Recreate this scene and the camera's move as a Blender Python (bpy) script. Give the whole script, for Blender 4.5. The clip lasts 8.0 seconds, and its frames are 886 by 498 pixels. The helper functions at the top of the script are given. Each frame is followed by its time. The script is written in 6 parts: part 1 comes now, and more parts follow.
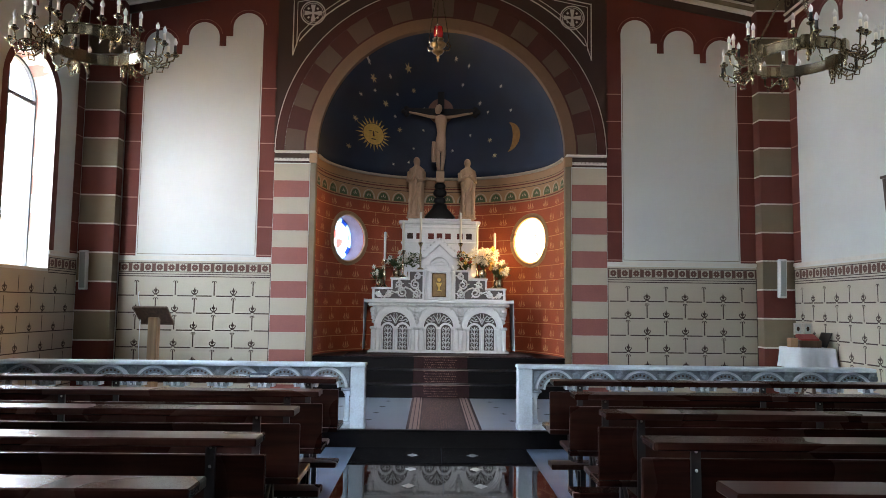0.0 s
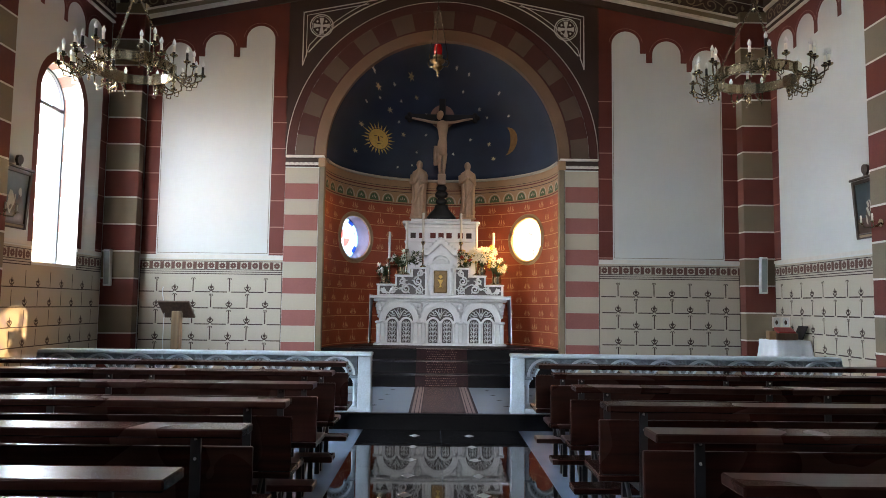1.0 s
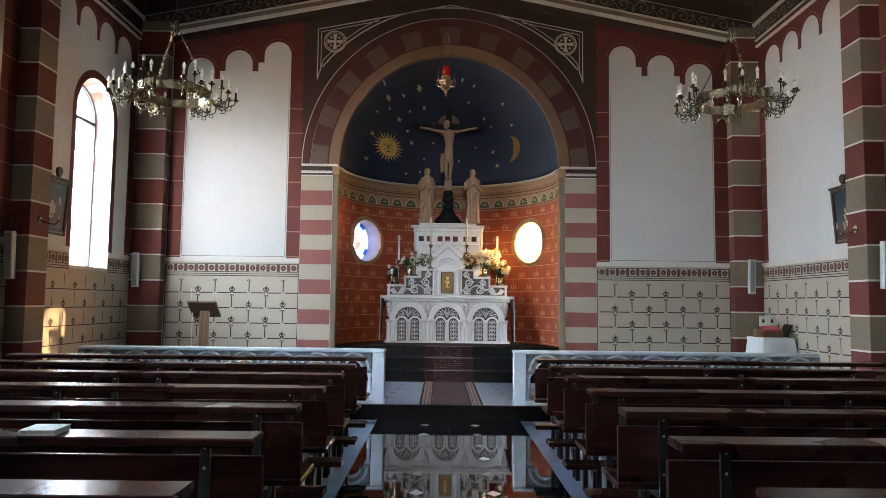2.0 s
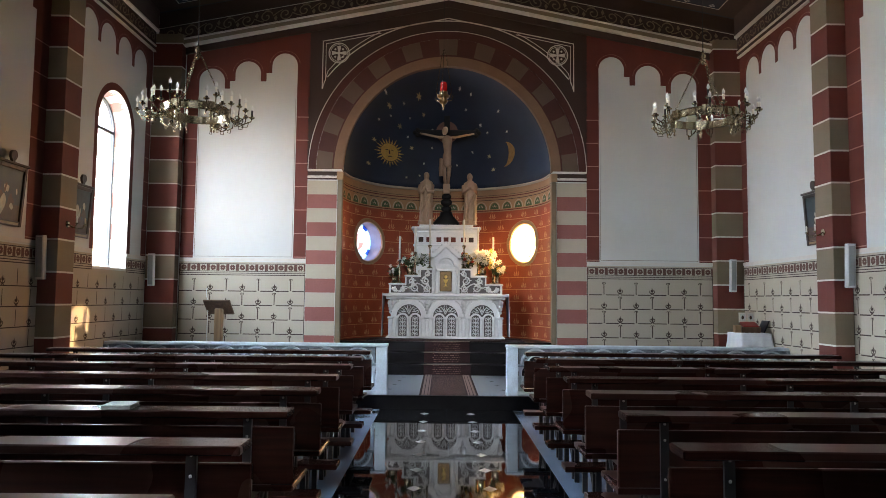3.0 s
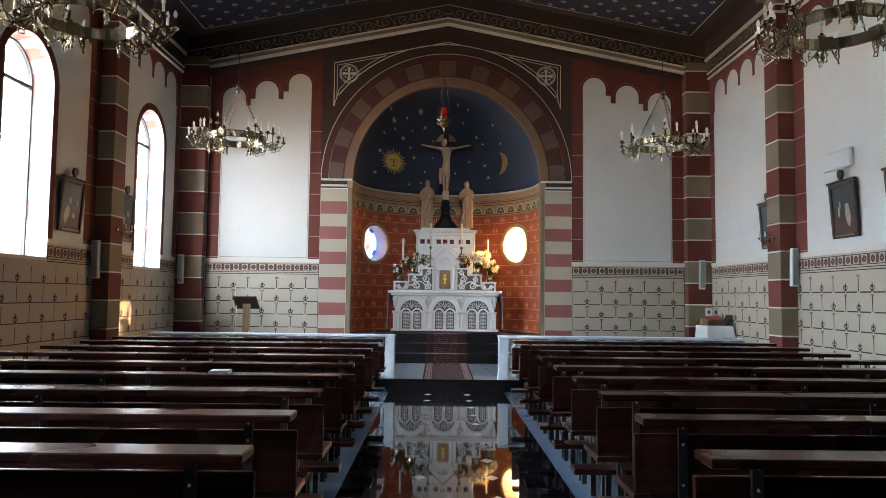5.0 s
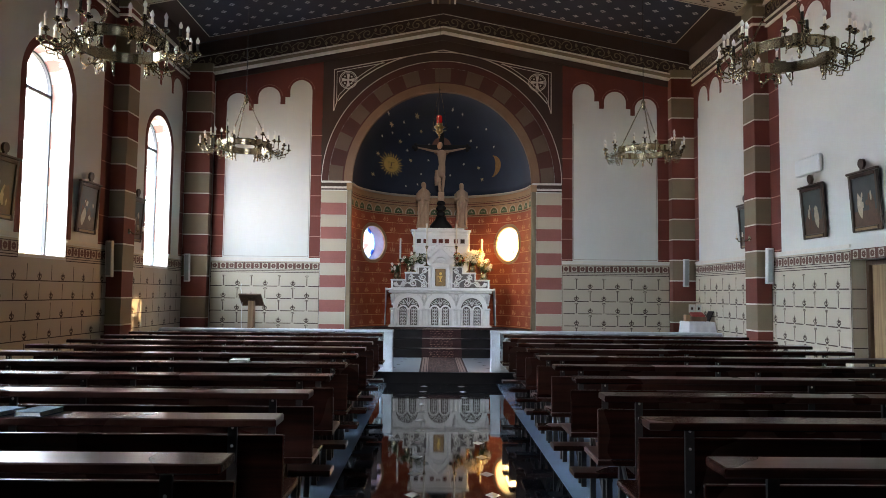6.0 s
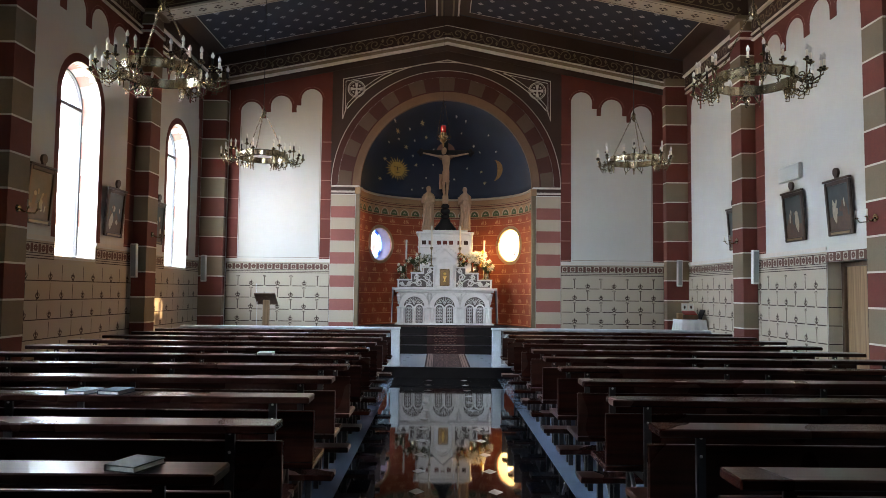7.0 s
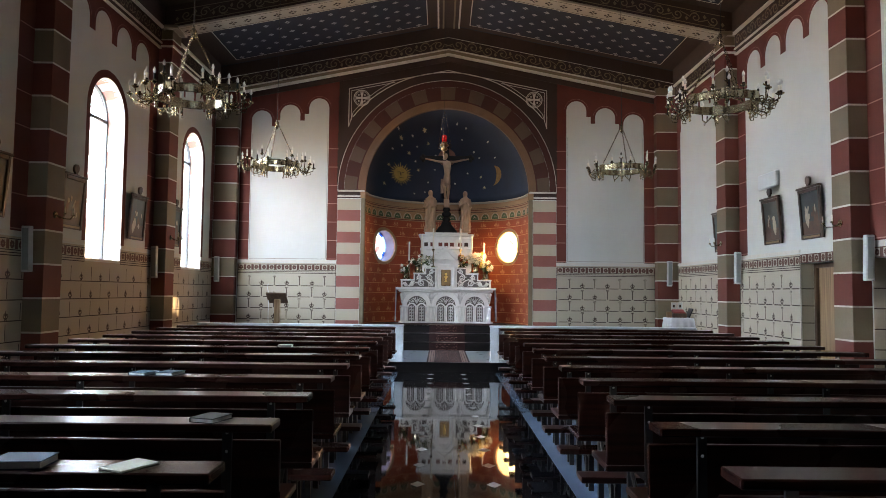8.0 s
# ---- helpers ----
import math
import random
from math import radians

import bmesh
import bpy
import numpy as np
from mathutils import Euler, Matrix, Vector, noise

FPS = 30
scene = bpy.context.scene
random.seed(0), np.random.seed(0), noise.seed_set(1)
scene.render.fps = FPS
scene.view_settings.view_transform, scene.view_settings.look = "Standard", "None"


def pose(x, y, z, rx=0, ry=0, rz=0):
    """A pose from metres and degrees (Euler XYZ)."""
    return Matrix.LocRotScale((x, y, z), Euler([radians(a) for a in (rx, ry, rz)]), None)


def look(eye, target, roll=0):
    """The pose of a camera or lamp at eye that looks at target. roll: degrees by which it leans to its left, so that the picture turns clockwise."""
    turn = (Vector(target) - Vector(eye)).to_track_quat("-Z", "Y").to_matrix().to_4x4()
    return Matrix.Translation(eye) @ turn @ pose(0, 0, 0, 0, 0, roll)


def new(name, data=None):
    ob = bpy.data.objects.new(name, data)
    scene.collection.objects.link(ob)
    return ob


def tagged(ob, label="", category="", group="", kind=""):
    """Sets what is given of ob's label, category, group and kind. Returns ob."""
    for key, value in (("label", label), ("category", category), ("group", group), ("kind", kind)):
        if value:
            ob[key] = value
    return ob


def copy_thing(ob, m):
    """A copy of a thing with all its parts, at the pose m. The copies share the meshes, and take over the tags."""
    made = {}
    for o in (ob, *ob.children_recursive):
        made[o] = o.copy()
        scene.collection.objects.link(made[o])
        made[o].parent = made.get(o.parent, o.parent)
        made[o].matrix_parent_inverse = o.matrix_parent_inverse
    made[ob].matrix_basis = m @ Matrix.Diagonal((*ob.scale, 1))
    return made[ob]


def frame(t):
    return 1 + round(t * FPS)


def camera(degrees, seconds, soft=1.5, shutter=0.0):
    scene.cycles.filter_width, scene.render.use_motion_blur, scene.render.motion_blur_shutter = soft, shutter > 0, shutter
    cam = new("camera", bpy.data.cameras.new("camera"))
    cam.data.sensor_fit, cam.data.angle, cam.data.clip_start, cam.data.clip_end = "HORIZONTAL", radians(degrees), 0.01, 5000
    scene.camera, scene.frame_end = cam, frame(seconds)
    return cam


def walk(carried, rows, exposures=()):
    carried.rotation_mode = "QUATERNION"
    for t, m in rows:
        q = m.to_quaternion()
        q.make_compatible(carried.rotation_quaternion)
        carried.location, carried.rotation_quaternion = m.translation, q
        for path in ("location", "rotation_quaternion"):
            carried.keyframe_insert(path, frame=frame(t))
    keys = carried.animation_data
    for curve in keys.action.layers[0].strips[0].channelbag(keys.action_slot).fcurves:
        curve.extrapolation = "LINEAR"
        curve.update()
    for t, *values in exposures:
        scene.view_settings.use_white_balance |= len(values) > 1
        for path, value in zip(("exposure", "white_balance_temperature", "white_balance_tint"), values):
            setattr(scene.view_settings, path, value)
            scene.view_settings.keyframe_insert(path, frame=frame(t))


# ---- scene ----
cam = camera(64.6, 8.0, soft=0.8)
PATH = [
    (0, (-0.091, 1.03, 1.542), (-0.061, 3.023, 1.706), 0.7),
    (0.5, (-0.083, 0.66, 1.511), (-0.067, 2.653, 1.67), 0.6),
    (1, (-0.041, 0.325, 1.492), (-0.024, 2.319, 1.651), 0.7),
    (1.5, (-0.113, -0.063, 1.504), (-0.101, 1.93, 1.662), 0.7),
    (2.8, (-0.048, -0.969, 1.538), (-0.05, 1.026, 1.684), 0.6),
    (3, (-0.068, -1.137, 1.542), (-0.063, 0.858, 1.686), 0.6),
    (3.5, (-0.024, -1.521, 1.54), (-0.005, 0.474, 1.674), 0.5),
    (4, (-0.044, -1.927, 1.553), (-0.043, 0.069, 1.688), 0.6),
    (4.5, (-0.11, -2.275, 1.557), (-0.098, -0.279, 1.69), 0.6),
    (5.8, (-0.137, -3.183, 1.551), (-0.121, -1.187, 1.681), 0.7),
    (6, (-0.122, -3.287, 1.553), (-0.097, -1.291, 1.678), 0.6),
    (6.5, (-0.097, -3.581, 1.585), (-0.082, -1.585, 1.713), 0.6),
    (7, (-0.113, -4.019, 1.57), (-0.102, -2.022, 1.691), 0.6),
    (7.5, (-0.055, -4.402, 1.572), (-0.04, -2.405, 1.691), 0.6),
    (8, (-0.097, -4.82, 1.561), (-0.092, -2.824, 1.682), 0.6),
]
walk(cam, [(t, look(eye, target, roll)) for t, eye, target, roll in PATH], exposures=((0.0, 1.89, 6850, 15), (8.0, 1.89, 6850, 15)))

# ---- world, sun, window light ----
AX = 0.03          # axis of the nave
W = 5.57           # half width of the nave
FY = 12.1          # inner face of the front wall
BACK = -7.6        # inner face of the back wall
PIL = (8.65, 4.60, 0.55, -3.50)
WINDOWS = (10.5, 6.53, 2.48, -1.55)

SUN_WAY = Vector((-0.865, -0.462, -0.198)).normalized()
world = bpy.data.worlds.new("sky")
scene.world = world
world.use_nodes = True
wn = world.node_tree.nodes
sky = wn.new("ShaderNodeTexSky")
sky.sky_type, sky.sun_disc = "NISHITA", False
sky.sun_elevation = math.asin(-SUN_WAY.z)
sky.sun_rotation = math.atan2(-SUN_WAY.x, -SUN_WAY.y)
wn["Background"].inputs[1].default_value = 0.07
world.node_tree.links.new(sky.outputs[0], wn["Background"].inputs[0])

sun = new("sun", bpy.data.lights.new("sun", "SUN"))
sun.data.energy, sun.data.angle, sun.data.color = 6.5, radians(0.53), (1.0, 0.86, 0.66)
sun.matrix_world = look((20, 25, 8), Vector((20, 25, 8)) + SUN_WAY)


def window_light(x, y, z, w, h, target, watts, colour):
    lamp = new("window_light", bpy.data.lights.new("window_light", "AREA"))
    lamp.data.shape, lamp.data.size, lamp.data.size_y = "RECTANGLE", w, h
    lamp.data.energy, lamp.data.color = watts, colour
    lamp.matrix_world = look((x, y, z), target)
    return lamp


# stand-in lamps past the windows: cool sky above, assumed sunlit ground and greenery below
window_light(-W - 5.5, 9.5, 6.8, 32.0, 6.2, (0, 9.5, 6.8), 7400, (0.63, 0.83, 1.0))
window_light(-W - 5.5, 9.5, 0.7, 32.0, 2.6, (0, 9.5, 0.7), 1000, (1.0, 0.68, 0.34))


# ---- materials ----
def material(name, colour, rough=0.6, metal=0.0, var=0.12, scale=6.0, fine=60.0, bump=0.0, tint=None, spec=0.5, coat=0.0):
    m = bpy.data.materials.new(name)
    m.use_nodes = True
    n, l = m.node_tree.nodes, m.node_tree.links
    b = n["Principled BSDF"]
    b.inputs["Roughness"].default_value = rough
    b.inputs["Metallic"].default_value = metal
    b.inputs["Specular IOR Level"].default_value = spec
    b.inputs["Coat Weight"].default_value = coat
    geo = n.new("ShaderNodeNewGeometry")
    n1, n2 = n.new("ShaderNodeTexNoise"), n.new("ShaderNodeTexNoise")
    n1.inputs["Scale"].default_value, n2.inputs["Scale"].default_value = scale, fine
    n1.inputs["Detail"].default_value, n2.inputs["Detail"].default_value = 4.0, 3.0
    l.new(geo.outputs["Position"], n1.inputs["Vector"])
    l.new(geo.outputs["Position"], n2.inputs["Vector"])
    add = n.new("ShaderNodeMath")
    add.operation = "ADD"
    l.new(n1.outputs[0], add.inputs[0])
    l.new(n2.outputs[0], add.inputs[1])
    ramp = n.new("ShaderNodeMapRange")
    ramp.inputs["From Min"].default_value, ramp.inputs["From Max"].default_value = 0.6, 1.4
    l.new(add.outputs[0], ramp.inputs["Value"])
    mix = n.new("ShaderNodeMix")
    mix.data_type = "RGBA"
    l.new(ramp.outputs[0], mix.inputs["Factor"])
    lo = tint or tuple(c * (1 - var) for c in colour)
    hi = tuple(min(1.0, c * (1 + var)) for c in colour)
    mix.inputs["A"].default_value, mix.inputs["B"].default_value = (*lo, 1), (*hi, 1)
    l.new(mix.outputs["Result"], b.inputs["Base Color"])
    if bump:
        bp = n.new("ShaderNodeBump")
        bp.inputs["Strength"].default_value, bp.inputs["Distance"].default_value = bump, 0.01
        l.new(n2.outputs[0], bp.inputs["Height"])
        l.new(bp.outputs[0], b.inputs["Normal"])
    return m


def wood_material(name, dark, light, rough, scale=1.0, axis="X", coat=0.0):
    m = bpy.data.materials.new(name)
    m.use_nodes = True
    n, l = m.node_tree.nodes, m.node_tree.links
    b = n["Principled BSDF"]
    b.inputs["Coat Weight"].default_value = coat
    b.inputs["Coat Roughness"].default_value = 0.25
    geo, info = n.new("ShaderNodeNewGeometry"), n.new("ShaderNodeObjectInfo")
    mp = n.new("ShaderNodeMapping")
    stretch = {"X": (0.7, 14, 14), "Y": (14, 0.7, 14), "Z": (14, 14, 0.7)}[axis]
    mp.inputs["Scale"].default_value = [s * scale for s in stretch]
    off = n.new("ShaderNodeVectorMath")
    off.operation = "ADD"
    l.new(geo.outputs["Position"], off.inputs[0])
    l.new(info.outputs["Random"], off.inputs[1])
    l.new(off.outputs[0], mp.inputs["Vector"])
    tex, big = n.new("ShaderNodeTexNoise"), n.new("ShaderNodeTexNoise")
    tex.inputs["Scale"].default_value, tex.inputs["Detail"].default_value = 2.0, 6.0
    big.inputs["Scale"].default_value = 1.3
    l.new(mp.outputs[0], tex.inputs["Vector"])
    l.new(geo.outputs["Position"], big.inputs["Vector"])
    mix = n.new("ShaderNodeMix")
    mix.data_type = "RGBA"
    rg = n.new("ShaderNodeMapRange")
    rg.inputs["From Min"].default_value, rg.inputs["From Max"].default_value = 0.3, 0.7
    l.new(tex.outputs[0], rg.inputs["Value"])
    l.new(rg.outputs[0], mix.inputs["Factor"])
    mix.inputs["A"].default_value, mix.inputs["B"].default_value = (*dark, 1), (*light, 1)
    l.new(mix.outputs["Result"], b.inputs["Base Color"])
    rr = n.new("ShaderNodeMapRange")
    rr.inputs["To Min"].default_value, rr.inputs["To Max"].default_value = rough * 0.75, rough * 1.3
    l.new(big.outputs[0], rr.inputs["Value"])
    l.new(rr.outputs[0], b.inputs["Roughness"])
    bp = n.new("ShaderNodeBump")
    bp.inputs["Strength"].default_value, bp.inputs["Distance"].default_value = 0.15, 0.004
    l.new(tex.outputs[0], bp.inputs["Height"])
    l.new(bp.outputs[0], b.inputs["Normal"])
    return m


PLASTER = material("white_plaster", (0.64, 0.64, 0.61), 0.85, var=0.04, scale=1.5, bump=0.08)
RED = material("terracotta_paint", (0.142, 0.029, 0.019), 0.75, var=0.16, scale=3.0, bump=0.05)
# terracotta paled to imitate strong light on the window jambs
ROSE = material("glare_paled_terracotta", (0.46, 0.24, 0.20), 0.75, var=0.1, scale=3.0)
GREY = material("stone_grey_paint", (0.21, 0.165, 0.11), 0.75, var=0.12, scale=3.0, bump=0.05)
BEIGE = material("beige_paint", (0.46, 0.40, 0.315), 0.75, var=0.06, scale=2.0, bump=0.05)
OCHRE = material("ochre_trim_paint", (0.36, 0.22, 0.12), 0.7, var=0.1, scale=4.0)
BROWN = material("brown_line_paint", (0.055, 0.03, 0.023), 0.75, var=0.2, scale=8.0)
TAUPE = material("taupe_paint", (0.052, 0.027, 0.020), 0.75, var=0.1, scale=3.0)
LINE = material("off_white_line_paint", (0.66, 0.62, 0.56), 0.75, var=0.1, scale=9.0)
NAVY = material("navy_paint", (0.020, 0.032, 0.062), 0.7, var=0.3, scale=1.6, bump=0.05)
CEILBLUE = material("ceiling_slate_paint", (0.030, 0.032, 0.050), 0.8, var=0.25, scale=2.0)
APSERED = material("apse_brick_red_paint", (0.33, 0.062, 0.02), 0.6, var=0.2, scale=2.5, bump=0.05)
APSELINE = material("apse_gold_stencil", (0.62, 0.30, 0.14), 0.6, var=0.15, scale=9.0)
GREEN = material("green_stencil_paint", (0.06, 0.10, 0.045), 0.7, var=0.25, scale=9.0)
GOLD = material("gilding", (0.80, 0.56, 0.16), 0.5, metal=0.45, var=0.15, scale=15)
BRASS = material("brass", (0.50, 0.43, 0.29), 0.22, metal=1.0, var=0.25, scale=12)
MARBLE = material("white_marble", (0.80, 0.80, 0.79), 0.45, var=0.10, scale=7.0, bump=0.05)
RELIEF = material("relief_marble", (0.70, 0.70, 0.69), 0.55, var=0.16, scale=14.0, bump=0.2)
# dark brown ground of altar niches, tympana, retable panels and rail beads
NICHE = material("dark_brown_marble", (0.075, 0.062, 0.058), 0.5, var=0.25, scale=14)
LIMEWOOD = material("carved_limewood", (0.52, 0.35, 0.23), 0.6, var=0.16, scale=8.0, bump=0.1)
EBONY = material("black_stained_wood", (0.007, 0.0065, 0.007), 0.65, var=0.3, scale=8.0)
GRANITE = material("black_polished_granite", (0.009, 0.009, 0.011), 0.035, var=0.35, scale=40.0, fine=250.0, spec=0.65)
STEPSTONE = material("black_step_stone", (0.005, 0.0045, 0.0055), 0.4, var=0.35, scale=40.0, fine=250.0, spec=0.12)
FLOORGREY = material("grey_floor_stone", (0.13, 0.175, 0.25), 0.22, var=0.14, scale=3.0, fine=90.0)
CHANCELGREY = material("pale_chancel_stone", (0.15, 0.185, 0.235), 0.3, var=0.12, scale=3.0, fine=90.0)
# arch paints darkened for the dim light up there; the grey is browner too
VOUSSOIRGREY = material("dimmed_brown_grey_paint", (0.115, 0.074, 0.052), 0.75, var=0.14, scale=3.0, bump=0.05)
ARCHRED = material("dimmed_terracotta_paint", (0.075, 0.019, 0.014), 0.75, var=0.16, scale=3.0, bump=0.05)
PIERROSE = material("rose_pier_paint", (0.30, 0.105, 0.085), 0.75, var=0.14, scale=3.0, bump=0.05)
FRIEZE = material("brown_frieze_paint", (0.125, 0.052, 0.038), 0.75, var=0.16, scale=5.0)
# plaster of the left round window's reveal, darkened to its shaded lilac
REVEAL = material("shaded_lilac_reveal", (0.20, 0.15, 0.19), 0.8, var=0.15, scale=6.0)
# white rail marble with the sky's blue mixed in; relief also made darker
RAILMARBLE = material("sky_tinted_rail_marble", (0.54, 0.62, 0.68), 0.4, var=0.18, scale=7.0, bump=0.06)
RAILRELIEF = material("darker_rail_relief", (0.22, 0.27, 0.31), 0.55, var=0.35, scale=18.0, bump=0.4)
# half-bright copy of the ochre trim paint, only for the arch moulding
ARCHOCHRE = material("brown_ochre_arch_paint", (0.19, 0.105, 0.06), 0.7, var=0.12, scale=4.0)
INLAY = material("white_marble_inlay", (0.62, 0.62, 0.62), 0.12, var=0.1, scale=30)
PEW = wood_material("dark_pew_wood", (0.013, 0.0042, 0.0032), (0.038, 0.0115, 0.0075), 0.27, coat=0.08)
PEW.node_tree.nodes["Principled BSDF"].inputs["Specular IOR Level"].default_value = 0.19
STEEL = material("black_steel", (0.012, 0.012, 0.013), 0.4, var=0.2, scale=20)
SCREW = material("zinc_screw", (0.6, 0.6, 0.6), 0.3, metal=1.0, var=0.1)
OAK = wood_material("light_oak", (0.20, 0.12, 0.06), (0.34, 0.22, 0.115), 0.5, axis="Z")
OAKDARK = wood_material("brown_oak", (0.075, 0.04, 0.024), (0.14, 0.08, 0.047), 0.5, axis="Z")
LINEN = material("white_linen", (0.72, 0.74, 0.78), 0.9, var=0.06, scale=10, bump=0.1)
CARPETRED = material("carpet_wine_pile", (0.026, 0.006, 0.007), 0.95, var=0.5, scale=45, fine=160, bump=0.4)
CARPETBEIGE = material("carpet_beige_border", (0.27, 0.175, 0.15), 0.95, var=0.35, scale=45, fine=160, bump=0.4)
WAX = material("white_wax", (0.80, 0.76, 0.66), 0.5, var=0.05)


def petal(name, colour):
    """Thin petal or leaf that lets light through."""
    m = material(name, colour, 0.6, var=0.15, scale=40)
    n, l = m.node_tree.nodes, m.node_tree.links
    tl, mx = n.new("ShaderNodeBsdfTranslucent"), n.new("ShaderNodeMixShader")
    tl.inputs[0].default_value = (*colour, 1)
    mx.inputs[0].default_value = 0.5
    l.new(n["Principled BSDF"].outputs[0], mx.inputs[1])
    l.new(tl.outputs[0], mx.inputs[2])
    l.new(mx.outputs[0], n["Material Output"].inputs[0])
    return m


LEAF = petal("dark_green_leaf", (0.06, 0.085, 0.03))
PETALWHITE = petal("white_petal", (0.82, 0.78, 0.66))
PETALYELLOW = petal("yellow_petal", (0.72, 0.50, 0.10))
PETALRED = petal("red_petal", (0.45, 0.06, 0.03))
WHITEMETAL = material("white_lacquer", (0.62, 0.64, 0.64), 0.4, var=0.04, scale=8)
BOOKBLUE = material("blue_grey_book_cover", (0.02, 0.05, 0.09), 0.6, var=0.15, scale=12)
PAPER = material("book_paper", (0.55, 0.57, 0.55), 0.7, var=0.1, scale=60)
REDLEATHER = material("red_leather", (0.30, 0.03, 0.025), 0.45, var=0.2, scale=20)
BLACKLEATHER = material("black_leather", (0.015, 0.015, 0.017), 0.5, var=0.2, scale=20)


# ---- mesh helpers ----
def box(bm, x0, x1, y0, y1, z0, z1, bevel=0.0):
    vs = [bm.verts.new(p) for p in ((x0, y0, z0), (x1, y0, z0), (x1, y1, z0), (x0, y1, z0), (x0, y0, z1), (x1, y0, z1), (x1, y1, z1), (x0, y1, z1))]
    fs = [bm.faces.new([vs[i] for i in q]) for q in ((3, 2, 1, 0), (4, 5, 6, 7), (0, 1, 5, 4), (1, 2, 6, 5), (2, 3, 7, 6), (3, 0, 4, 7))]
    if bevel:
        es = list({e for f in fs for e in f.edges})
        bmesh.ops.bevel(bm, geom=es, offset=bevel, segments=1, affect="EDGES")
    return bm


def boxed(*a, bevel=0.0):
    return box(bmesh.new(), *a, bevel=bevel)


def lathe(bm, profile, at=(0, 0, 0), seg=16, sx=1.0, sy=1.0):
    rings = []
    for r, z in profile:
        rings.append([bm.verts.new((at[0] + sx * r * math.cos(2 * math.pi * i / seg), at[1] + sy * r * math.sin(2 * math.pi * i / seg), at[2] + z)) for i in range(seg)])
    for a, b in zip(rings, rings[1:]):
        for i in range(seg):
            j = (i + 1) % seg
            f = bm.faces.new((a[i], a[j], b[j], b[i]))
            f.smooth = True
    bm.faces.new(list(reversed(rings[0])))
    bm.faces.new(rings[-1])
    return bm


def tube(bm, pts, r, seg=6, taper=1.0):
    pts = [Vector(p) for p in pts]
    rings = []
    for i, p in enumerate(pts):
        d = (pts[min(i + 1, len(pts) - 1)] - pts[max(i - 1, 0)]).normalized()
        a = d.orthogonal().normalized() if abs(d.z) > 0.95 else d.cross(Vector((0, 0, 1))).normalized()
        b = d.cross(a)
        rr = r * (1 + (taper - 1) * i / max(1, len(pts) - 1))
        rings.append([bm.verts.new(p + rr * (math.cos(2 * math.pi * k / seg) * a + math.sin(2 * math.pi * k / seg) * b)) for k in range(seg)])
    for u, v in zip(rings, rings[1:]):
        for k in range(seg):
            j = (k + 1) % seg
            bm.faces.new((u[k], u[j], v[j], v[k])).smooth = True
    bm.faces.new(list(reversed(rings[0])))
    bm.faces.new(rings[-1])
    return bm


def poly(bm, pts, to):
    return bm.faces.new([bm.verts.new(to(*p)) for p in pts])


def rect(bm, u0, u1, v0, v1, to):
    return poly(bm, ((u0, v0), (u1, v0), (u1, v1), (u0, v1)), to)


def ribbon(bm, pts, w, to, w1=None):
    """A flat painted stroke of width w along 2D points."""
    w1 = w if w1 is None else w1
    pts = [Vector(p) for p in pts]
    pairs = []
    for i, p in enumerate(pts):
        d = (pts[min(i + 1, len(pts) - 1)] - pts[max(i - 1, 0)])
        d = d.normalized() if d.length else Vector((1, 0))
        h = (w + (w1 - w) * i / max(1, len(pts) - 1)) / 2
        n = Vector((-d.y, d.x)) * h
        pairs.append((bm.verts.new(to(*(p + n))), bm.verts.new(to(*(p - n)))))
    for (a, b), (c, d) in zip(pairs, pairs[1:]):
        bm.faces.new((a, b, d, c))


def arc(cx, cy, r, a0, a1, n=16):
    return [(cx + r * math.cos(radians(a0 + (a1 - a0) * i / n)), cy + r * math.sin(radians(a0 + (a1 - a0) * i / n))) for i in range(n + 1)]


def extrude(bm, outline, to, depth, way):
    """A solid from a 2D outline, extruded by depth along way."""
    a = [bm.verts.new(to(*p)) for p in outline]
    off = Vector(way) * depth
    b = [bm.verts.new(v.co + off) for v in a]
    n = len(a)
    bm.faces.new(a)
    bm.faces.new(list(reversed(b)))
    for i in range(n):
        j = (i + 1) % n
        bm.faces.new((a[j], a[i], b[i], b[j]))
    return bm


def mesh_object(name, bm, mat, fix=True):
    if fix:
        bmesh.ops.recalc_face_normals(bm, faces=bm.faces[:])
    me = bpy.data.meshes.new(name)
    bm.to_mesh(me)
    bm.free()
    ob = new(name, me)
    for m in (mat if isinstance(mat, (list, tuple)) else [mat]):
        me.materials.append(m)
    return ob


def part(name, bm, mat, parent, label="", fix=True):
    ob = mesh_object(name, bm, mat, fix)
    ob.parent = parent
    if label:
        ob["label"] = label
    return ob


def empty(name, m, label, category, group="", kind=""):
    ob = new(name)
    ob.matrix_world = m if isinstance(m, Matrix) else Matrix.Translation(m)
    ob.empty_display_size = 0.1
    return tagged(ob, label, category, group, kind)


def shell(name, bm, mat, label, category, kind="structure"):
    return tagged(mesh_object(name, bm, mat), label, category, "", kind)


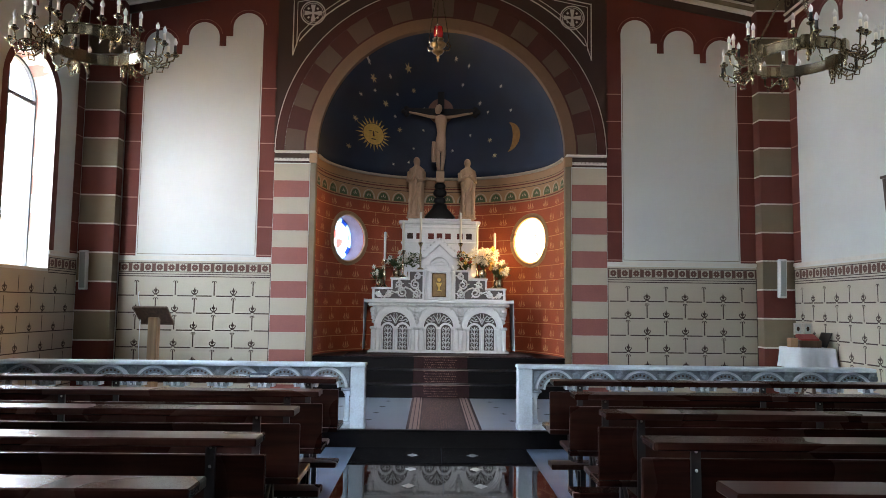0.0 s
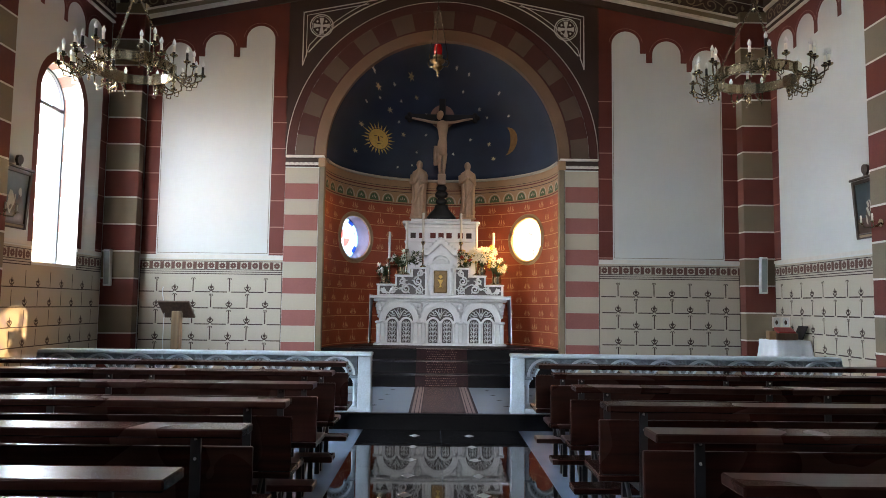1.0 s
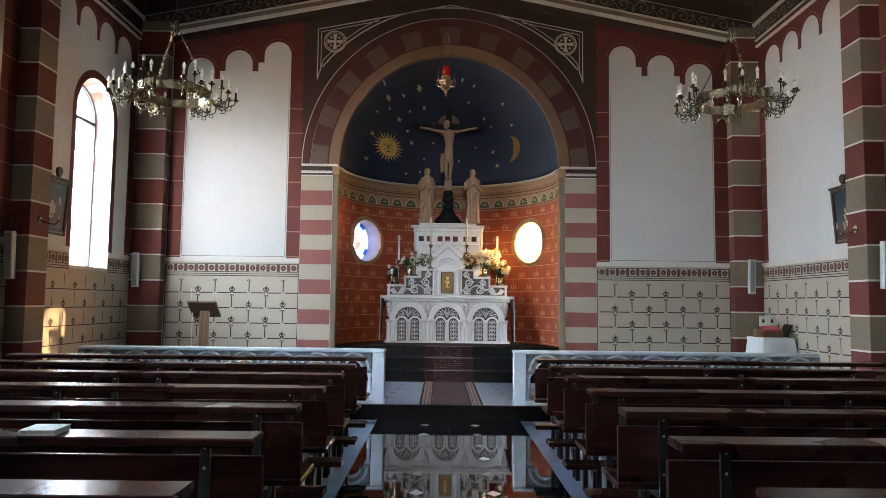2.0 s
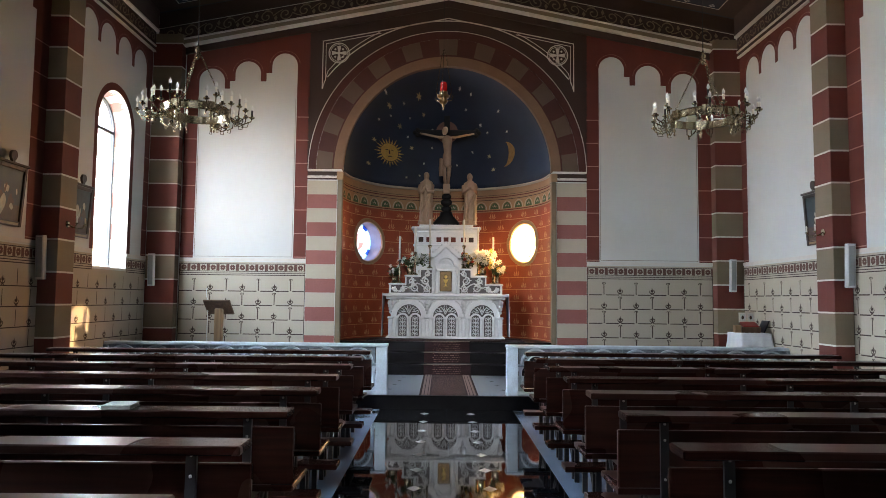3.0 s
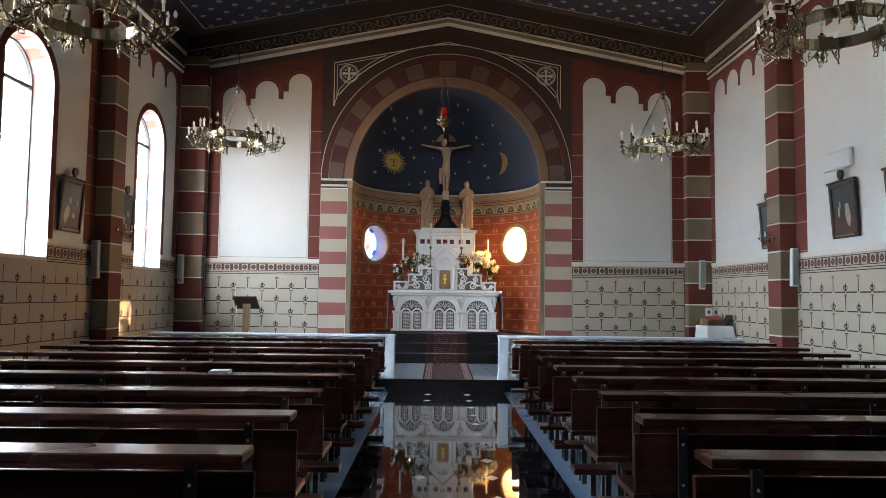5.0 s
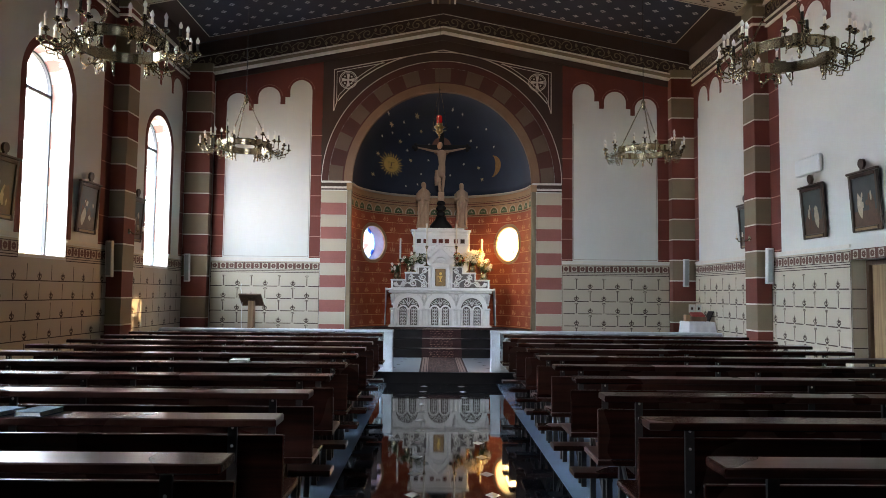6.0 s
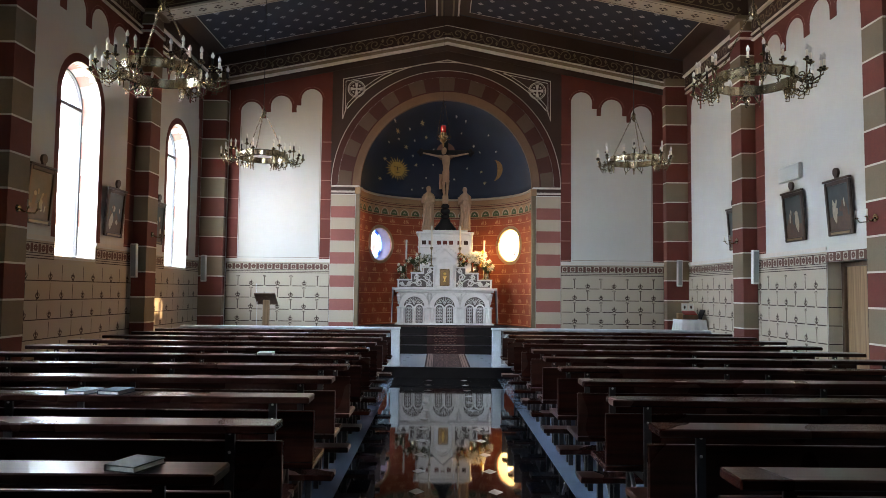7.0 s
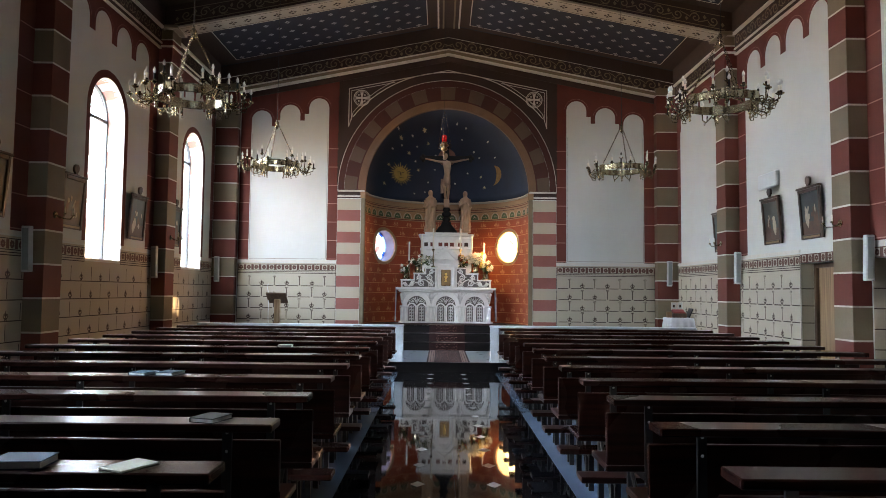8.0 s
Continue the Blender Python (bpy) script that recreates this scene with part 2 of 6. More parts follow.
def carve(ob, cutters):
    """Cuts the cutter meshes out of ob for good."""
    tools = []
    for bm in cutters:
        c = mesh_object("cutter", bm, PLASTER)
        mod = ob.modifiers.new("cut", "BOOLEAN")
        mod.operation, mod.object, mod.solver = "DIFFERENCE", c, "EXACT"
        tools.append(c)
    dg = bpy.context.evaluated_depsgraph_get()
    dg.update()
    me = bpy.data.meshes.new_from_object(ob.evaluated_get(dg))
    old = ob.data
    ob.modifiers.clear()
    ob.data = me
    bpy.data.meshes.remove(old)
    for c in tools:
        d = c.data
        bpy.data.objects.remove(c)
        bpy.data.meshes.remove(d)


def on_front(off=0.003):
    return lambda u, v: (AX + u, FY - off, v)


def on_right(off=0.003):
    return lambda u, v: (W - off, u, v)


def on_left(off=0.003):
    return lambda u, v: (-W + off, u, v)


RISE = 1.033      # the chancel arch and its half dome stand a little taller than round


def arch_arc(radius, a0, a1, n):
    return [(u, 3.98 + (v - 3.98) * RISE) for u, v in arc(0, 3.98, radius, a0, a1, n)]


def arch_outline(half, z0, spring, n=20):
    return [(-half, z0), (half, z0)] + arc(0, spring, half, 0, 180, n)


def gable(x):
    """Height of the ceiling over the axis distance x."""
    return 8.10 - 0.198 * abs(x)


# ---- floor, walls, ceiling ----
floor = shell("floor", boxed(-W - 0.4, W + 0.4, BACK - 0.4, FY + 2.6, -0.2, 0.0), FLOORGREY, "pale blue-grey stone floor with a satin polish", "floor")
bm = bmesh.new()
n_slab = 17
for i in range(n_slab):
    y0 = BACK + (8.85 - BACK) * i / n_slab
    y1 = BACK + (8.85 - BACK) * (i + 1) / n_slab
    for s in (-1, 1):
        x0, x1 = (AX - 0.925, AX - 0.001) if s < 0 else (AX + 0.001, AX + 0.925)
        box(bm, x0, x1, y0 + 0.001, y1 - 0.001, 0.0, 0.004)
aisle = part("aisle_slabs", bm, GRANITE, floor, "mirror-polished black granite aisle")
y = 8.45
while y > BACK + 0.4:
    for u in (-0.30, 0.32):
        d = bmesh.new()
        vs = [d.verts.new((AX + u + dx, y + dy, 0.0052)) for dx, dy in ((-0.062, 0), (0, -0.085), (0.062, 0), (0, 0.085))]
        d.faces.new(vs)
        part("diamond_inlay", d, INLAY, floor)
    y -= 0.625

chancel = shell("chancel_floor", boxed(-W, W, 8.85, FY + 0.4, 0.0, 0.19), CHANCELGREY, "raised grey stone chancel floor with small black diamonds", "floor")
part("riser", boxed(-W, W, 8.835, 8.851, 0.0, 0.165), STEPSTONE, chancel, "black stone step riser")
part("nosing", boxed(-W, W, 8.82, 8.90, 0.165, 0.193, bevel=0.004), STEPSTONE, chancel, "black stone step edge")
for i in range(5):
    for s in (-1, 1):
        for k in range(5):
            d = bmesh.new()
            cx, cy = AX + s * (0.72 + 0.045 * i + 0.55 * k), 11.15 - 0.55 * i
            vs = [d.verts.new((cx + dx, cy + dy, 0.1945)) for dx, dy in ((-0.05, 0), (0, -0.05), (0.05, 0), (0, 0.05))]
            d.faces.new(vs)
            part("diamond_inlay", d, STEPSTONE, chancel)

T = 0.45
# front wall with the apse opening
bm = bmesh.new()
extrude(bm, [(-W - T, 0), (W + T, 0), (W + T, gable(W) + 0.2), (0, gable(0) + 0.3), (-W - T, gable(W) + 0.2)], lambda u, v: (AX * 0 + u, FY, v), 0.12, (0, 1, 0))
wall_front = shell("wall_front", bm, PLASTER, "white plaster chancel wall with painted terracotta and grey stone bands", "wall")
cut = extrude(bmesh.new(), [(-2.0, -0.5), (2.0, -0.5)] + arch_arc(2.0, 0, 180, 40), lambda u, v: (AX + u, FY - 0.5, v), 1.5, (0, 1, 0))
carve(wall_front, [cut])

# left wall with its windows
wall_left = shell("wall_left", boxed(-W - T, -W, BACK - T, FY + 0.12, 0, 7.4), PLASTER, "white plaster nave wall with painted terracotta arcade and stencilled dado", "wall")
cuts = []
for wy in WINDOWS:
    c = bmesh.new()
    a = [c.verts.new((-W + 0.02, wy + u, v)) for u, v in arch_outline(0.59, 2.02, 4.40)]
    b = [c.verts.new((-W - 0.26, wy + u, v)) for u, v in arch_outline(0.52, 2.02, 4.40)]
    e = [c.verts.new((-W - T - 0.1, wy + u, v)) for u, v in arch_outline(0.52, 2.02, 4.40)]
    c.faces.new(a)
    c.faces.new(list(reversed(e)))
    for p, q in ((a, b), (b, e)):
        for i in range(len(p)):
            j = (i + 1) % len(p)
            c.faces.new((p[j], p[i], q[i], q[j]))
    cuts.append(c)
carve(wall_left, cuts)

DOORS = (5.72, 3.88)
wall_right = shell("wall_right", boxed(W, W + T, BACK - T, FY + 0.12, 0, 7.4), PLASTER, "white plaster nave wall with painted terracotta arcade and stencilled dado", "wall")
carve(wall_right, [boxed(W - 0.1, W + T + 0.1, dy - 0.48, dy + 0.48, -0.1, 2.06) for dy in DOORS])
# unseen wall closing the nave, dark so that little light bounces back
wall_back = shell("wall_back", boxed(-W - T, W + T, BACK - T, BACK, 0, 8.6), TAUPE, "unseen rear wall, dark taupe to cut bounce light", "wall")

# sloped ceiling
bm = bmesh.new()
extrude(bm, [(-W - T, gable(W + T)), (0, gable(0)), (W + T, gable(W + T)), (W + T, gable(W + T) + 0.3), (0, gable(0) + 0.3), (-W - T, gable(W + T) + 0.3)],
        lambda u, v: (AX + u, BACK - T, v), FY + 0.12 - BACK + T, (0, 1, 0))
ceiling = shell("ceiling", bm, CEILBLUE, "low-pitched slate-blue ceiling with white stencilled rosettes", "ceiling")

# ---- apse ----
AY, AR = 12.2, 2.0


def on_apse(r=AR - 0.003):
    return lambda a, v: (AX + r * math.cos(a), AY + r * math.sin(a), v)


bm = bmesh.new()
seg = 64
inner, outer = [], []
for i in range(seg + 1):
    a = math.pi * i / seg
    inner.append((AX + AR * math.cos(a), AY + AR * math.sin(a)))
    outer.append((AX + (AR + 0.4) * math.cos(a), AY + (AR + 0.4) * math.sin(a)))
loop = inner + outer[::-1]
lo, hi = [bm.verts.new((*p, 0)) for p in loop], [bm.verts.new((*p, 3.98)) for p in loop]
n = len(loop)
for i in range(n):
    j = (i + 1) % n
    bm.faces.new((lo[i], lo[j], hi[j], hi[i]))
for i in range(seg):
    bm.faces.new((lo[i], lo[i + 1], lo[n - 2 - i], lo[n - 1 - i]))
    bm.faces.new((hi[i], hi[i + 1], hi[n - 2 - i], hi[n - 1 - i]))
apse_wall = shell("wall_apse", bm, APSERED, "curved brick-red apse wall stencilled with gold joints and palmettes", "wall")
OCULI = (radians(35.5), radians(144.5))
cuts = []
for a in OCULI:
    c = bmesh.new()
    bmesh.ops.create_cone(c, cap_ends=True, segments=40, radius1=0.40, radius2=0.40, depth=1.6,
                          matrix=Matrix.Translation((AX + 2.2 * math.cos(a), AY + 2.2 * math.sin(a), 2.73)) @ Matrix.Rotation(a, 4, "Z") @ Matrix.Rotation(radians(90), 4, "Y"))
    cuts.append(c)
carve(apse_wall, cuts)

bm = bmesh.new()
rings = []
for k in range(25):
    e = radians(90 * k / 24)
    rings.append([bm.verts.new((AX + AR * math.cos(e) * math.cos(math.pi * i / 48), AY + AR * math.cos(e) * math.sin(math.pi * i / 48), 3.98 + RISE * AR * math.sin(e))) for i in range(49)])
for p, q in zip(rings, rings[1:]):
    for i in range(48):
        bm.faces.new((p[i], p[i + 1], q[i + 1], q[i])).smooth = True
bmesh.ops.remove_doubles(bm, verts=bm.verts[:], dist=1e-4)
dome = shell("apse_dome", bm, NAVY, "dark blue half dome painted with gold sun, moon and stars", "ceiling")
so = dome.modifiers.new("thickness", "SOLIDIFY")
so.thickness, so.offset = 0.2, 1.0

# platform and black steps
platform = empty("altar_platform", (0, 0, 0), "black stone platform with three steps below the altar", "steps", kind="structure")
for i, (y0, z0, z1) in enumerate(((11.55, 0.19, 0.375), (11.85, 0.375, 0.565), (12.15, 0.565, 0.75))):
    b = boxed(AX - 2.0, AX + 2.0, y0, 12.2 if i < 2 else 14.2, z0, z1 - 0.03)
    part("step", b, STEPSTONE, platform)
    part("tread", boxed(AX - 2.01, AX + 2.01, y0 - 0.02, y0 + 0.31, z1 - 0.03, z1, bevel=0.004), STEPSTONE, platform)
bm = bmesh.new()
vs = [bm.verts.new((AX + 1.995 * math.cos(math.pi * i / 32), AY + 0.2 + 1.78 * math.sin(math.pi * i / 32), 0.7495)) for i in range(33)]
bm.faces.new(vs)
part("platform_top", bm, STEPSTONE, platform)


# ---- pilasters ----
BAND0, BANDH = 0.969, 0.4485


def pilaster(name, x0, x1, y0, y1, top, grow):
    """Banded pilaster: alternating red and grey painted stone courses with white joints."""
    p = empty(name, (0, 0, 0), "square pilaster painted in terracotta and grey courses with white joints", "pilaster", "pilasters", "structure")
    z, k = 0.0, 0
    edges = [0.0] + [BAND0 + BANDH * i for i in range(14)]
    for i, (a, b) in enumerate(zip(edges, edges[1:])):
        a, b = a, min(b, top)
        if b <= a:
            break
        part("painted_course", boxed(x0, x1, y0, y1, a + (0.012 if i else 0), b - 0.012), RED if i % 2 == 0 else GREY, p)
        if b < top:
            part("white_joint", boxed(x0 - grow, x1 + grow, y0 - 0.003, y1 + 0.003, b - 0.012, b + 0.012), LINE, p)
    return p


PTOP = 6.55
for y in PIL:
    pilaster("pilaster", W - 0.26, W + 0.001, y - 0.215, y + 0.215, PTOP, 0.003)
    pilaster("pilaster", -W - 0.001, -W + 0.26, y - 0.215, y + 0.215, PTOP, 0.003)
pilaster("pilaster", 5.07, W, 11.88, FY, PTOP, 0.003)
pilaster("pilaster", -W, -5.03, 11.90, FY, PTOP, 0.003)

# ---- pews ----
def pew(name, x0, x1, end):
    """Bench with shelf, back panel, seat, kneeler and steel legs; end is the aisle side (-1 or +1 along x)."""
    p = empty(name, (0, 0, 0), "dark brown wooden pew with book shelf, kneeler and steel legs", "pew", "pews in the nave")
    bm = bmesh.new()
    box(bm, x0, x1, -0.175, 0.0, 0.935, 0.972, bevel=0.006)
    part("book_shelf", bm, PEW, p)
    part("back_panel", boxed(x0, x1, 0.0, 0.028, 0.57, 0.868, bevel=0.005), PEW, p)
    part("seat", boxed(x0 + 0.005, x1 - 0.005, 0.03, 0.43, 0.525, 0.56, bevel=0.006), PEW, p)
    part("kneeler", boxed(x0 - 0.02, x1 + 0.02, -0.21, -0.03, 0.30, 0.34, bevel=0.006), PEW, p)
    L = x1 - x0
    for f in (0.24 / L, 0.5, 1 - 0.24 / L):
        cx = x0 + L * f
        bm = bmesh.new()
        box(bm, cx - 0.022, cx + 0.022, -0.018, -0.001, 0.30, 0.934)
        box(bm, cx - 0.02, cx + 0.02, -0.13, -0.10, 0.0, 0.30)
        box(bm, cx - 0.02, cx + 0.02, -0.018, 0.022, 0.0, 0.30)
        box(bm, cx - 0.02, cx + 0.02, 0.36, 0.40, 0.0, 0.525)
        box(bm, cx - 0.02, cx + 0.02, 0.022, 0.36, 0.48, 0.524)
        box(bm, cx - 0.02, cx + 0.02, -0.14, -0.018, 0.26, 0.30)
        tube(bm, ((cx, 0.02, 0.12), (cx, 0.36, 0.46)), 0.014, 6)
        part("steel_leg", bm, STEEL, p)
        for z in (0.62, 0.82, 0.905):
            bm = bmesh.new()
            bmesh.ops.create_uvsphere(bm, u_segments=8, v_segments=5, radius=0.0075, matrix=Matrix.Translation((cx, -0.019, z)))
            part("screw", bm, SCREW, p)
    return p


right = pew("pew", 0.87, 4.32, -1)
left = pew("pew", -4.36, -0.83, 1)
PEWY = [-2.37 + 0.828 * k for k in range(-1, 12)]
right.matrix_basis = Matrix.Translation((0, PEWY[0], 0))
left.matrix_basis = Matrix.Translation((0, PEWY[0], 0))
for y in PEWY[1:]:
    copy_thing(right, Matrix.Translation((0, y, 0)))
    copy_thing(left, Matrix.Translation((0, y, 0)))

# ---- painted decoration of the walls ----
DADO = 2.285
ROWS_Z = [1.93 - 0.2675 * i for i in range(8)]


def fleur(bm, u, v, s, to):
    """Stencilled palmette: a pointed middle leaf, two curling side leaves and a foot."""
    for q in (-1, 1):
        ribbon(bm, [(u + q * s * 0.05, v + s * 0.16), (u + q * s * 0.26, v + s * 0.22), (u + q * s * 0.40, v + s * 0.42), (u + q * s * 0.36, v + s * 0.62), (u + q * s * 0.27, v + s * 0.60)], s * 0.17, to, s * 0.10)
        poly(bm, [(u + q * s * 0.03, v + s * 0.34), (u + q * s * 0.22, v + s * 0.50), (u + q * s * 0.24, v + s * 0.82), (u + q * s * 0.10, v + s * 0.62)], to)
        poly(bm, [(u, v + s * 0.02), (u + q * s * 0.20, v - s * 0.06), (u + q * s * 0.24, v + s * 0.06), (u, v + s * 0.16)], to)
    poly(bm, [(u, v), (u + s * 0.13, v + s * 0.66), (u, v + s * 1.12), (u - s * 0.13, v + s * 0.66)], to)


def frieze_square(bm, c, z, h, to):
    """A framed square whose pale ground leaves a dark four-lobed flower standing."""
    for a, b, d, e in ((-1, 1, 0.84, 1), (-1, 1, -1, -0.84), (-1, -0.84, -0.84, 0.84), (0.84, 1, -0.84, 0.84)):
        rect(bm, c + a * h, c + b * h, z + d * h, z + e * h, to)
    for sx in (-1, 1):
        for sz in (-1, 1):
            poly(bm, [(c + sx * x * h, z + sz * y * h) for x, y in ((0.84, 0.84), (0.30, 0.84), (0.52, 0.52), (0.84, 0.30))], to)
    for k in range(4):
        d = Vector((math.cos(math.pi / 2 * k), math.sin(math.pi / 2 * k))) * h
        n = Vector((-d.y, d.x))
        o = Vector((c, z))
        poly(bm, [o + d * 0.86 + n * 0.2, o + d * 0.66, o + d * 0.86 - n * 0.2], to)
    poly(bm, [(c + x * h, z + y * h) for x, y in ((0.17, 0), (0, 0.17), (-0.17, 0), (0, -0.17))], to)


def dado(parent, u0, u1, to, shift, zmin):
    """Stencilled ashlar dado between u0 and u1 with a frieze of squares on top."""
    lo, hi = min(u0, u1), max(u0, u1)
    g = bmesh.new()
    rect(g, lo, hi, zmin, DADO - 0.075, lambda u, v: to(u, v, 0.002))
    part("dado_ground", g, BEIGE, parent)
    g = bmesh.new()
    rect(g, lo, hi, 2.045, 2.165, lambda u, v: to(u, v, 0.004))
    part("frieze_ground", g, FRIEZE, parent)
    s = bmesh.new()
    for z, w in ((2.175, 0.012), (2.035, 0.012), (2.0, 0.012), (1.965, 0.014)):
        rect(s, lo, hi, z - w / 2, z + w / 2, lambda u, v: to(u, v, 0.006))
    for edge in (lo + 0.006, hi - 0.006):
        rect(s, edge - 0.006, edge + 0.006, zmin, 2.03, lambda u, v: to(u, v, 0.006))
    pitch = 0.606
    for r, z in enumerate(ROWS_Z):
        if z - 0.2675 < zmin - 0.2675:
            break
        zb = z - 0.2675
        phase = shift + (pitch / 2 if r % 2 else 0)
        k0 = math.floor((lo - phase) / pitch) - 1
        k1 = math.ceil((hi - phase) / pitch) + 1
        for k in range(k0, k1):
            u = phase + k * pitch
            if lo + 0.03 < u < hi - 0.03:
                rect(s, u - 0.009, u + 0.009, zb + 0.008, z - 0.05, lambda u, v: to(u, v, 0.006))
                for sx in (-1, 1):
                    ribbon(s, arc(u + sx * 0.016, z - 0.050, 0.015, 180 if sx > 0 else 0, -60 if sx > 0 else 240, 7), 0.011, lambda u, v: to(u, v, 0.006))
            c = u + pitch / 2
            if lo + 0.05 < c < hi - 0.05:
                fleur(s, c, zb + 0.012, 0.118, lambda u, v: to(u, v, 0.006))
            for a, b in ((u + 0.035, c - 0.02), (c + 0.02, u + pitch - 0.035)):
                a, b = max(a, lo), min(b, hi)
                if b > a:
                    rect(s, a, b, zb - 0.009, zb + 0.009, lambda u, v: to(u, v, 0.006))
    part("stencil_lines", s, BROWN, parent, fix=False)
    q = bmesh.new()
    n = max(1, round((hi - lo) / 0.183))
    for i in range(n):
        frieze_square(q, lo + (hi - lo) * (i + 0.5) / n, 2.105, 0.062, lambda u, v: to(u, v, 0.006))
    part("frieze_squares", q, BEIGE, parent, fix=False)
    m = bmesh.new()
    a, b = Vector(to(lo, 0, 0.0)), Vector(to(hi, 0, 0.018))
    box(m, *sorted((a.x, b.x)), *sorted((a.y, b.y)), DADO - 0.055, DADO - 0.005)
    part("dado_rail", m, LINE, parent, "off-white dado moulding")


def arcade(parent, u0, u1, arches, top, to, strip0, strip1):
    """Terracotta arcade painted over a white panel u0..u1; arches: (centre, half width, crown height)."""
    r = bmesh.new()
    o = bmesh.new()
    lay = lambda u, v: to(u, v, 0.003)
    for s0, s1 in (strip0, strip1):
        if abs(s1 - s0) > 0.01:
            rect(r, min(s0, s1), max(s0, s1), DADO, 5.4, lay)
            z = BAND0 + BANDH * 3
            while z < 5.3:
                rect(o, min(s0, s1), max(s0, s1), z - 0.008, z + 0.008, lambda u, v: to(u, v, 0.005))
                z += BANDH
    b = [min(u0, strip0[0], strip0[1])] + [0.5 * (p[0] + q[0]) for p, q in zip(arches, arches[1:])] + [max(u1, strip1[0], strip1[1])]
    for i, (c, h, crown) in enumerate(arches):
        spring = crown - h
        left_side = [(b[i], spring), (c - h, spring)]
        curve = arc(c, spring, h, 180, 0, 16)
        pts = curve
        for (pu, pv), (qu, qv) in zip(pts, pts[1:]):
            poly(r, [(pu, pv), (qu, qv), (qu, top(qu)), (pu, top(pu))], lay)
        rect_top0, rect_top1 = top(b[i]), top(c - h)
        poly(r, [(b[i], spring), (c - h, spring), (c - h, rect_top1), (b[i], rect_top0)], lay)
        poly(r, [(c + h, spring), (b[i + 1], spring), (b[i + 1], top(b[i + 1])), (c + h, top(c + h))], lay)
        low0 = 5.4 if i == 0 else spring - 0.145
        low1 = 5.4 if i == len(arches) - 1 else spring - 0.145
        rect(r, b[i], c - h, low0, spring, lay)
        rect(r, c + h, b[i + 1], low1, spring, lay)
        ribbon(o, arc(c, spring, h + 0.05, 170, 10, 16), 0.006, lambda u, v: to(u, v, 0.005))
    edge = bmesh.new()
    e0, e1 = max(strip0), min(strip1)
    for u in (e0 + 0.022, e1 - 0.022):
        rect(edge, u - 0.004, u + 0.004, DADO + 0.03, 5.35, lambda u, v: to(u, v, 0.0035))
    rect(edge, e0 + 0.022, e1 - 0.022, DADO + 0.026, DADO + 0.034, lambda u, v: to(u, v, 0.0035))
    if parent is wall_front:
        part("panel_line", edge, GREY, parent, fix=False)
    else:
        edge.free()
    part("painted_arcade", r, RED, parent, "terracotta painted arcade and strips", fix=False)
    part("fine_lines", o, material("dull_rose_line", (0.40, 0.20, 0.16), 0.8), parent, fix=False)


front = lambda u, v, o: (AX + u, FY - o, v)
rightw = lambda u, v, o: (W - o, u, v)
leftw = lambda u, v, o: (-W + o, u, v)
ctop = lambda u: 7.22 - 0.198 * abs(u)
for s in (-1, 1):
    P = sorted((s * 2.66, s * 5.04))
    dado(wall_front, P[0], P[1], front, 2.98 if s > 0 else -2.93, 0.19)
    arches = sorted((s * c, 0.245, z) for c, z in ((3.145, 6.25), (3.85, 6.085), (4.54, 5.935)))
    sa, sb = (s * 2.66, s * 2.90), (s * 4.79, s * 5.04)
    arcade(wall_front, P[0], P[1], arches, ctop, front, *((sa, sb) if s > 0 else ((sb[1], sb[0]), (sa[1], sa[0]))))

edges = [11.88] + [v for p in PIL for v in (p + 0.215, p - 0.215)] + [BACK]
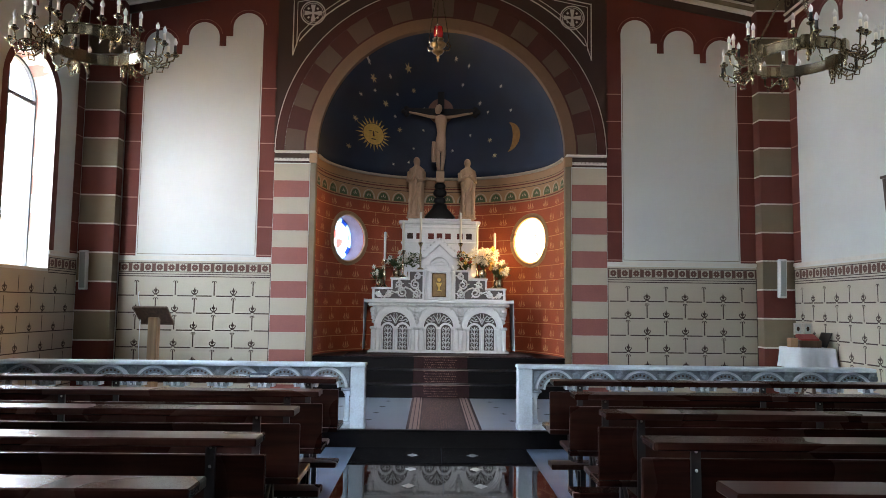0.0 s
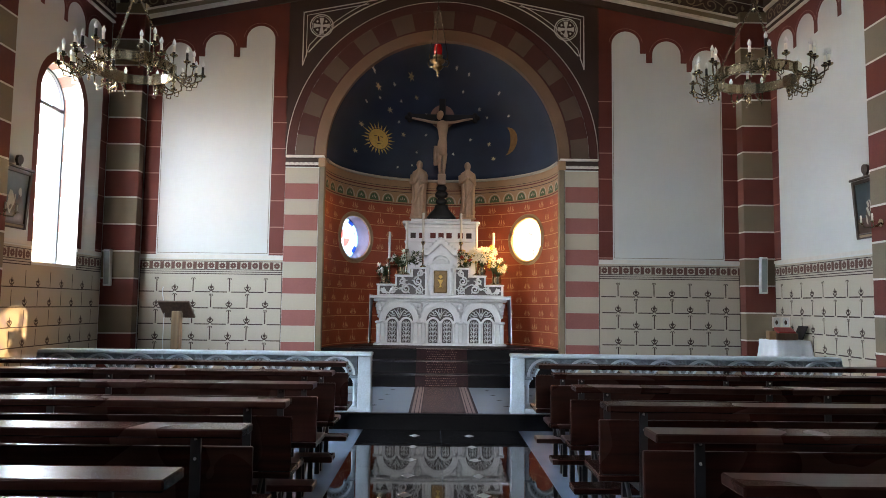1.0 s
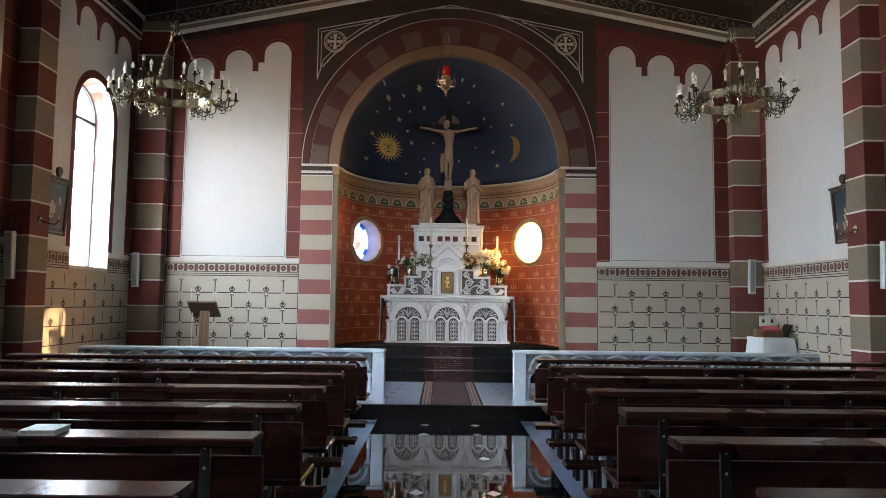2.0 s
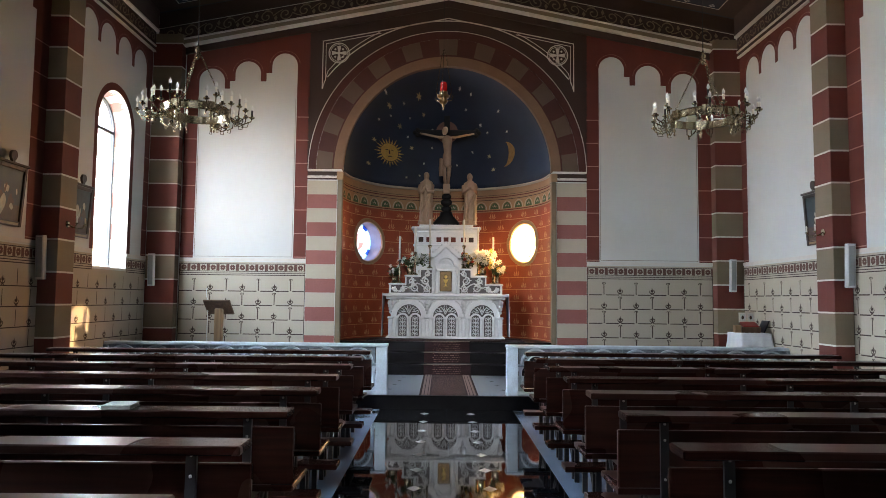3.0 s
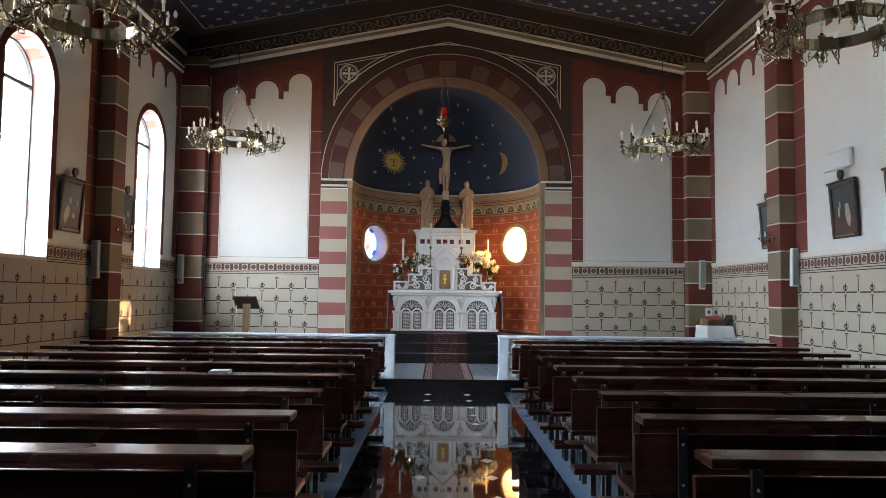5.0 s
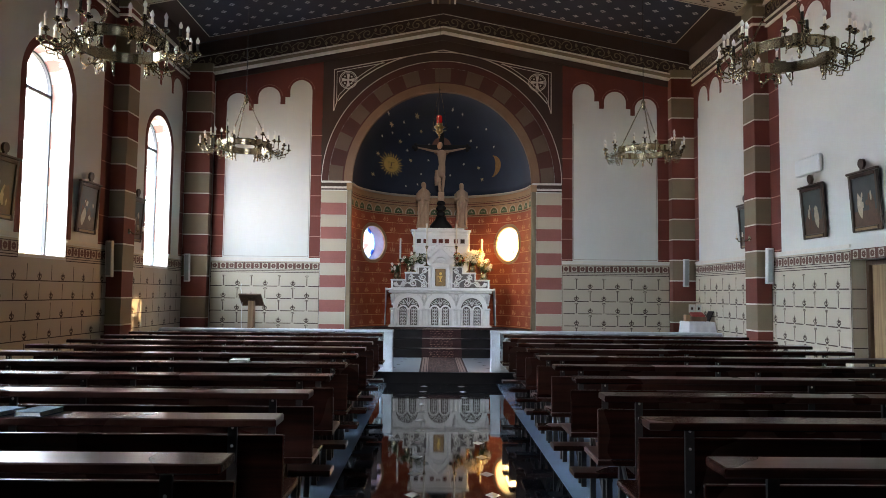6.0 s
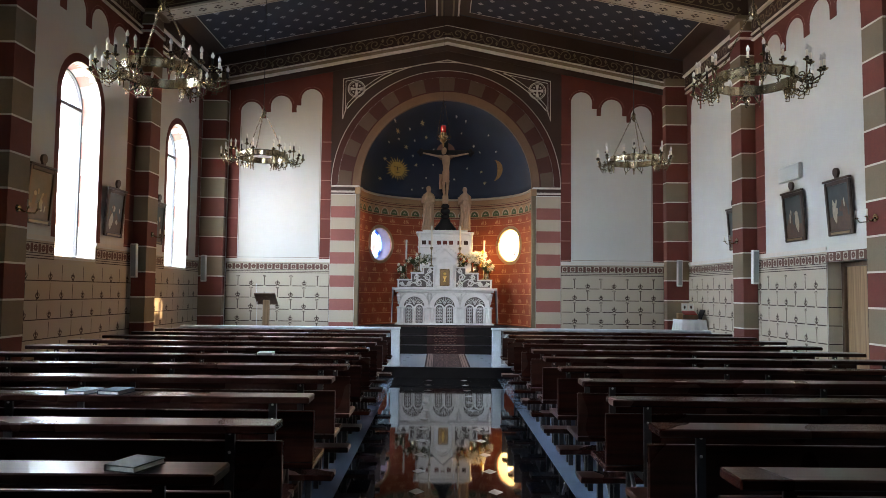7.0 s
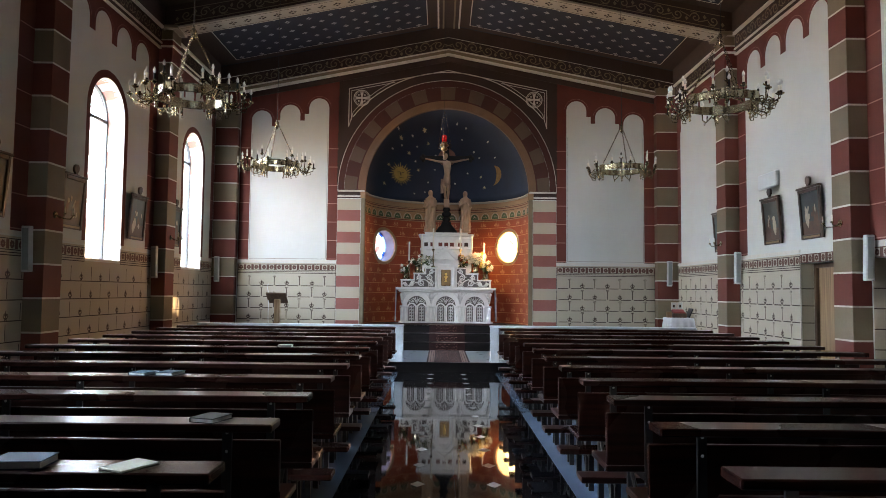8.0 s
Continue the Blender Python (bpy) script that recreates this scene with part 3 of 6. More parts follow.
for i in range(0, len(edges), 2):
    hi, lo = edges[i], edges[i + 1]
    for to, wall in ((leftw, wall_left), (rightw, wall_right)):
        p0, p1 = lo + (0.34 if lo > BACK else 0.1), hi - (0.34 if i else 0.22)
        n = 4 if p1 - p0 < 3.5 else 5
        pitch = (p1 - p0) / n
        arches = [(p0 + pitch * (k + 0.5), min(0.275, pitch / 2 - 0.05), 6.01) for k in range(n)]
        arcade(wall, lo, hi, arches, lambda u: 6.2, to, (lo, p0), (p1, hi))
        if wall is wall_left:
            wy = min(WINDOWS, key=lambda w: abs(w - (lo + hi) / 2))
            if abs(wy - (lo + hi) / 2) < 1.0:
                for a, b in ((lo, wy - 0.60), (wy + 0.60, hi)):
                    dado(wall, a, b, to, 0.1, 1.975)
                # below the sill the stone pattern runs through
                dado_low = bmesh.new()
                rect(dado_low, lo, hi, 0, 1.975, lambda u, v: to(u, v, 0.002))
                part("dado_ground", dado_low, BEIGE, wall)
                s = bmesh.new()
                for r, z in enumerate(ROWS_Z):
                    zb = z - 0.2675
                    rect(s, lo, hi, zb - 0.007, zb + 0.007, lambda u, v: to(u, v, 0.006))
                    ph = 0.1 + (0.303 if r % 2 else 0)
                    for k in range(-20, 30):
                        u = ph + k * 0.606
                        if lo + 0.03 < u < hi - 0.03 and zb > -0.1:
                            rect(s, u - 0.007, u + 0.007, zb + 0.012, min(z, 1.97) - 0.04, lambda u, v: to(u, v, 0.006))
                        if lo + 0.06 < u + 0.303 < hi - 0.06 and zb > -0.1:
                            fleur(s, u + 0.303, zb + 0.012, 0.118, lambda u, v: to(u, v, 0.006))
                part("stencil_lines", s, BROWN, wall, fix=False)
        else:
            inside = [d for d in DOORS if lo < d < hi]
            spans = [(lo, hi)]
            for d in inside:
                spans = [t for a, b in spans for t in ((a, min(b, d - 0.48)), (max(a, d + 0.48), b)) if t[1] - t[0] > 0.05]
                rr = bmesh.new()
                rect(rr, max(lo, d - 0.48), min(hi, d + 0.48), 2.06, 2.2, lambda u, v: to(u, v, 0.002))
                part("frieze_ground", rr, FRIEZE, wall)
                qq = bmesh.new()
                for k in range(5):
                    c = d - 0.366 + 0.183 * k
                    if lo < c - 0.06 and c + 0.06 < hi:
                        frieze_square(qq, c, 2.13, 0.056, lambda u, v: to(u, v, 0.006))
                part("frieze_squares", qq, BEIGE, wall, fix=False)
            for a, b in spans:
                dado(wall, a, b, to, 0.15, 0.0)

# window surrounds on the left wall
for wy in WINDOWS:
    bm = bmesh.new()
    outer = [(wy - 0.715, DADO)] + [(wy + x, z) for x, z in arc(0, 4.40, 0.715, 180, 0, 24)] + [(wy + 0.715, DADO)]
    inner_ = [(wy - 0.592, DADO)] + [(wy + x, z) for x, z in arc(0, 4.40, 0.592, 180, 0, 24)] + [(wy + 0.592, DADO)]
    for (a, b), (c, d) in zip(zip(outer, inner_), list(zip(outer, inner_))[1:]):
        poly(bm, [a, c, d, b], lambda u, v: (-W + 0.004, u, v))
    part("window_surround", bm, RED, wall_left, "terracotta painted window surround", fix=False)
    # jamb blocks in pale stone and a red paled to mimic window glare
    for side in (-1, 1):
        z, k = 2.26, 0
        while z < 4.40:
            z1 = min(z + 0.27, 4.40)
            bm = bmesh.new()
            vs = [bm.verts.new(p) for p in ((-W + 0.001, wy + side * 0.5865, z), (-W - 0.255, wy + side * 0.517, z), (-W - 0.255, wy + side * 0.517, z1), (-W + 0.001, wy + side * 0.5865, z1))]
            bm.faces.new(vs)
            part("jamb_block", bm, ROSE if k % 2 else LINE, wall_left)
            z, k = z1, k + 1
    for k in range(9):
        bm = bmesh.new()
        a0, a1 = 180 - 20 * k, 160 - 20 * k
        A = arc(wy, 4.40, 0.5865, a0, a1, 3)
        B = arc(wy, 4.40, 0.517, a0, a1, 3)
        for i in range(3):
            bm.faces.new([bm.verts.new(p) for p in ((-W + 0.001, *A[i]), (-W + 0.001, *A[i + 1]), (-W - 0.255, *B[i + 1]), (-W - 0.255, *B[i]))])
        part("jamb_block", bm, LINE if k % 2 else ROSE, wall_left)

# chancel arch: piers, impost, voussoirs, spandrels
for s in (-1, 1):
    zs = [0.19, 0.31, 0.58] + [0.85 + 0.2665 * i for i in range(12)]
    for i, (a, b) in enumerate(zip(zs, zs[1:])):
        bm = bmesh.new()
        x0, x1 = sorted((AX + s * 2.095, AX + s * 2.655))
        box(bm, x0, x1, FY - 0.012, FY, a, min(b, 3.80) - 0.002)
        part("pier_block", bm, PIERROSE if i % 2 == 0 else BEIGE, wall_front)
    bm = bmesh.new()
    box(bm, *sorted((AX + s * 2.095, AX + s * 2.66)), FY - 0.010, FY, 3.80, 3.97)
    part("impost", bm, TAUPE, wall_front)
    bm = bmesh.new()
    box(bm, *sorted((AX + s * 2.0, AX + s * 2.655)), FY - 0.05, FY, 3.955, 3.995, bevel=0.008)
    box(bm, *sorted((AX + s * 2.1, AX + s * 2.66)), FY - 0.02, FY, 3.83, 3.855)
    for k in range(26):
        u = AX + s * (2.11 + 0.0215 * k)
        box(bm, u - 0.007, u + 0.007, FY - 0.026, FY, 3.85, 3.875)
    part("impost_moulding", bm, LINE, wall_front, "off-white impost moulding with dentils")
    bm = bmesh.new()
    box(bm, *sorted((AX + s * 1.985, AX + s * 2.085)), FY - 0.03, FY + 0.1, 0.19, 3.80, bevel=0.012)
    part("arch_shaft", bm, GREY, wall_front, "stone-grey engaged shaft")
    bm = bmesh.new()
    box(bm, *sorted((AX + s * 1.97, AX + s * 2.10)), FY - 0.045, FY + 0.1, 3.80, 3.955, bevel=0.012)
    part("shaft_capital", bm, OCHRE, wall_front)

lay3 = lambda u, v: (AX + u, FY - 0.003, v)
bm = bmesh.new()
half = arch_arc(2.6, 0, 180, 48)
for (a, b), (c, d) in zip(half, half[1:]):
    poly(bm, [(a, b), (a, max(ctop(a), b)), (c, max(ctop(c), d)), (c, d)], lay3)
part("arch_field", bm, TAUPE, wall_front, "taupe painted field round the chancel arch", fix=False)
bm = bmesh.new()
for s in (-1, 1):
    rect(bm, *sorted((s * 2.6, s * 2.68)), 3.98, 6.7, lay3)
part("arch_field", bm, TAUPE, wall_front, fix=False)
# voussoirs and bands carry the dim light of the arch in their colour
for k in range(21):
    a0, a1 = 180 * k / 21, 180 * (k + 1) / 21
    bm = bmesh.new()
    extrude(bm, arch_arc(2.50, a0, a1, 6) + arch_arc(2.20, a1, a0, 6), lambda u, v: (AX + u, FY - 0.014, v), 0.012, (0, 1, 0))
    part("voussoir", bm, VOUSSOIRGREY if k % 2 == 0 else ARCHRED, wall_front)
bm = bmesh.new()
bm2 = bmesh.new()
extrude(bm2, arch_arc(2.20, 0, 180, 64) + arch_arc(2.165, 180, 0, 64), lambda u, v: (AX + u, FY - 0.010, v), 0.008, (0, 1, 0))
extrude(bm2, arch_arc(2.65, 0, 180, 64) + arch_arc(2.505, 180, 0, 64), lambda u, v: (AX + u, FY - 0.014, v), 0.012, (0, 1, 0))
part("outer_band", bm2, ARCHRED, wall_front, "terracotta band round the voussoirs, darkened as in dim light")
sq = arch_arc(2.165, 0, 180, 64)
tq = arch_arc(1.985, 0, 180, 64)
extrude(bm, sq + tq[::-1], lambda u, v: (AX + u, FY - 0.03, v), 0.13, (0, 1, 0))
part("arch_moulding", bm, ARCHOCHRE, wall_front, "brown ochre arch moulding")
bm = bmesh.new()
ribbon(bm, arch_arc(2.657, 0, 180, 64), 0.013, lambda u, v: (AX + u, FY - 0.008, v))
for s in (-1, 1):
    t = lambda u, v: (AX + s * u, FY - 0.007, v)
    # spandrel frame: outer corner, down the side, in along the gable
    inner_arc = [(2.95 * math.cos(radians(a)), 3.98 + 2.95 * math.sin(radians(a))) for a in range(38, 91, 4)]
    ribbon(bm, [(2.42, 5.56), (2.42, 6.50), (1.2, 6.74), (0, 6.98)], 0.022, t)
    ribbon(bm, [(2.36, 5.72), (2.36, 6.45), (1.3, 6.67)], 0.014, t)
    ribbon(bm, [p for p in inner_arc if p[0] < 2.42], 0.022, t)
    ribbon(bm, [(2.42, 5.56)] + [(3.02 * math.cos(radians(a)), 3.98 + 3.02 * math.sin(radians(a))) for a in range(40, 66, 4)], 0.014, t)
    ribbon(bm, arc(2.11, 6.27, 0.195, 0, 360, 28), 0.02, t)
    ribbon(bm, arc(2.11, 6.27, 0.165, 0, 360, 28), 0.01, t)
    for a in range(4):
        d = Vector((math.cos(radians(90 * a)), math.sin(radians(90 * a))))
        n = Vector((-d.y, d.x))
        o = Vector((2.11, 6.27))
        poly(bm, [o + n * 0.014, o + d * 0.14 + n * 0.04, o + d * 0.14 - n * 0.04, o - n * 0.014], t)
        e = (d + n).normalized()
        poly(bm, [o + e * 0.105 + d * 0.025, o + e * 0.105 + n * 0.025, o + e * 0.105 - d * 0.025, o + e * 0.105 - n * 0.025], t)
part("spandrel_lines", bm, LINE, wall_front, "off-white spandrel lines with cross medallions", fix=False)


# ---- cornices, beams, ceiling ----
def scrolls(bm, u0, u1, vc, h, to, unit=0.36):
    """A running scroll frieze."""
    n = max(1, round((u1 - u0) / unit))
    L = (u1 - u0) / n
    for i in range(n):
        c, f = u0 + L * (i + 0.5), 1 if i % 2 else -1
        pts = []
        for k in range(19):
            a = k / 18
            r = h * 0.5 * (1 - 0.82 * a)
            ang = math.pi + f * (-2.6 * math.pi * a)
            pts.append((c + r * 1.05 * math.cos(ang), vc + r * math.sin(ang)))
        ribbon(bm, [(c - L * 0.85, vc + f * h * 0.36), (c - L * 0.6, vc + f * h * 0.22)] + pts, 0.02, to, 0.026)
        ribbon(bm, [(c - L * 0.3, vc + f * h * 0.46), (c - L * 0.12, vc + f * h * 0.50), (c + L * 0.1, vc + f * h * 0.46)], 0.008, to, 0.016)
        poly(bm, [(c + L * 0.5, vc + f * h * 0.45), (c + L * 0.62, vc + f * h * 0.2), (c + L * 0.5, vc - f * h * 0.02), (c + L * 0.42, vc + f * h * 0.2)], to)


def slope_band(name, mat, s, v0, v1, proj, parent, u0=0.0, u1=W):
    bm = bmesh.new()
    extrude(bm, [(u0, v0 - 0.198 * u0), (u1, v0 - 0.198 * u1), (u1, v1 - 0.198 * u1), (u0, v1 - 0.198 * u0)], lambda u, v: (AX + s * u, FY - proj, v), proj, (0, 1, 0))
    return part(name, bm, mat, parent)


cornice_front = empty("cornice_front", (0, 0, 0), "gabled cornice with painted scroll frieze and pale mouldings", "cornice", kind="structure")
for s in (-1, 1):
    slope_band("lower_band", TAUPE, s, 7.20, 7.33, 0.035, cornice_front)
    slope_band("moulding", LINE, s, 7.33, 7.385, 0.10, cornice_front)
    slope_band("moulding", GREY, s, 7.385, 7.45, 0.13, cornice_front)
    slope_band("moulding", LINE, s, 7.45, 7.48, 0.15, cornice_front)
    slope_band("frieze_ground", BROWN, s, 7.48, 7.80, 0.06, cornice_front)
    slope_band("moulding", TAUPE, s, 7.80, 7.86, 0.09, cornice_front)
    slope_band("upper_band", TAUPE, s, 7.86, 8.09, 0.07, cornice_front)
    bm = bmesh.new()
    scrolls(bm, 0.05, W - 0.05, 7.64, 0.25, lambda u, v: (AX + s * u, FY - 0.066, v - 0.198 * u))
    part("scroll_frieze", bm, GREY, cornice_front, "grey scroll ornament", fix=False)
    bm = bmesh.new()
    for z in (7.50, 7.785):
        ribbon(bm, [(0.0, z), (W, z - 0.198 * W)], 0.014, lambda u, v: (AX + s * u, FY - 0.066, v))
    part("frieze_line", bm, LINE, cornice_front, fix=False)


def side_cornice(s, y0, y1):
    c = empty("cornice_side", (0, 0, 0), "side cornice with painted scroll frieze and pale mouldings", "cornice", kind="structure")
    X = lambda p: sorted((s * (W - p), s * W))
    for name, mat, z0, z1, p in (("moulding", LINE, 6.17, 6.20, 0.05), ("lower_band", TAUPE, 6.20, 6.27, 0.035), ("moulding", LINE, 6.27, 6.30, 0.06), ("frieze_ground", TAUPE, 6.30, 6.56, 0.04),
                                 ("moulding", LINE, 6.56, 6.60, 0.10), ("upper_band", BROWN, 6.60, 6.99, 0.09)):
        part(name, boxed(*X(p), y0, y1, z0, z1), mat, c)
    bm = bmesh.new()
    scrolls(bm, y0, y1, 6.43, 0.2, lambda u, v: (s * (W - 0.046), u, v), 0.3)
    part("scroll_frieze", bm, GREY, c, fix=False)


YE = [11.88] + [v for p in PIL for v in (p + 0.215, p - 0.215)] + [BACK]
for i in range(0, len(YE), 2):
    for s in (-1, 1):
        side_cornice(s, YE[i + 1], YE[i])


def beam(y):
    """Transverse ceiling beam with scroll friezes on both faces."""
    b = empty("ceiling_beam", (0, 0, 0), "painted transverse ceiling beam with scroll frieze and pale soffit", "beam", "ceiling beams", "structure")
    for s in (-1, 1):
        bm = bmesh.new()
        extrude(bm, [(0, 7.66), (W, 7.66 - 0.198 * W), (W, 8.10 - 0.198 * W), (0, 8.10)], lambda u, v: (AX + s * u, y - 0.20, v), 0.40, (0, 1, 0))
        part("beam_half", bm, BROWN, b)
        bm = bmesh.new()
        extrude(bm, [(0, 7.62), (W - 0.05, 7.62 - 0.198 * (W - 0.05)), (W - 0.05, 7.66 - 0.198 * (W - 0.05)), (0, 7.66)], lambda u, v: (AX + s * u, y - 0.225, v), 0.45, (0, 1, 0))
        part("soffit", bm, BEIGE, b, "beige soffit board with rosettes")
        q = bmesh.new()
        for k in range(18):
            c = 0.2 + 0.29 * k
            for dx, dy in ((0.05, 0), (-0.05, 0), (0, 0.05), (0, -0.05)):
                poly(q, [(c + dx + px, dy + py) for px, py in ((0.035, 0), (0, 0.035), (-0.035, 0), (0, -0.035))], lambda u, v: (AX + s * u, y + v, 7.617 - 0.198 * u))
            for e in (-0.17, 0.17):
                rect(q, c - 0.13, c + 0.13, e - 0.008, e + 0.008, lambda u, v: (AX + s * u, y + v, 7.617 - 0.198 * u))
        part("soffit_stencil", q, TAUPE, b, fix=False)
        for f in (-1, 1):
            q = bmesh.new()
            scrolls(q, 0.05, W - 0.3, 7.85, 0.2, lambda u, v: (AX + s * u, y + f * 0.206, v - 0.198 * u))
            for z in (7.72, 7.98):
                ribbon(q, [(0.0, z), (W - 0.25, z - 0.198 * (W - 0.25))], 0.016, lambda u, v: (AX + s * u, y + f * 0.206, v))
            part("scroll_frieze", q, GREY, b, fix=False)
    for s in (-1, 1):
        c = boxed(*sorted((s * (W - 0.36), s * W)), y - 0.27, y + 0.27, 6.56, 6.63, bevel=0.01)
        part("corbel_slab", c, GREY, b)
        c = boxed(*sorted((s * (W - 0.29), s * W)), y - 0.235, y + 0.235, 6.20, 6.24)
        part("corbel_line", c, LINE, b)


for y in PIL[:3]:
    beam(y)

ridge = empty("ridge_band", (0, 0, 0), "striped ridge board along the top of the ceiling", "beam", kind="structure")
part("board", boxed(AX - 0.27, AX + 0.27, BACK, FY - 0.1, 8.0, 8.06), BROWN, ridge)
for u in (-0.25, -0.13, 0.13, 0.25):
    part("stripe", boxed(AX + u - 0.02, AX + u + 0.02, BACK, FY - 0.1, 7.992, 8.0), GREY if abs(u) < 0.2 else LINE, ridge)

bm, bb, bl = bmesh.new(), bmesh.new(), bmesh.new()
fields = [(FY - 0.1, PIL[0] + 0.2), (PIL[0] - 0.2, PIL[1] + 0.2), (PIL[1] - 0.2, PIL[2] + 0.2)]
for s in (-1, 1):
    under = lambda d: (lambda u, v: (AX + s * u, v, gable(u) - d))
    for hi, lo in fields:
        for u0, u1, a, b in ((0.27, 0.50, lo, hi), (5.12, W, lo, hi), (0.50, 5.12, lo, lo + 0.22), (0.50, 5.12, hi - 0.22, hi)):
            poly(bb, [(u0, a), (u1, a), (u1, b), (u0, b)], under(0.004))
        for u0, u1, a, b in ((0.50, 0.52, lo + 0.22, hi - 0.22), (5.10, 5.12, lo + 0.22, hi - 0.22), (0.50, 5.12, lo + 0.22, lo + 0.24), (0.50, 5.12, hi - 0.24, hi - 0.22)):
            poly(bl, [(u0, a), (u1, a), (u1, b), (u0, b)], under(0.008))
        rows = int((hi - lo - 0.6) / 0.235)
        for r in range(rows + 1):
            v = lo + 0.32 + (hi - lo - 0.64) * r / max(1, rows)
            k = 0
            while True:
                u = 0.72 + 0.47 * k + (0.235 if r % 2 else 0)
                if u > 4.95:
                    break
                for dx, dy in ((0.036, 0.0), (-0.036, 0.0), (0.0, 0.036), (0.0, -0.036)):
                    poly(bm, [(u + dx + px, v + dy + py) for px, py in ((0.030, 0), (0, 0.030), (-0.030, 0), (0, -0.030))], under(0.006))
                k += 1
part("ceiling_border", bb, TAUPE, ceiling, "brown painted ceiling border", fix=False)
part("ceiling_line", bl, LINE, ceiling, fix=False)
ros = part("ceiling_rosettes", bm, material("dull_white_stencil", (0.42, 0.42, 0.44), 0.8), ceiling, "white stencilled four-petal rosettes", fix=False)
ros["kind"] = "stuff"

# ---- apse paintings ----
ap = bmesh.new()
for r in range(11):
    z0 = 0.78 + 0.2475 * r
    ribbon(ap, [(a * math.pi / 48, z0) for a in range(49)], 0.012, on_apse())
    n = 15
    for k in range(n + 1):
        a = math.pi * (k + (0.5 if r % 2 else 0)) / n
        if a > math.pi:
            continue
        p = (AX + 2 * math.cos(a), AY + 2 * math.sin(a), z0 + 0.12)
        near = any(Vector((AX + 2 * math.cos(o) - p[0], AY + 2 * math.sin(o) - p[1], 2.73 - p[2])).length < 0.56 for o in OCULI)
        if near:
            continue
        if z0 + 0.2 < 3.5:
            ribbon(ap, [(a, z0 + 0.17), (a, z0 + 0.2475)], 0.004, on_apse(AR - 0.004))
            for da, h in ((0, 0.135), (0.024, 0.125), (-0.024, 0.125), (0.034, 0.07), (-0.034, 0.07)):
                poly(ap, [(a + da * 0.4, z0 + 0.02), (a + da + 0.006, z0 + 0.02 + h * 0.6), (a + da, z0 + 0.02 + h), (a + da - 0.006, z0 + 0.02 + h * 0.6)], on_apse(AR - 0.004))
# remove strokes over the round windows
for f in list(ap.faces):
    c = f.calc_center_median()
    if any((Vector((AX + 2 * math.cos(o), AY + 2 * math.sin(o), 2.73)) - c).length < 0.45 for o in OCULI):
        ap.faces.remove(f)
part("stencil", ap, APSELINE, apse_wall, "gold stencilled joints and palmettes", fix=False)
bm = bmesh.new()
for i in range(48):
    a0, a1 = math.pi * i / 48, math.pi * (i + 1) / 48
    poly(bm, [(a0, 3.44), (a1, 3.44), (a1, 3.98), (a0, 3.98)], on_apse(AR - 0.002))
part("frieze_ground", bm, OCHRE, apse_wall, "ochre frieze under the dome", fix=False)
bm, br = bmesh.new(), bmesh.new()
for k in range(20):
    a = math.pi * (k + 0.5) / 20
    A = [(a + 0.05 * math.cos(radians(t)), 3.50 + 0.135 * math.sin(radians(t))) for t in range(0, 181, 15)]
    poly(bm, A, on_apse(AR - 0.005))
    ribbon(br, [(a + 0.062 * math.cos(radians(t)), 3.50 + 0.16 * math.sin(radians(t))) for t in range(0, 181, 15)], 0.012, on_apse(AR - 0.006))
    for da, h in ((0, 0.1), (0.018, 0.075), (-0.018, 0.075)):
        poly(br, [(a + da * 0.3, 3.51), (a + da + 0.005, 3.51 + h * 0.6), (a + da, 3.51 + h), (a + da - 0.005, 3.51 + h * 0.6)], on_apse(AR - 0.007))
part("frieze_arches", bm, GREEN, apse_wall, "green stencilled arches", fix=False)
for z, w in ((3.47, 0.02), (3.70, 0.012), (3.76, 0.02), (3.80, 0.008)):
    bmz = bmesh.new()
    for i in range(48):
        a0, a1 = math.pi * i / 48, math.pi * (i + 1) / 48
        poly(bmz, [(a0, z - w / 2), (a1, z - w / 2), (a1, z + w / 2), (a0, z + w / 2)], on_apse(AR - 0.006))
    part("frieze_line", bmz, BROWN if w < 0.015 else RED, apse_wall, fix=False)
part("frieze_petals", br, BEIGE, apse_wall, fix=False)
bm = bmesh.new()
tube(bm, [(AX + 1.97 * math.cos(math.pi * i / 48), AY + 1.97 * math.sin(math.pi * i / 48), 3.95) for i in range(49)], 0.028, 8)
part("dome_moulding", bm, BEIGE, apse_wall, "pale moulding under the dome")


def dome_patch(bm, x, z, pts, off=0.006):
    """Flat painted shape near axis distance x and height z, mapped onto the dome."""
    r = AR - off
    vs = []
    for dx, dz in pts:
        X, Z = x + dx, z + dz - 3.98
        Y = math.sqrt(max(0.0, r * r - X * X - (Z / RISE) ** 2))
        vs.append(bm.verts.new((AX + X, AY + Y, 3.98 + Z)))
    return bm.faces.new(vs)


PALEGOLD = material("pale_gold_paint", (0.62, 0.50, 0.26), 0.5, metal=0.2, var=0.2, scale=20)
SX, SZ = -1.22, 4.66
bm = bmesh.new()
for k in range(24):
    a = math.tau * k / 24
    l = 0.30 if k % 2 == 0 else 0.262
    dome_patch(bm, SX, SZ, [(0.185 * math.cos(a - 0.09), 0.185 * math.sin(a - 0.09)), (0.185 * math.cos(a + 0.09), 0.185 * math.sin(a + 0.09)), (l * math.cos(a + 0.02), l * math.sin(a + 0.02))], 0.008)
part("sun_rays", bm, GOLD, dome, "gilded sun rays", fix=False)
bm = bmesh.new()
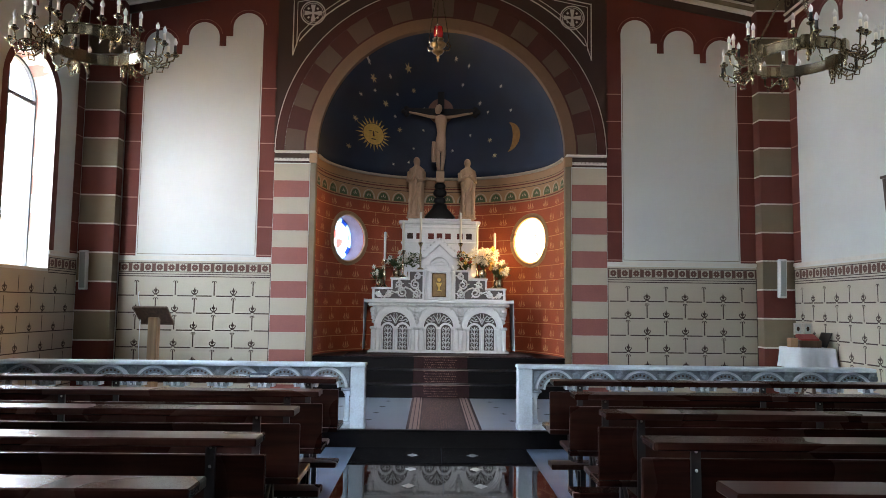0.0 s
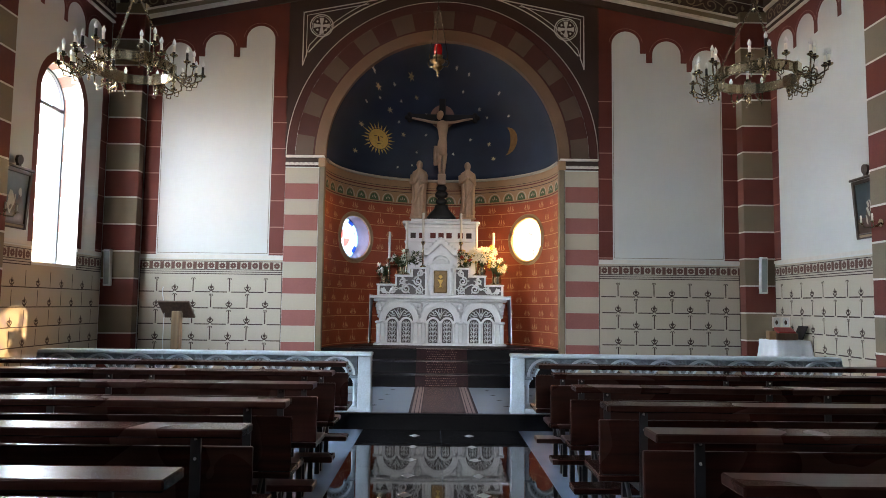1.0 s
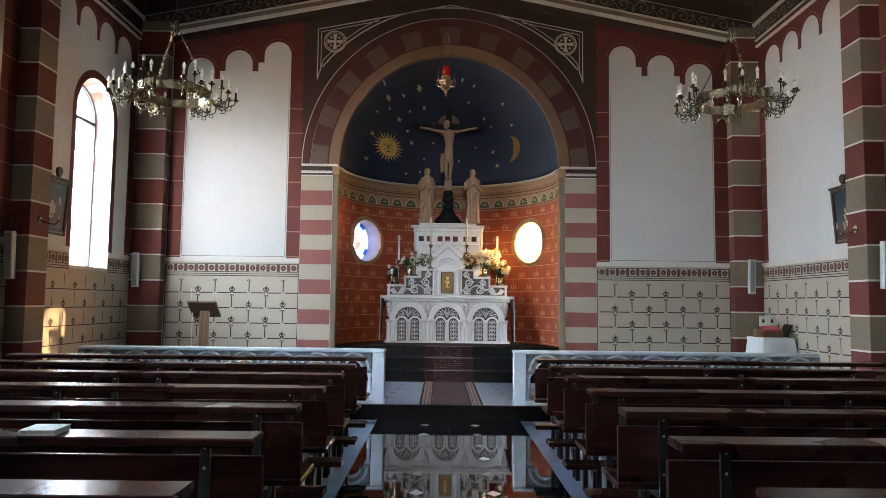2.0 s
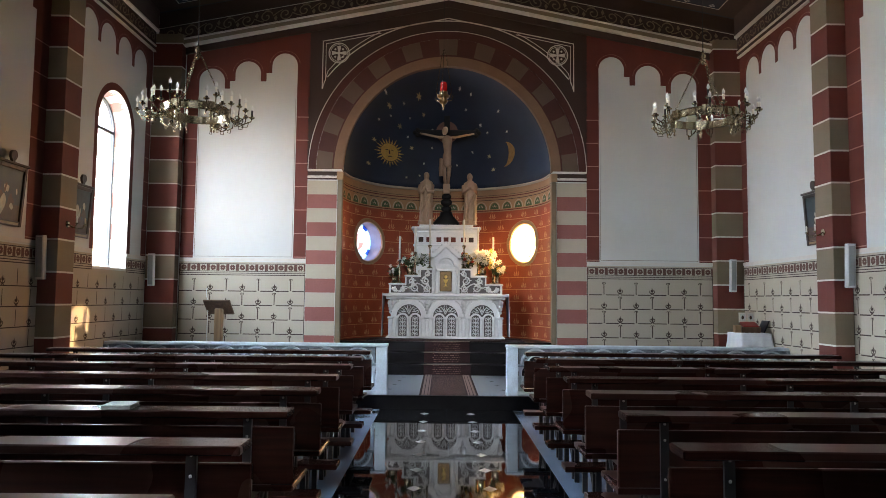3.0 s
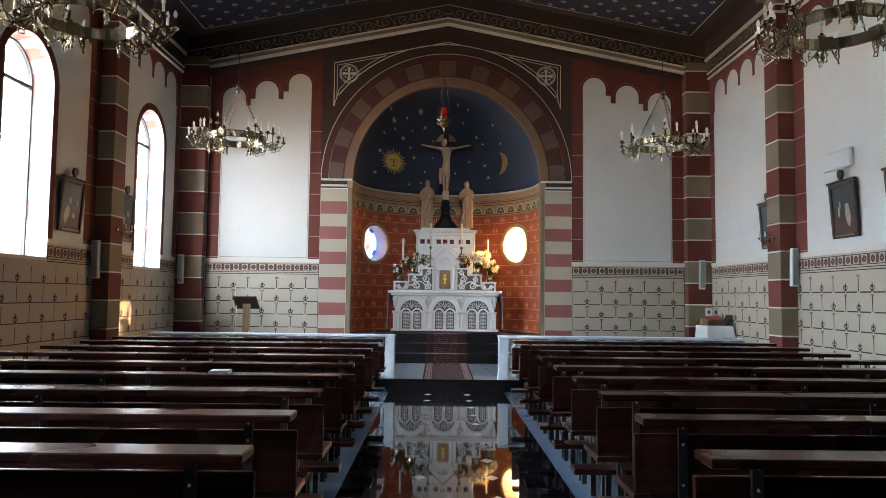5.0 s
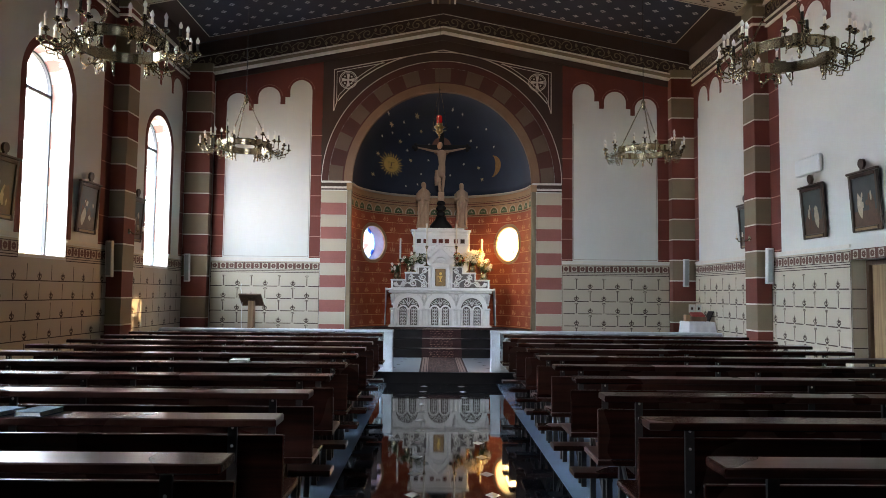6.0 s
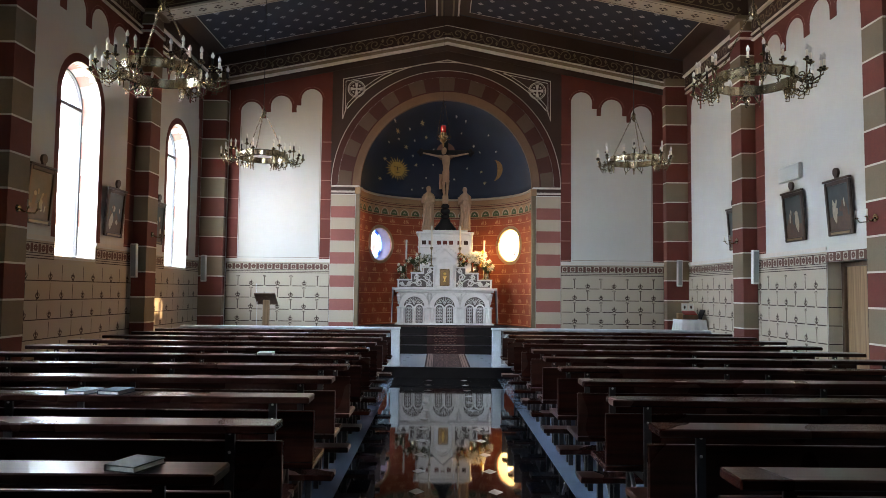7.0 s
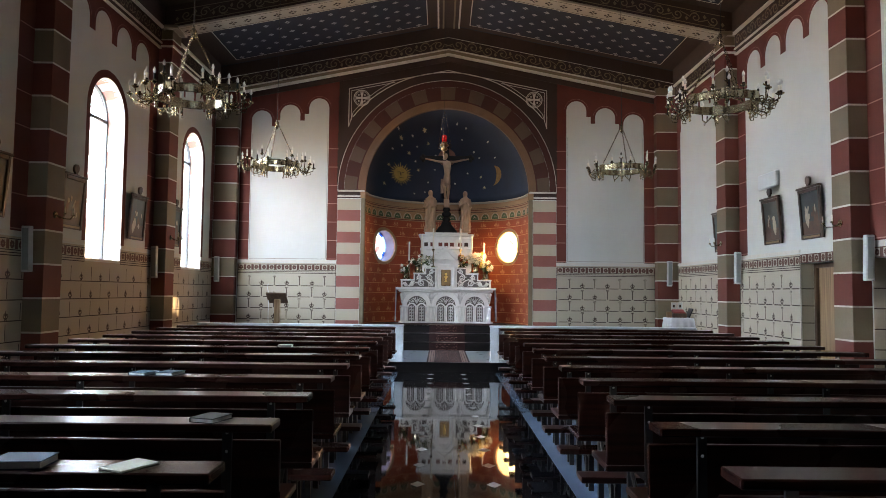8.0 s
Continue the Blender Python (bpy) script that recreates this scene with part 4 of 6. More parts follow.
for k in range(5):
    r0, r1 = 0.175 * k / 5, 0.175 * (k + 1) / 5
    for i in range(24):
        a0, a1 = math.tau * i / 24, math.tau * (i + 1) / 24
        q = [(r1 * math.cos(a0), r1 * math.sin(a0)), (r1 * math.cos(a1), r1 * math.sin(a1))]
        q += [(r0 * math.cos(a1), r0 * math.sin(a1)), (r0 * math.cos(a0), r0 * math.sin(a0))] if k else [(0, 0)]
        dome_patch(bm, SX, SZ, q, 0.012 + 0.010 * (1 - k / 5))
part("sun_disc", bm, GOLD, dome, "gilded sun disc", fix=False)
bm = bmesh.new()
for pts in ([(-0.08, 0.045), (-0.03, 0.055), (-0.03, 0.042), (-0.08, 0.032)], [(0.03, 0.055), (0.08, 0.045), (0.08, 0.032), (0.03, 0.042)], [(-0.012, 0.05), (0.006, 0.05), (0.016, -0.035), (-0.012, -0.04)], [(-0.05, -0.075), (0.05, -0.075), (0.03, -0.092), (-0.03, -0.092)]):
    dome_patch(bm, SX, SZ, pts, 0.028)
part("sun_lines", bm, BROWN, dome, fix=False)
bm = bmesh.new()
MX, MZ = 1.27, 4.64
for i in range(20):
    t0, t1 = -1.35 + 2.7 * i / 20, -1.35 + 2.7 * (i + 1) / 20
    o = lambda t: (0.22 * math.cos(t) - 0.06, 0.25 * math.sin(t))
    q = lambda t: (0.10 * math.cos(t) - 0.06, 0.25 * math.sin(t))
    dome_patch(bm, MX, MZ, [q(t0), o(t0), o(t1), q(t1)], 0.009)
part("moon_crescent", bm, material("dull_gilding", (0.36, 0.19, 0.06), 0.5, metal=0.3, var=0.3, scale=20), dome, "dull gilded moon crescent", fix=False)
stars = [(-1.18, 5.47, 0.055), (-0.59, 5.72, 0.065), (-0.90, 5.57, 0.035), (-1.40, 5.21, 0.03), (-1.17, 5.33, 0.03), (-0.79, 5.36, 0.03), (-0.50, 5.45, 0.045), (-1.00, 5.19, 0.055), (-1.51, 4.84, 0.05), (-0.84, 5.02, 0.035), (-0.76, 4.81, 0.05), (-1.63, 4.36, 0.05), (-0.50, 4.51, 0.03), (0.56, 4.75, 0.035), (0.92, 4.64, 0.045), (1.01, 4.36, 0.05), (0.23, 4.49, 0.035), (-0.87, 4.19, 0.03), (-0.32, 4.84, 0.03), (0.71, 5.26, 0.04), (0.86, 5.11, 0.03), (1.25, 5.07, 0.03), (-1.22, 5.60, 0.03), (0.25, 5.86, 0.035), (0.48, 5.77, 0.03), (0.39, 5.55, 0.03), (1.05, 5.44, 0.03), (-0.31, 5.19, 0.035), (-0.59, 4.25, 0.03)]
for x, z, r in stars:
    bm = bmesh.new()
    n = 6
    for k in range(n):
        a = math.tau * k / n + 0.3
        dome_patch(bm, x, z, [(0, 0), (r * 0.4 * math.cos(a - 0.5), r * 0.4 * math.sin(a - 0.5)), (r * math.cos(a), r * math.sin(a)), (r * 0.4 * math.cos(a + 0.5), r * 0.4 * math.sin(a + 0.5))], 0.009)
    part("star", bm, LINE if r < 0.045 else PALEGOLD, dome, fix=False)

# ---- high altar ----
def strokes(bm, pts, r, taper=1.0):
    tube(bm, pts, r, 5, taper)


altar = empty("high_altar", (AX, 12.93, 0.75), "carved white marble high altar with blind arches and stepped retable", "altar")
part("plinth", boxed(-1.19, 1.19, -0.02, 0.75, 0.0, 0.05, bevel=0.008), MARBLE, altar)
part("body", boxed(-1.10, 1.10, 0.13, 0.70, 0.05, 0.80), MARBLE, altar)
part("mensa", boxed(-1.26, 1.26, -0.04, 0.75, 0.85, 0.905, bevel=0.012), MARBLE, altar)
part("mensa_moulding", boxed(-1.20, 1.20, 0.0, 0.72, 0.79, 0.85, bevel=0.02), RELIEF, altar, "carved marble moulding under the table top")


def ring_arch(bm, cx, spring, r0, r1, y0, y1, n=18):
    """A half-ring moulding."""
    extrude(bm, arc(cx, spring, r1, 0, 180, n) + arc(cx, spring, r0, 180, 0, n), lambda u, v: (u, y0, v), y1 - y0, (0, 1, 0))


def colonnette(bm, x, y, z0, z1, r):
    h = z1 - z0
    lathe(bm, ((r * 1.7, 0), (r * 1.7, h * 0.05), (r * 1.2, h * 0.08), (r * 1.45, h * 0.11), (r, h * 0.15), (r * 0.93, h * 0.80), (r * 1.2, h * 0.82), (r * 1.05, h * 0.85), (r * 1.9, h * 0.95), (r * 2.0, h)), (x, y, z0), 10)


PITCH = 0.735
for k in (-1, 0, 1):
    cx = PITCH * k
    # outer arch
    bm = bmesh.new()
    ring_arch(bm, cx, 0.44, 0.315, 0.350, -0.02, 0.12)
    ring_arch(bm, cx, 0.44, 0.285, 0.315, 0.015, 0.12)
    ring_arch(bm, cx, 0.44, 0.250, 0.285, 0.05, 0.12)
    part("arch_moulding", bm, MARBLE, altar)
    # twin sub-arches
    for s in (-1, 1):
        x = cx + s * 0.125
        bm = bmesh.new()
        ring_arch(bm, x, 0.40, 0.085, 0.122, 0.045, 0.12, 12)
        part("small_arch", bm, MARBLE, altar)
        bm = bmesh.new()
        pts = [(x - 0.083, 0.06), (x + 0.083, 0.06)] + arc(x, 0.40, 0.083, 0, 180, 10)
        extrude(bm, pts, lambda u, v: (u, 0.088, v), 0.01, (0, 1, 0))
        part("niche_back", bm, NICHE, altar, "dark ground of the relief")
        # pierced foliage relief
        bm = bmesh.new()
        strokes(bm, [(x, 0.082, 0.06), (x, 0.078, 0.45)], 0.010)
        for j in range(5):
            z = 0.09 + 0.075 * j
            for q in (-1, 1):
                strokes(bm, [(x, 0.08, z), (x + q * 0.035, 0.078, z + 0.035), (x + q * 0.062, 0.078, z + 0.02), (x + q * 0.055, 0.078, z - 0.008), (x + q * 0.034, 0.078, z + 0.002)], 0.0115)
                strokes(bm, [(x + q * 0.03, 0.08, z + 0.03), (x + q * 0.05, 0.078, z + 0.055)], 0.010, 0.5)
        part("foliage_relief", bm, RELIEF, altar, "pierced foliage relief in pale marble")
    for x in (-0.245, 0, 0.245):
        bm = bmesh.new()
        colonnette(bm, cx + x, 0.062, 0.05, 0.42, 0.021)
        part("colonnette", bm, MARBLE, altar)
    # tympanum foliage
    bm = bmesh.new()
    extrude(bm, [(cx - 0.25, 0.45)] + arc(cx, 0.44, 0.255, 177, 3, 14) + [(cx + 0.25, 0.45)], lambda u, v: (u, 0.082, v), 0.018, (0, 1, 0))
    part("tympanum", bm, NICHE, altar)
    bm = bmesh.new()
    for q in (-1, 1):
        strokes(bm, [(cx, 0.074, 0.50), (cx + q * 0.045, 0.07, 0.59), (cx + q * 0.09, 0.07, 0.64), (cx + q * 0.125, 0.07, 0.61), (cx + q * 0.11, 0.07, 0.57), (cx + q * 0.08, 0.07, 0.585)], 0.011)
        strokes(bm, [(cx + q * 0.06, 0.074, 0.55), (cx + q * 0.13, 0.07, 0.545), (cx + q * 0.18, 0.07, 0.575), (cx + q * 0.205, 0.07, 0.54), (cx + q * 0.17, 0.07, 0.52)], 0.010)
        strokes(bm, [(cx, 0.074, 0.55), (cx + q * 0.03, 0.07, 0.63), (cx + q * 0.02, 0.07, 0.675)], 0.010, 0.6)
        strokes(bm, [(cx + q * 0.12, 0.074, 0.60), (cx + q * 0.17, 0.07, 0.62)], 0.010, 0.5)
    part("tympanum_relief", bm, RELIEF, altar)
for k in (-1.5, -0.5, 0.5, 1.5):
    x = PITCH * k
    bm = bmesh.new()
    box(bm, x - 0.04, x + 0.04, 0.005, 0.12, 0.05, 0.40, bevel=0.012)
    part("pier", bm, MARBLE, altar)
    bm = bmesh.new()
    box(bm, x - 0.06, x + 0.06, -0.012, 0.12, 0.40, 0.45, bevel=0.015)
    part("pier_capital", bm, RELIEF, altar)
    bm = bmesh.new()
    lo = 0.45
    for j in range(4):
        bmesh.ops.create_icosphere(bm, subdivisions=1, radius=0.035 + 0.012 * j, matrix=Matrix.Translation((x, 0.06 - 0.006 * j, 0.53 + 0.065 * j)))
    part("corbel_carving", bm, RELIEF, altar)
for k in range(30):
    bm = bmesh.new()
    bmesh.ops.create_icosphere(bm, subdivisions=1, radius=0.028, matrix=Matrix.Translation((-1.16 + 0.08 * k, -0.004, 0.82)) @ Matrix.Diagonal((1, 0.6, 0.8, 1)))
    part("carved_leaf", bm, RELIEF, altar)
for k in (-1.5, -0.5, 0.5, 1.5):
    for q in (-1, 1):
        x = PITCH * k + q * 0.1
        if abs(x) < 1.08:
            bm = bmesh.new()
            strokes(bm, [(x - q * 0.06, 0.10, 0.62), (x - q * 0.02, 0.085, 0.70), (x + q * 0.03, 0.08, 0.755), (x + q * 0.07, 0.085, 0.765), (x + q * 0.05, 0.085, 0.735)], 0.016, 0.6)
            part("spandrel_leaf", bm, RELIEF, altar)
bm = bmesh.new()
box(bm, -1.10, 1.10, 0.105, 0.135, 0.05, 0.80)
part("front_ground", bm, MARBLE, altar)

# stepped retable on the altar
for s in (-1, 1):
    bm = bmesh.new()
    prof = [(0.25, 0.905), (1.155, 0.905), (1.155, 1.115), (0.83, 1.115), (0.83, 1.285), (0.54, 1.285), (0.54, 1.425), (0.25, 1.425)]
    extrude(bm, prof, lambda u, v: (s * u, 0.24, v), 0.34, (0, 1, 0))
    part("retable_step", bm, MARBLE, altar)
    bm = bmesh.new()
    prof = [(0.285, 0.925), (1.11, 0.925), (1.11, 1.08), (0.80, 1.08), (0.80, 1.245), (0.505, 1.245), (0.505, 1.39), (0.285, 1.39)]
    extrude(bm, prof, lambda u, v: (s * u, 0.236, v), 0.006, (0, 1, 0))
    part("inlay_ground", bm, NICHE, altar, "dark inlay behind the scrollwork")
    bm = bmesh.new()

    def swirl(x, z, r, f, turns=1.6):
        pts = []
        for i in range(22):
            a = i / 21
            rr = r * (1 - 0.8 * a)
            t = f * turns * math.tau * a + 1.57
            pts.append((s * (x + rr * math.cos(t)), 0.228, z + rr * math.sin(t)))
        strokes(bm, pts, 0.0165, 0.85)
        for i in (3, 8, 13):
            p = Vector(pts[i])
            c = Vector((s * x, 0.228, z))
            d = (p - c).normalized()
            strokes(bm, [p, p + d * 0.045], 0.017, 0.3)

    swirl(0.39, 1.01, 0.078, 1)
    swirl(0.41, 1.17, 0.085, -1)
    swirl(0.38, 1.315, 0.06, 1)
    swirl(0.63, 1.03, 0.09, -1)
    swirl(0.70, 1.17, 0.06, 1)
    swirl(0.88, 1.00, 0.06, 1)
    swirl(1.03, 0.99, 0.045, -1)
    strokes(bm, [(s * 0.32, 0.228, 0.94), (s * 0.50, 0.228, 1.09), (s * 0.58, 0.228, 1.12), (s * 0.74, 0.228, 1.02), (s * 0.82, 0.228, 1.055), (s * 0.95, 0.228, 0.95), (s * 1.09, 0.228, 1.03)], 0.016)
    part("scrollwork", bm, MARBLE, altar, "white marble scrollwork")
    bm = bmesh.new()
    for x0, x1, z in ((0.83, 1.17, 1.115), (0.54, 0.845, 1.285), (0.25, 0.555, 1.425)):
        box(bm, *sorted((s * x0, s * x1)), 0.222, 0.58, z - 0.028, z + 0.002, bevel=0.006)
    part("step_cap", bm, MARBLE, altar)

# tabernacle
tab = part("tabernacle", boxed(-0.245, 0.245, 0.16, 0.60, 0.905, 1.50, bevel=0.01), MARBLE, altar, "white marble tabernacle with gabled canopy and gilded door")
bm = bmesh.new()
extrude(bm, [(-0.31, 1.64), (-0.28, 1.72), (0, 1.975), (0.28, 1.72), (0.31, 1.64), (0.23, 1.64), (0, 1.86), (-0.23, 1.64)], lambda u, v: (u, 0.10, v), 0.25, (0, 1, 0))
part("gable", bm, MARBLE, tab)
bm = bmesh.new()
extrude(bm, [(-0.245, 1.5), (0.245, 1.5), (0.245, 1.66), (0, 1.90), (-0.245, 1.66)], lambda u, v: (u, 0.2, v), 0.3, (0, 1, 0))
part("gable_wall", bm, MARBLE, tab)
bm = bmesh.new()
ring_arch(bm, 0, 1.47, 0.165, 0.215, 0.11, 0.20)
ring_arch(bm, 0, 1.47, 0.105, 0.135, 0.14, 0.20)
part("canopy_arch", bm, MARBLE, tab)
bm = bmesh.new()
for s in (-1, 1):
    for i in range(5):
        f = (i + 0.5) / 5
        x, z = s * 0.29 * (1 - f), 1.71 + 0.235 * f
        bmesh.ops.create_icosphere(bm, subdivisions=1, radius=0.024, matrix=Matrix.Translation((x, 0.11, z + 0.022)))
    box(bm, s * 0.235 - 0.035, s * 0.235 + 0.035, 0.12, 0.26, 1.40, 1.46, bevel=0.01)
part("crockets", bm, RELIEF, tab)["kind"] = "stuff"
bm = bmesh.new()
for s in (-1, 1):
    bm = bmesh.new()
    colonnette(bm, s * 0.225, 0.145, 0.905, 1.40, 0.022)
    part("shaft", bm, MARBLE, tab)
bm = bmesh.new()
box(bm, -0.155, 0.155, 0.145, 0.165, 0.93, 1.40, bevel=0.01)
part("door_frame", bm, MARBLE, tab)
part("door", boxed(-0.122, 0.122, 0.135, 0.15, 0.955, 1.365, bevel=0.012), material("aged_gilt_bronze", (0.10, 0.06, 0.022), 0.4, metal=0.7, var=0.35, scale=25), tab, "dark gilded tabernacle door")
bm = bmesh.new()
lathe(bm, ((0.045, 0), (0.02, 0.015), (0.012, 0.06), (0.02, 0.07), (0.045, 0.12), (0.05, 0.14)), (0, 0.128, 1.06), 12, sy=0.25)
bmesh.ops.create_uvsphere(bm, u_segments=12, v_segments=8, radius=0.035, matrix=Matrix.Translation((0, 0.13, 1.25)) @ Matrix.Diagonal((1, 0.3, 1, 1)))
part("door_ornament", bm, GOLD, tab)

# throne block behind
throne = part("throne_block", boxed(-0.66, 0.66, 0.42, 0.95, 0.905, 2.24), MARBLE, altar)
part("throne_cornice", boxed(-0.72, 0.72, 0.37, 1.0, 2.24, 2.30, bevel=0.015), MARBLE, altar)
part("throne_step", boxed(-0.56, 0.56, 0.42, 0.95, 2.30, 2.345, bevel=0.008), MARBLE, altar)
part("throne_band", boxed(-0.68, 0.68, 0.40, 0.95, 2.17, 2.20, bevel=0.006), MARBLE, altar)
for x in (-0.52, -0.36, -0.15, 0, 0.15, 0.36, 0.52):
    part("inlay_square", boxed(x - 0.05, x + 0.05, 0.412, 0.425, 1.98, 2.08), RED if abs(x) < 0.4 else TAUPE, altar, "terracotta inlay square")
part("throne_ledge", boxed(-0.68, 0.68, 0.40, 0.95, 1.90, 1.93, bevel=0.006), MARBLE, altar)

# altar cloth ends
for s in (-1, 1):
    cl = bmesh.new()
    n = 14
    grid = []
    for i in range(n + 1):
        v = i / n
        row = []
        for j in range(9):
            u = j / 8
            wob = 0.018 * math.sin(u * 9 + s) * v
            row.append(cl.verts.new((s * (1.268 + 0.012 * v + 0.03 * u * v + 0.6 * wob), -0.03 + 0.65 * u, 0.915 - 0.86 * v)))
        grid.append(row)
    for a, b in zip(grid, grid[1:]):
        for j in range(8):
            cl.faces.new((a[j], a[j + 1], b[j + 1], b[j])).smooth = True
    c = mesh_object("altar_cloth", cl, LINEN)
    c.matrix_basis = Matrix.Translation((AX, 12.93, 0.75))
    th = c.modifiers.new("thickness", "SOLIDIFY")
    th.thickness = 0.008
    tagged(c, "white linen altar cloth hanging over the altar's end", "cloth", "altar cloths")

# ---- statues and crucifix ----
def robed_figure(name, x, y, z, h, turn, label, lean=0.0):
    """A draped standing figure of carved wood, in plain forms."""
    bm = bmesh.new()
    seg = 40
    prof = [(0.0, 0.155, 0.125), (0.03, 0.16, 0.13), (0.15, 0.145, 0.12), (0.35, 0.135, 0.11), (0.50, 0.14, 0.11), (0.62, 0.15, 0.11), (0.72, 0.16, 0.105), (0.79, 0.145, 0.095), (0.83, 0.085, 0.075), (0.855, 0.055, 0.06),
            (0.875, 0.058, 0.066), (0.92, 0.07, 0.08), (0.96, 0.062, 0.07), (0.99, 0.03, 0.035)]
    rings = []
    for f, rx, ry in prof:
        ring = []
        for i in range(seg):
            a = math.tau * i / seg
            fold = 0.0
            if f < 0.8:
                fold = 0.15 * math.sin(7 * a + 3 * f + turn) + 0.10 * math.sin(13 * a + 5 * f)
            k = 1 + fold * (1 - 0.5 * f)
            ring.append(bm.verts.new((h * 0.92 * rx * k * math.cos(a) + lean * math.sin(f * 3) * h, h * 0.92 * ry * k * math.sin(a), f * h)))
        rings.append(ring)
    for p, q in zip(rings, rings[1:]):
        for i in range(seg):
            j = (i + 1) % seg
            bm.faces.new((p[i], p[j], q[j], q[i])).smooth = True
    bm.faces.new(rings[0][::-1])
    bm.faces.new(rings[-1])
    for s in (-1, 1):
        tube(bm, [(s * 0.135 * h, 0, 0.74 * h), (s * 0.15 * h, -0.05 * h, 0.60 * h), (s * 0.06 * h, -0.13 * h, 0.63 * h + 0.04 * turn * h), (0.0, -0.135 * h, 0.70 * h)], 0.045 * h, 8, 0.55)
        tube(bm, [(s * 0.11 * h, -0.07 * h, 0.58 * h), (s * 0.09 * h, -0.11 * h, 0.35 * h), (s * 0.10 * h, -0.115 * h, 0.05 * h)], 0.028 * h, 6, 1.2)
    tube(bm, [(0.13 * h, -0.04 * h, 0.66 * h), (0.02 * h, -0.12 * h, 0.45 * h), (-0.08 * h, -0.12 * h, 0.20 * h)], 0.022 * h, 6, 1.3)
    box(bm, -0.16 * h, 0.16 * h, -0.13 * h, 0.13 * h, -0.025, 0.0)
    for v in bm.verts:
        v.co.x *= 0.86
    o = mesh_object(name, bm, LIMEWOOD)
    o.matrix_basis = pose(x, y, z, 0, 0, 8 * turn)
    return tagged(o, label, "statue", "statues on the altar")


robed_figure("statue", AX - 0.425, 13.45, 3.12, 1.10, -1, "veiled standing figure carved in pale limewood on the altar", 0.01)
robed_figure("statue", AX + 0.48, 13.45, 3.12, 1.08, 1, "standing robed figure carved in pale limewood on the altar", 0.02)

cross = empty("altar_cross", (AX + 0.0, 13.62, 3.095), "tall black wooden cross on a stepped foot above the altar", "cross")
bm = bmesh.new()
lathe(bm, ((0.29, 0), (0.28, 0.06), (0.20, 0.16), (0.14, 0.22), (0.12, 0.30)), (0, 0, 0), 12, sy=0.7)
part("foot", bm, EBONY, cross)
bm = bmesh.new()
for z, r in ((0.36, 0.13), (0.5, 0.15), (0.62, 0.125)):
    bmesh.ops.create_icosphere(bm, subdivisions=2, radius=r, matrix=Matrix.Translation((0, 0, z)) @ Matrix.Diagonal((0.85, 0.6, 0.6, 1)))
part("carved_knot", bm, EBONY, cross)
part("upright", boxed(-0.062, 0.062, -0.03, 0.03, 0.2, 2.66, bevel=0.008), EBONY, cross)
part("crossbar", boxed(-0.62, 0.62, -0.03, 0.03, 1.945, 2.06, bevel=0.008), EBONY, cross)
for x, z in ((-0.63, 2.002), (0.63, 2.002), (0, 2.69)):
    bm = bmesh.new()
    for dx, dz in ((0.05, 0), (-0.05, 0), (0, 0.055), (0, -0.055)):
        bmesh.ops.create_icosphere(bm, subdivisions=2, radius=0.05, matrix=Matrix.Translation((x + dx, 0, z + dz)) @ Matrix.Diagonal((1, 0.5, 1, 1)))
    part("trefoil_end", bm, EBONY, cross)
bm = bmesh.new()
bmesh.ops.create_cone(bm, cap_ends=True, segments=32, radius1=0.235, radius2=0.235, depth=0.02, matrix=Matrix.Translation((0, 0.045, 2.025)) @ Matrix.Rotation(radians(90), 4, "X"))
part("halo", bm, material("old_rose_gilding", (0.22, 0.11, 0.08), 0.5, metal=0.3, var=0.3), cross, "dull red-gold halo disc")
part("footrest", boxed(-0.075, 0.075, -0.12, -0.03, 0.68, 0.885, bevel=0.01), LIMEWOOD, cross, "pale wooden foot block")
bm = bmesh.new()
rings = []
for z, rx, ry, dx in ((1.86, 0.05, 0.045, 0.0), (1.83, 0.12, 0.06, 0), (1.74, 0.125, 0.075, 0.005), (1.62, 0.10, 0.065, 0.01), (1.52, 0.088, 0.06, 0.012), (1.44, 0.105, 0.068, 0.005), (1.30, 0.112, 0.07, 0.0), (1.20, 0.10, 0.065, 0.0)):
    rings.append([bm.verts.new((dx + 0.85 * rx * math.cos(math.tau * i / 16), -0.09 + ry * math.sin(math.tau * i / 16), z)) for i in range(16)])
for p, q in zip(rings, rings[1:]):
    for i in range(16):
        bm.faces.new((p[i], p[(i + 1) % 16], q[(i + 1) % 16], q[i])).smooth = True
bm.faces.new(rings[0])
bm.faces.new(rings[-1])
for s in (-1, 1):
    tube(bm, [(s * 0.08, -0.08, 1.82), (s * 0.24, -0.07, 1.845), (s * 0.42, -0.06, 1.885), (s * 0.58, -0.055, 1.915)], 0.031, 8, 0.55)
    tube(bm, [(s * 0.055, -0.09, 1.24), (s * 0.045, -0.12, 1.05), (s * 0.03, -0.09, 0.86)], 0.048, 8, 0.6)
tube(bm, [(-0.12, -0.10, 1.38), (-0.13, -0.10, 1.2), (-0.12, -0.09, 1.02)], 0.035, 8, 1.1)
bmesh.ops.create_uvsphere(bm, u_segments=14, v_segments=10, radius=0.075, matrix=Matrix.Translation((-0.045, -0.13, 1.955)) @ Matrix.Rotation(0.3, 4, "Y") @ Matrix.Diagonal((0.85, 0.95, 1.2, 1)))
o = mesh_object("crucifix_figure", bm, LIMEWOOD)
o.matrix_basis = Matrix.Translation((AX, 13.62, 3.095)) @ Matrix.Diagonal((1, 1, 1.03, 1))
tagged(o, "plain limewood figure with outstretched arms fixed to the black cross", "statue")

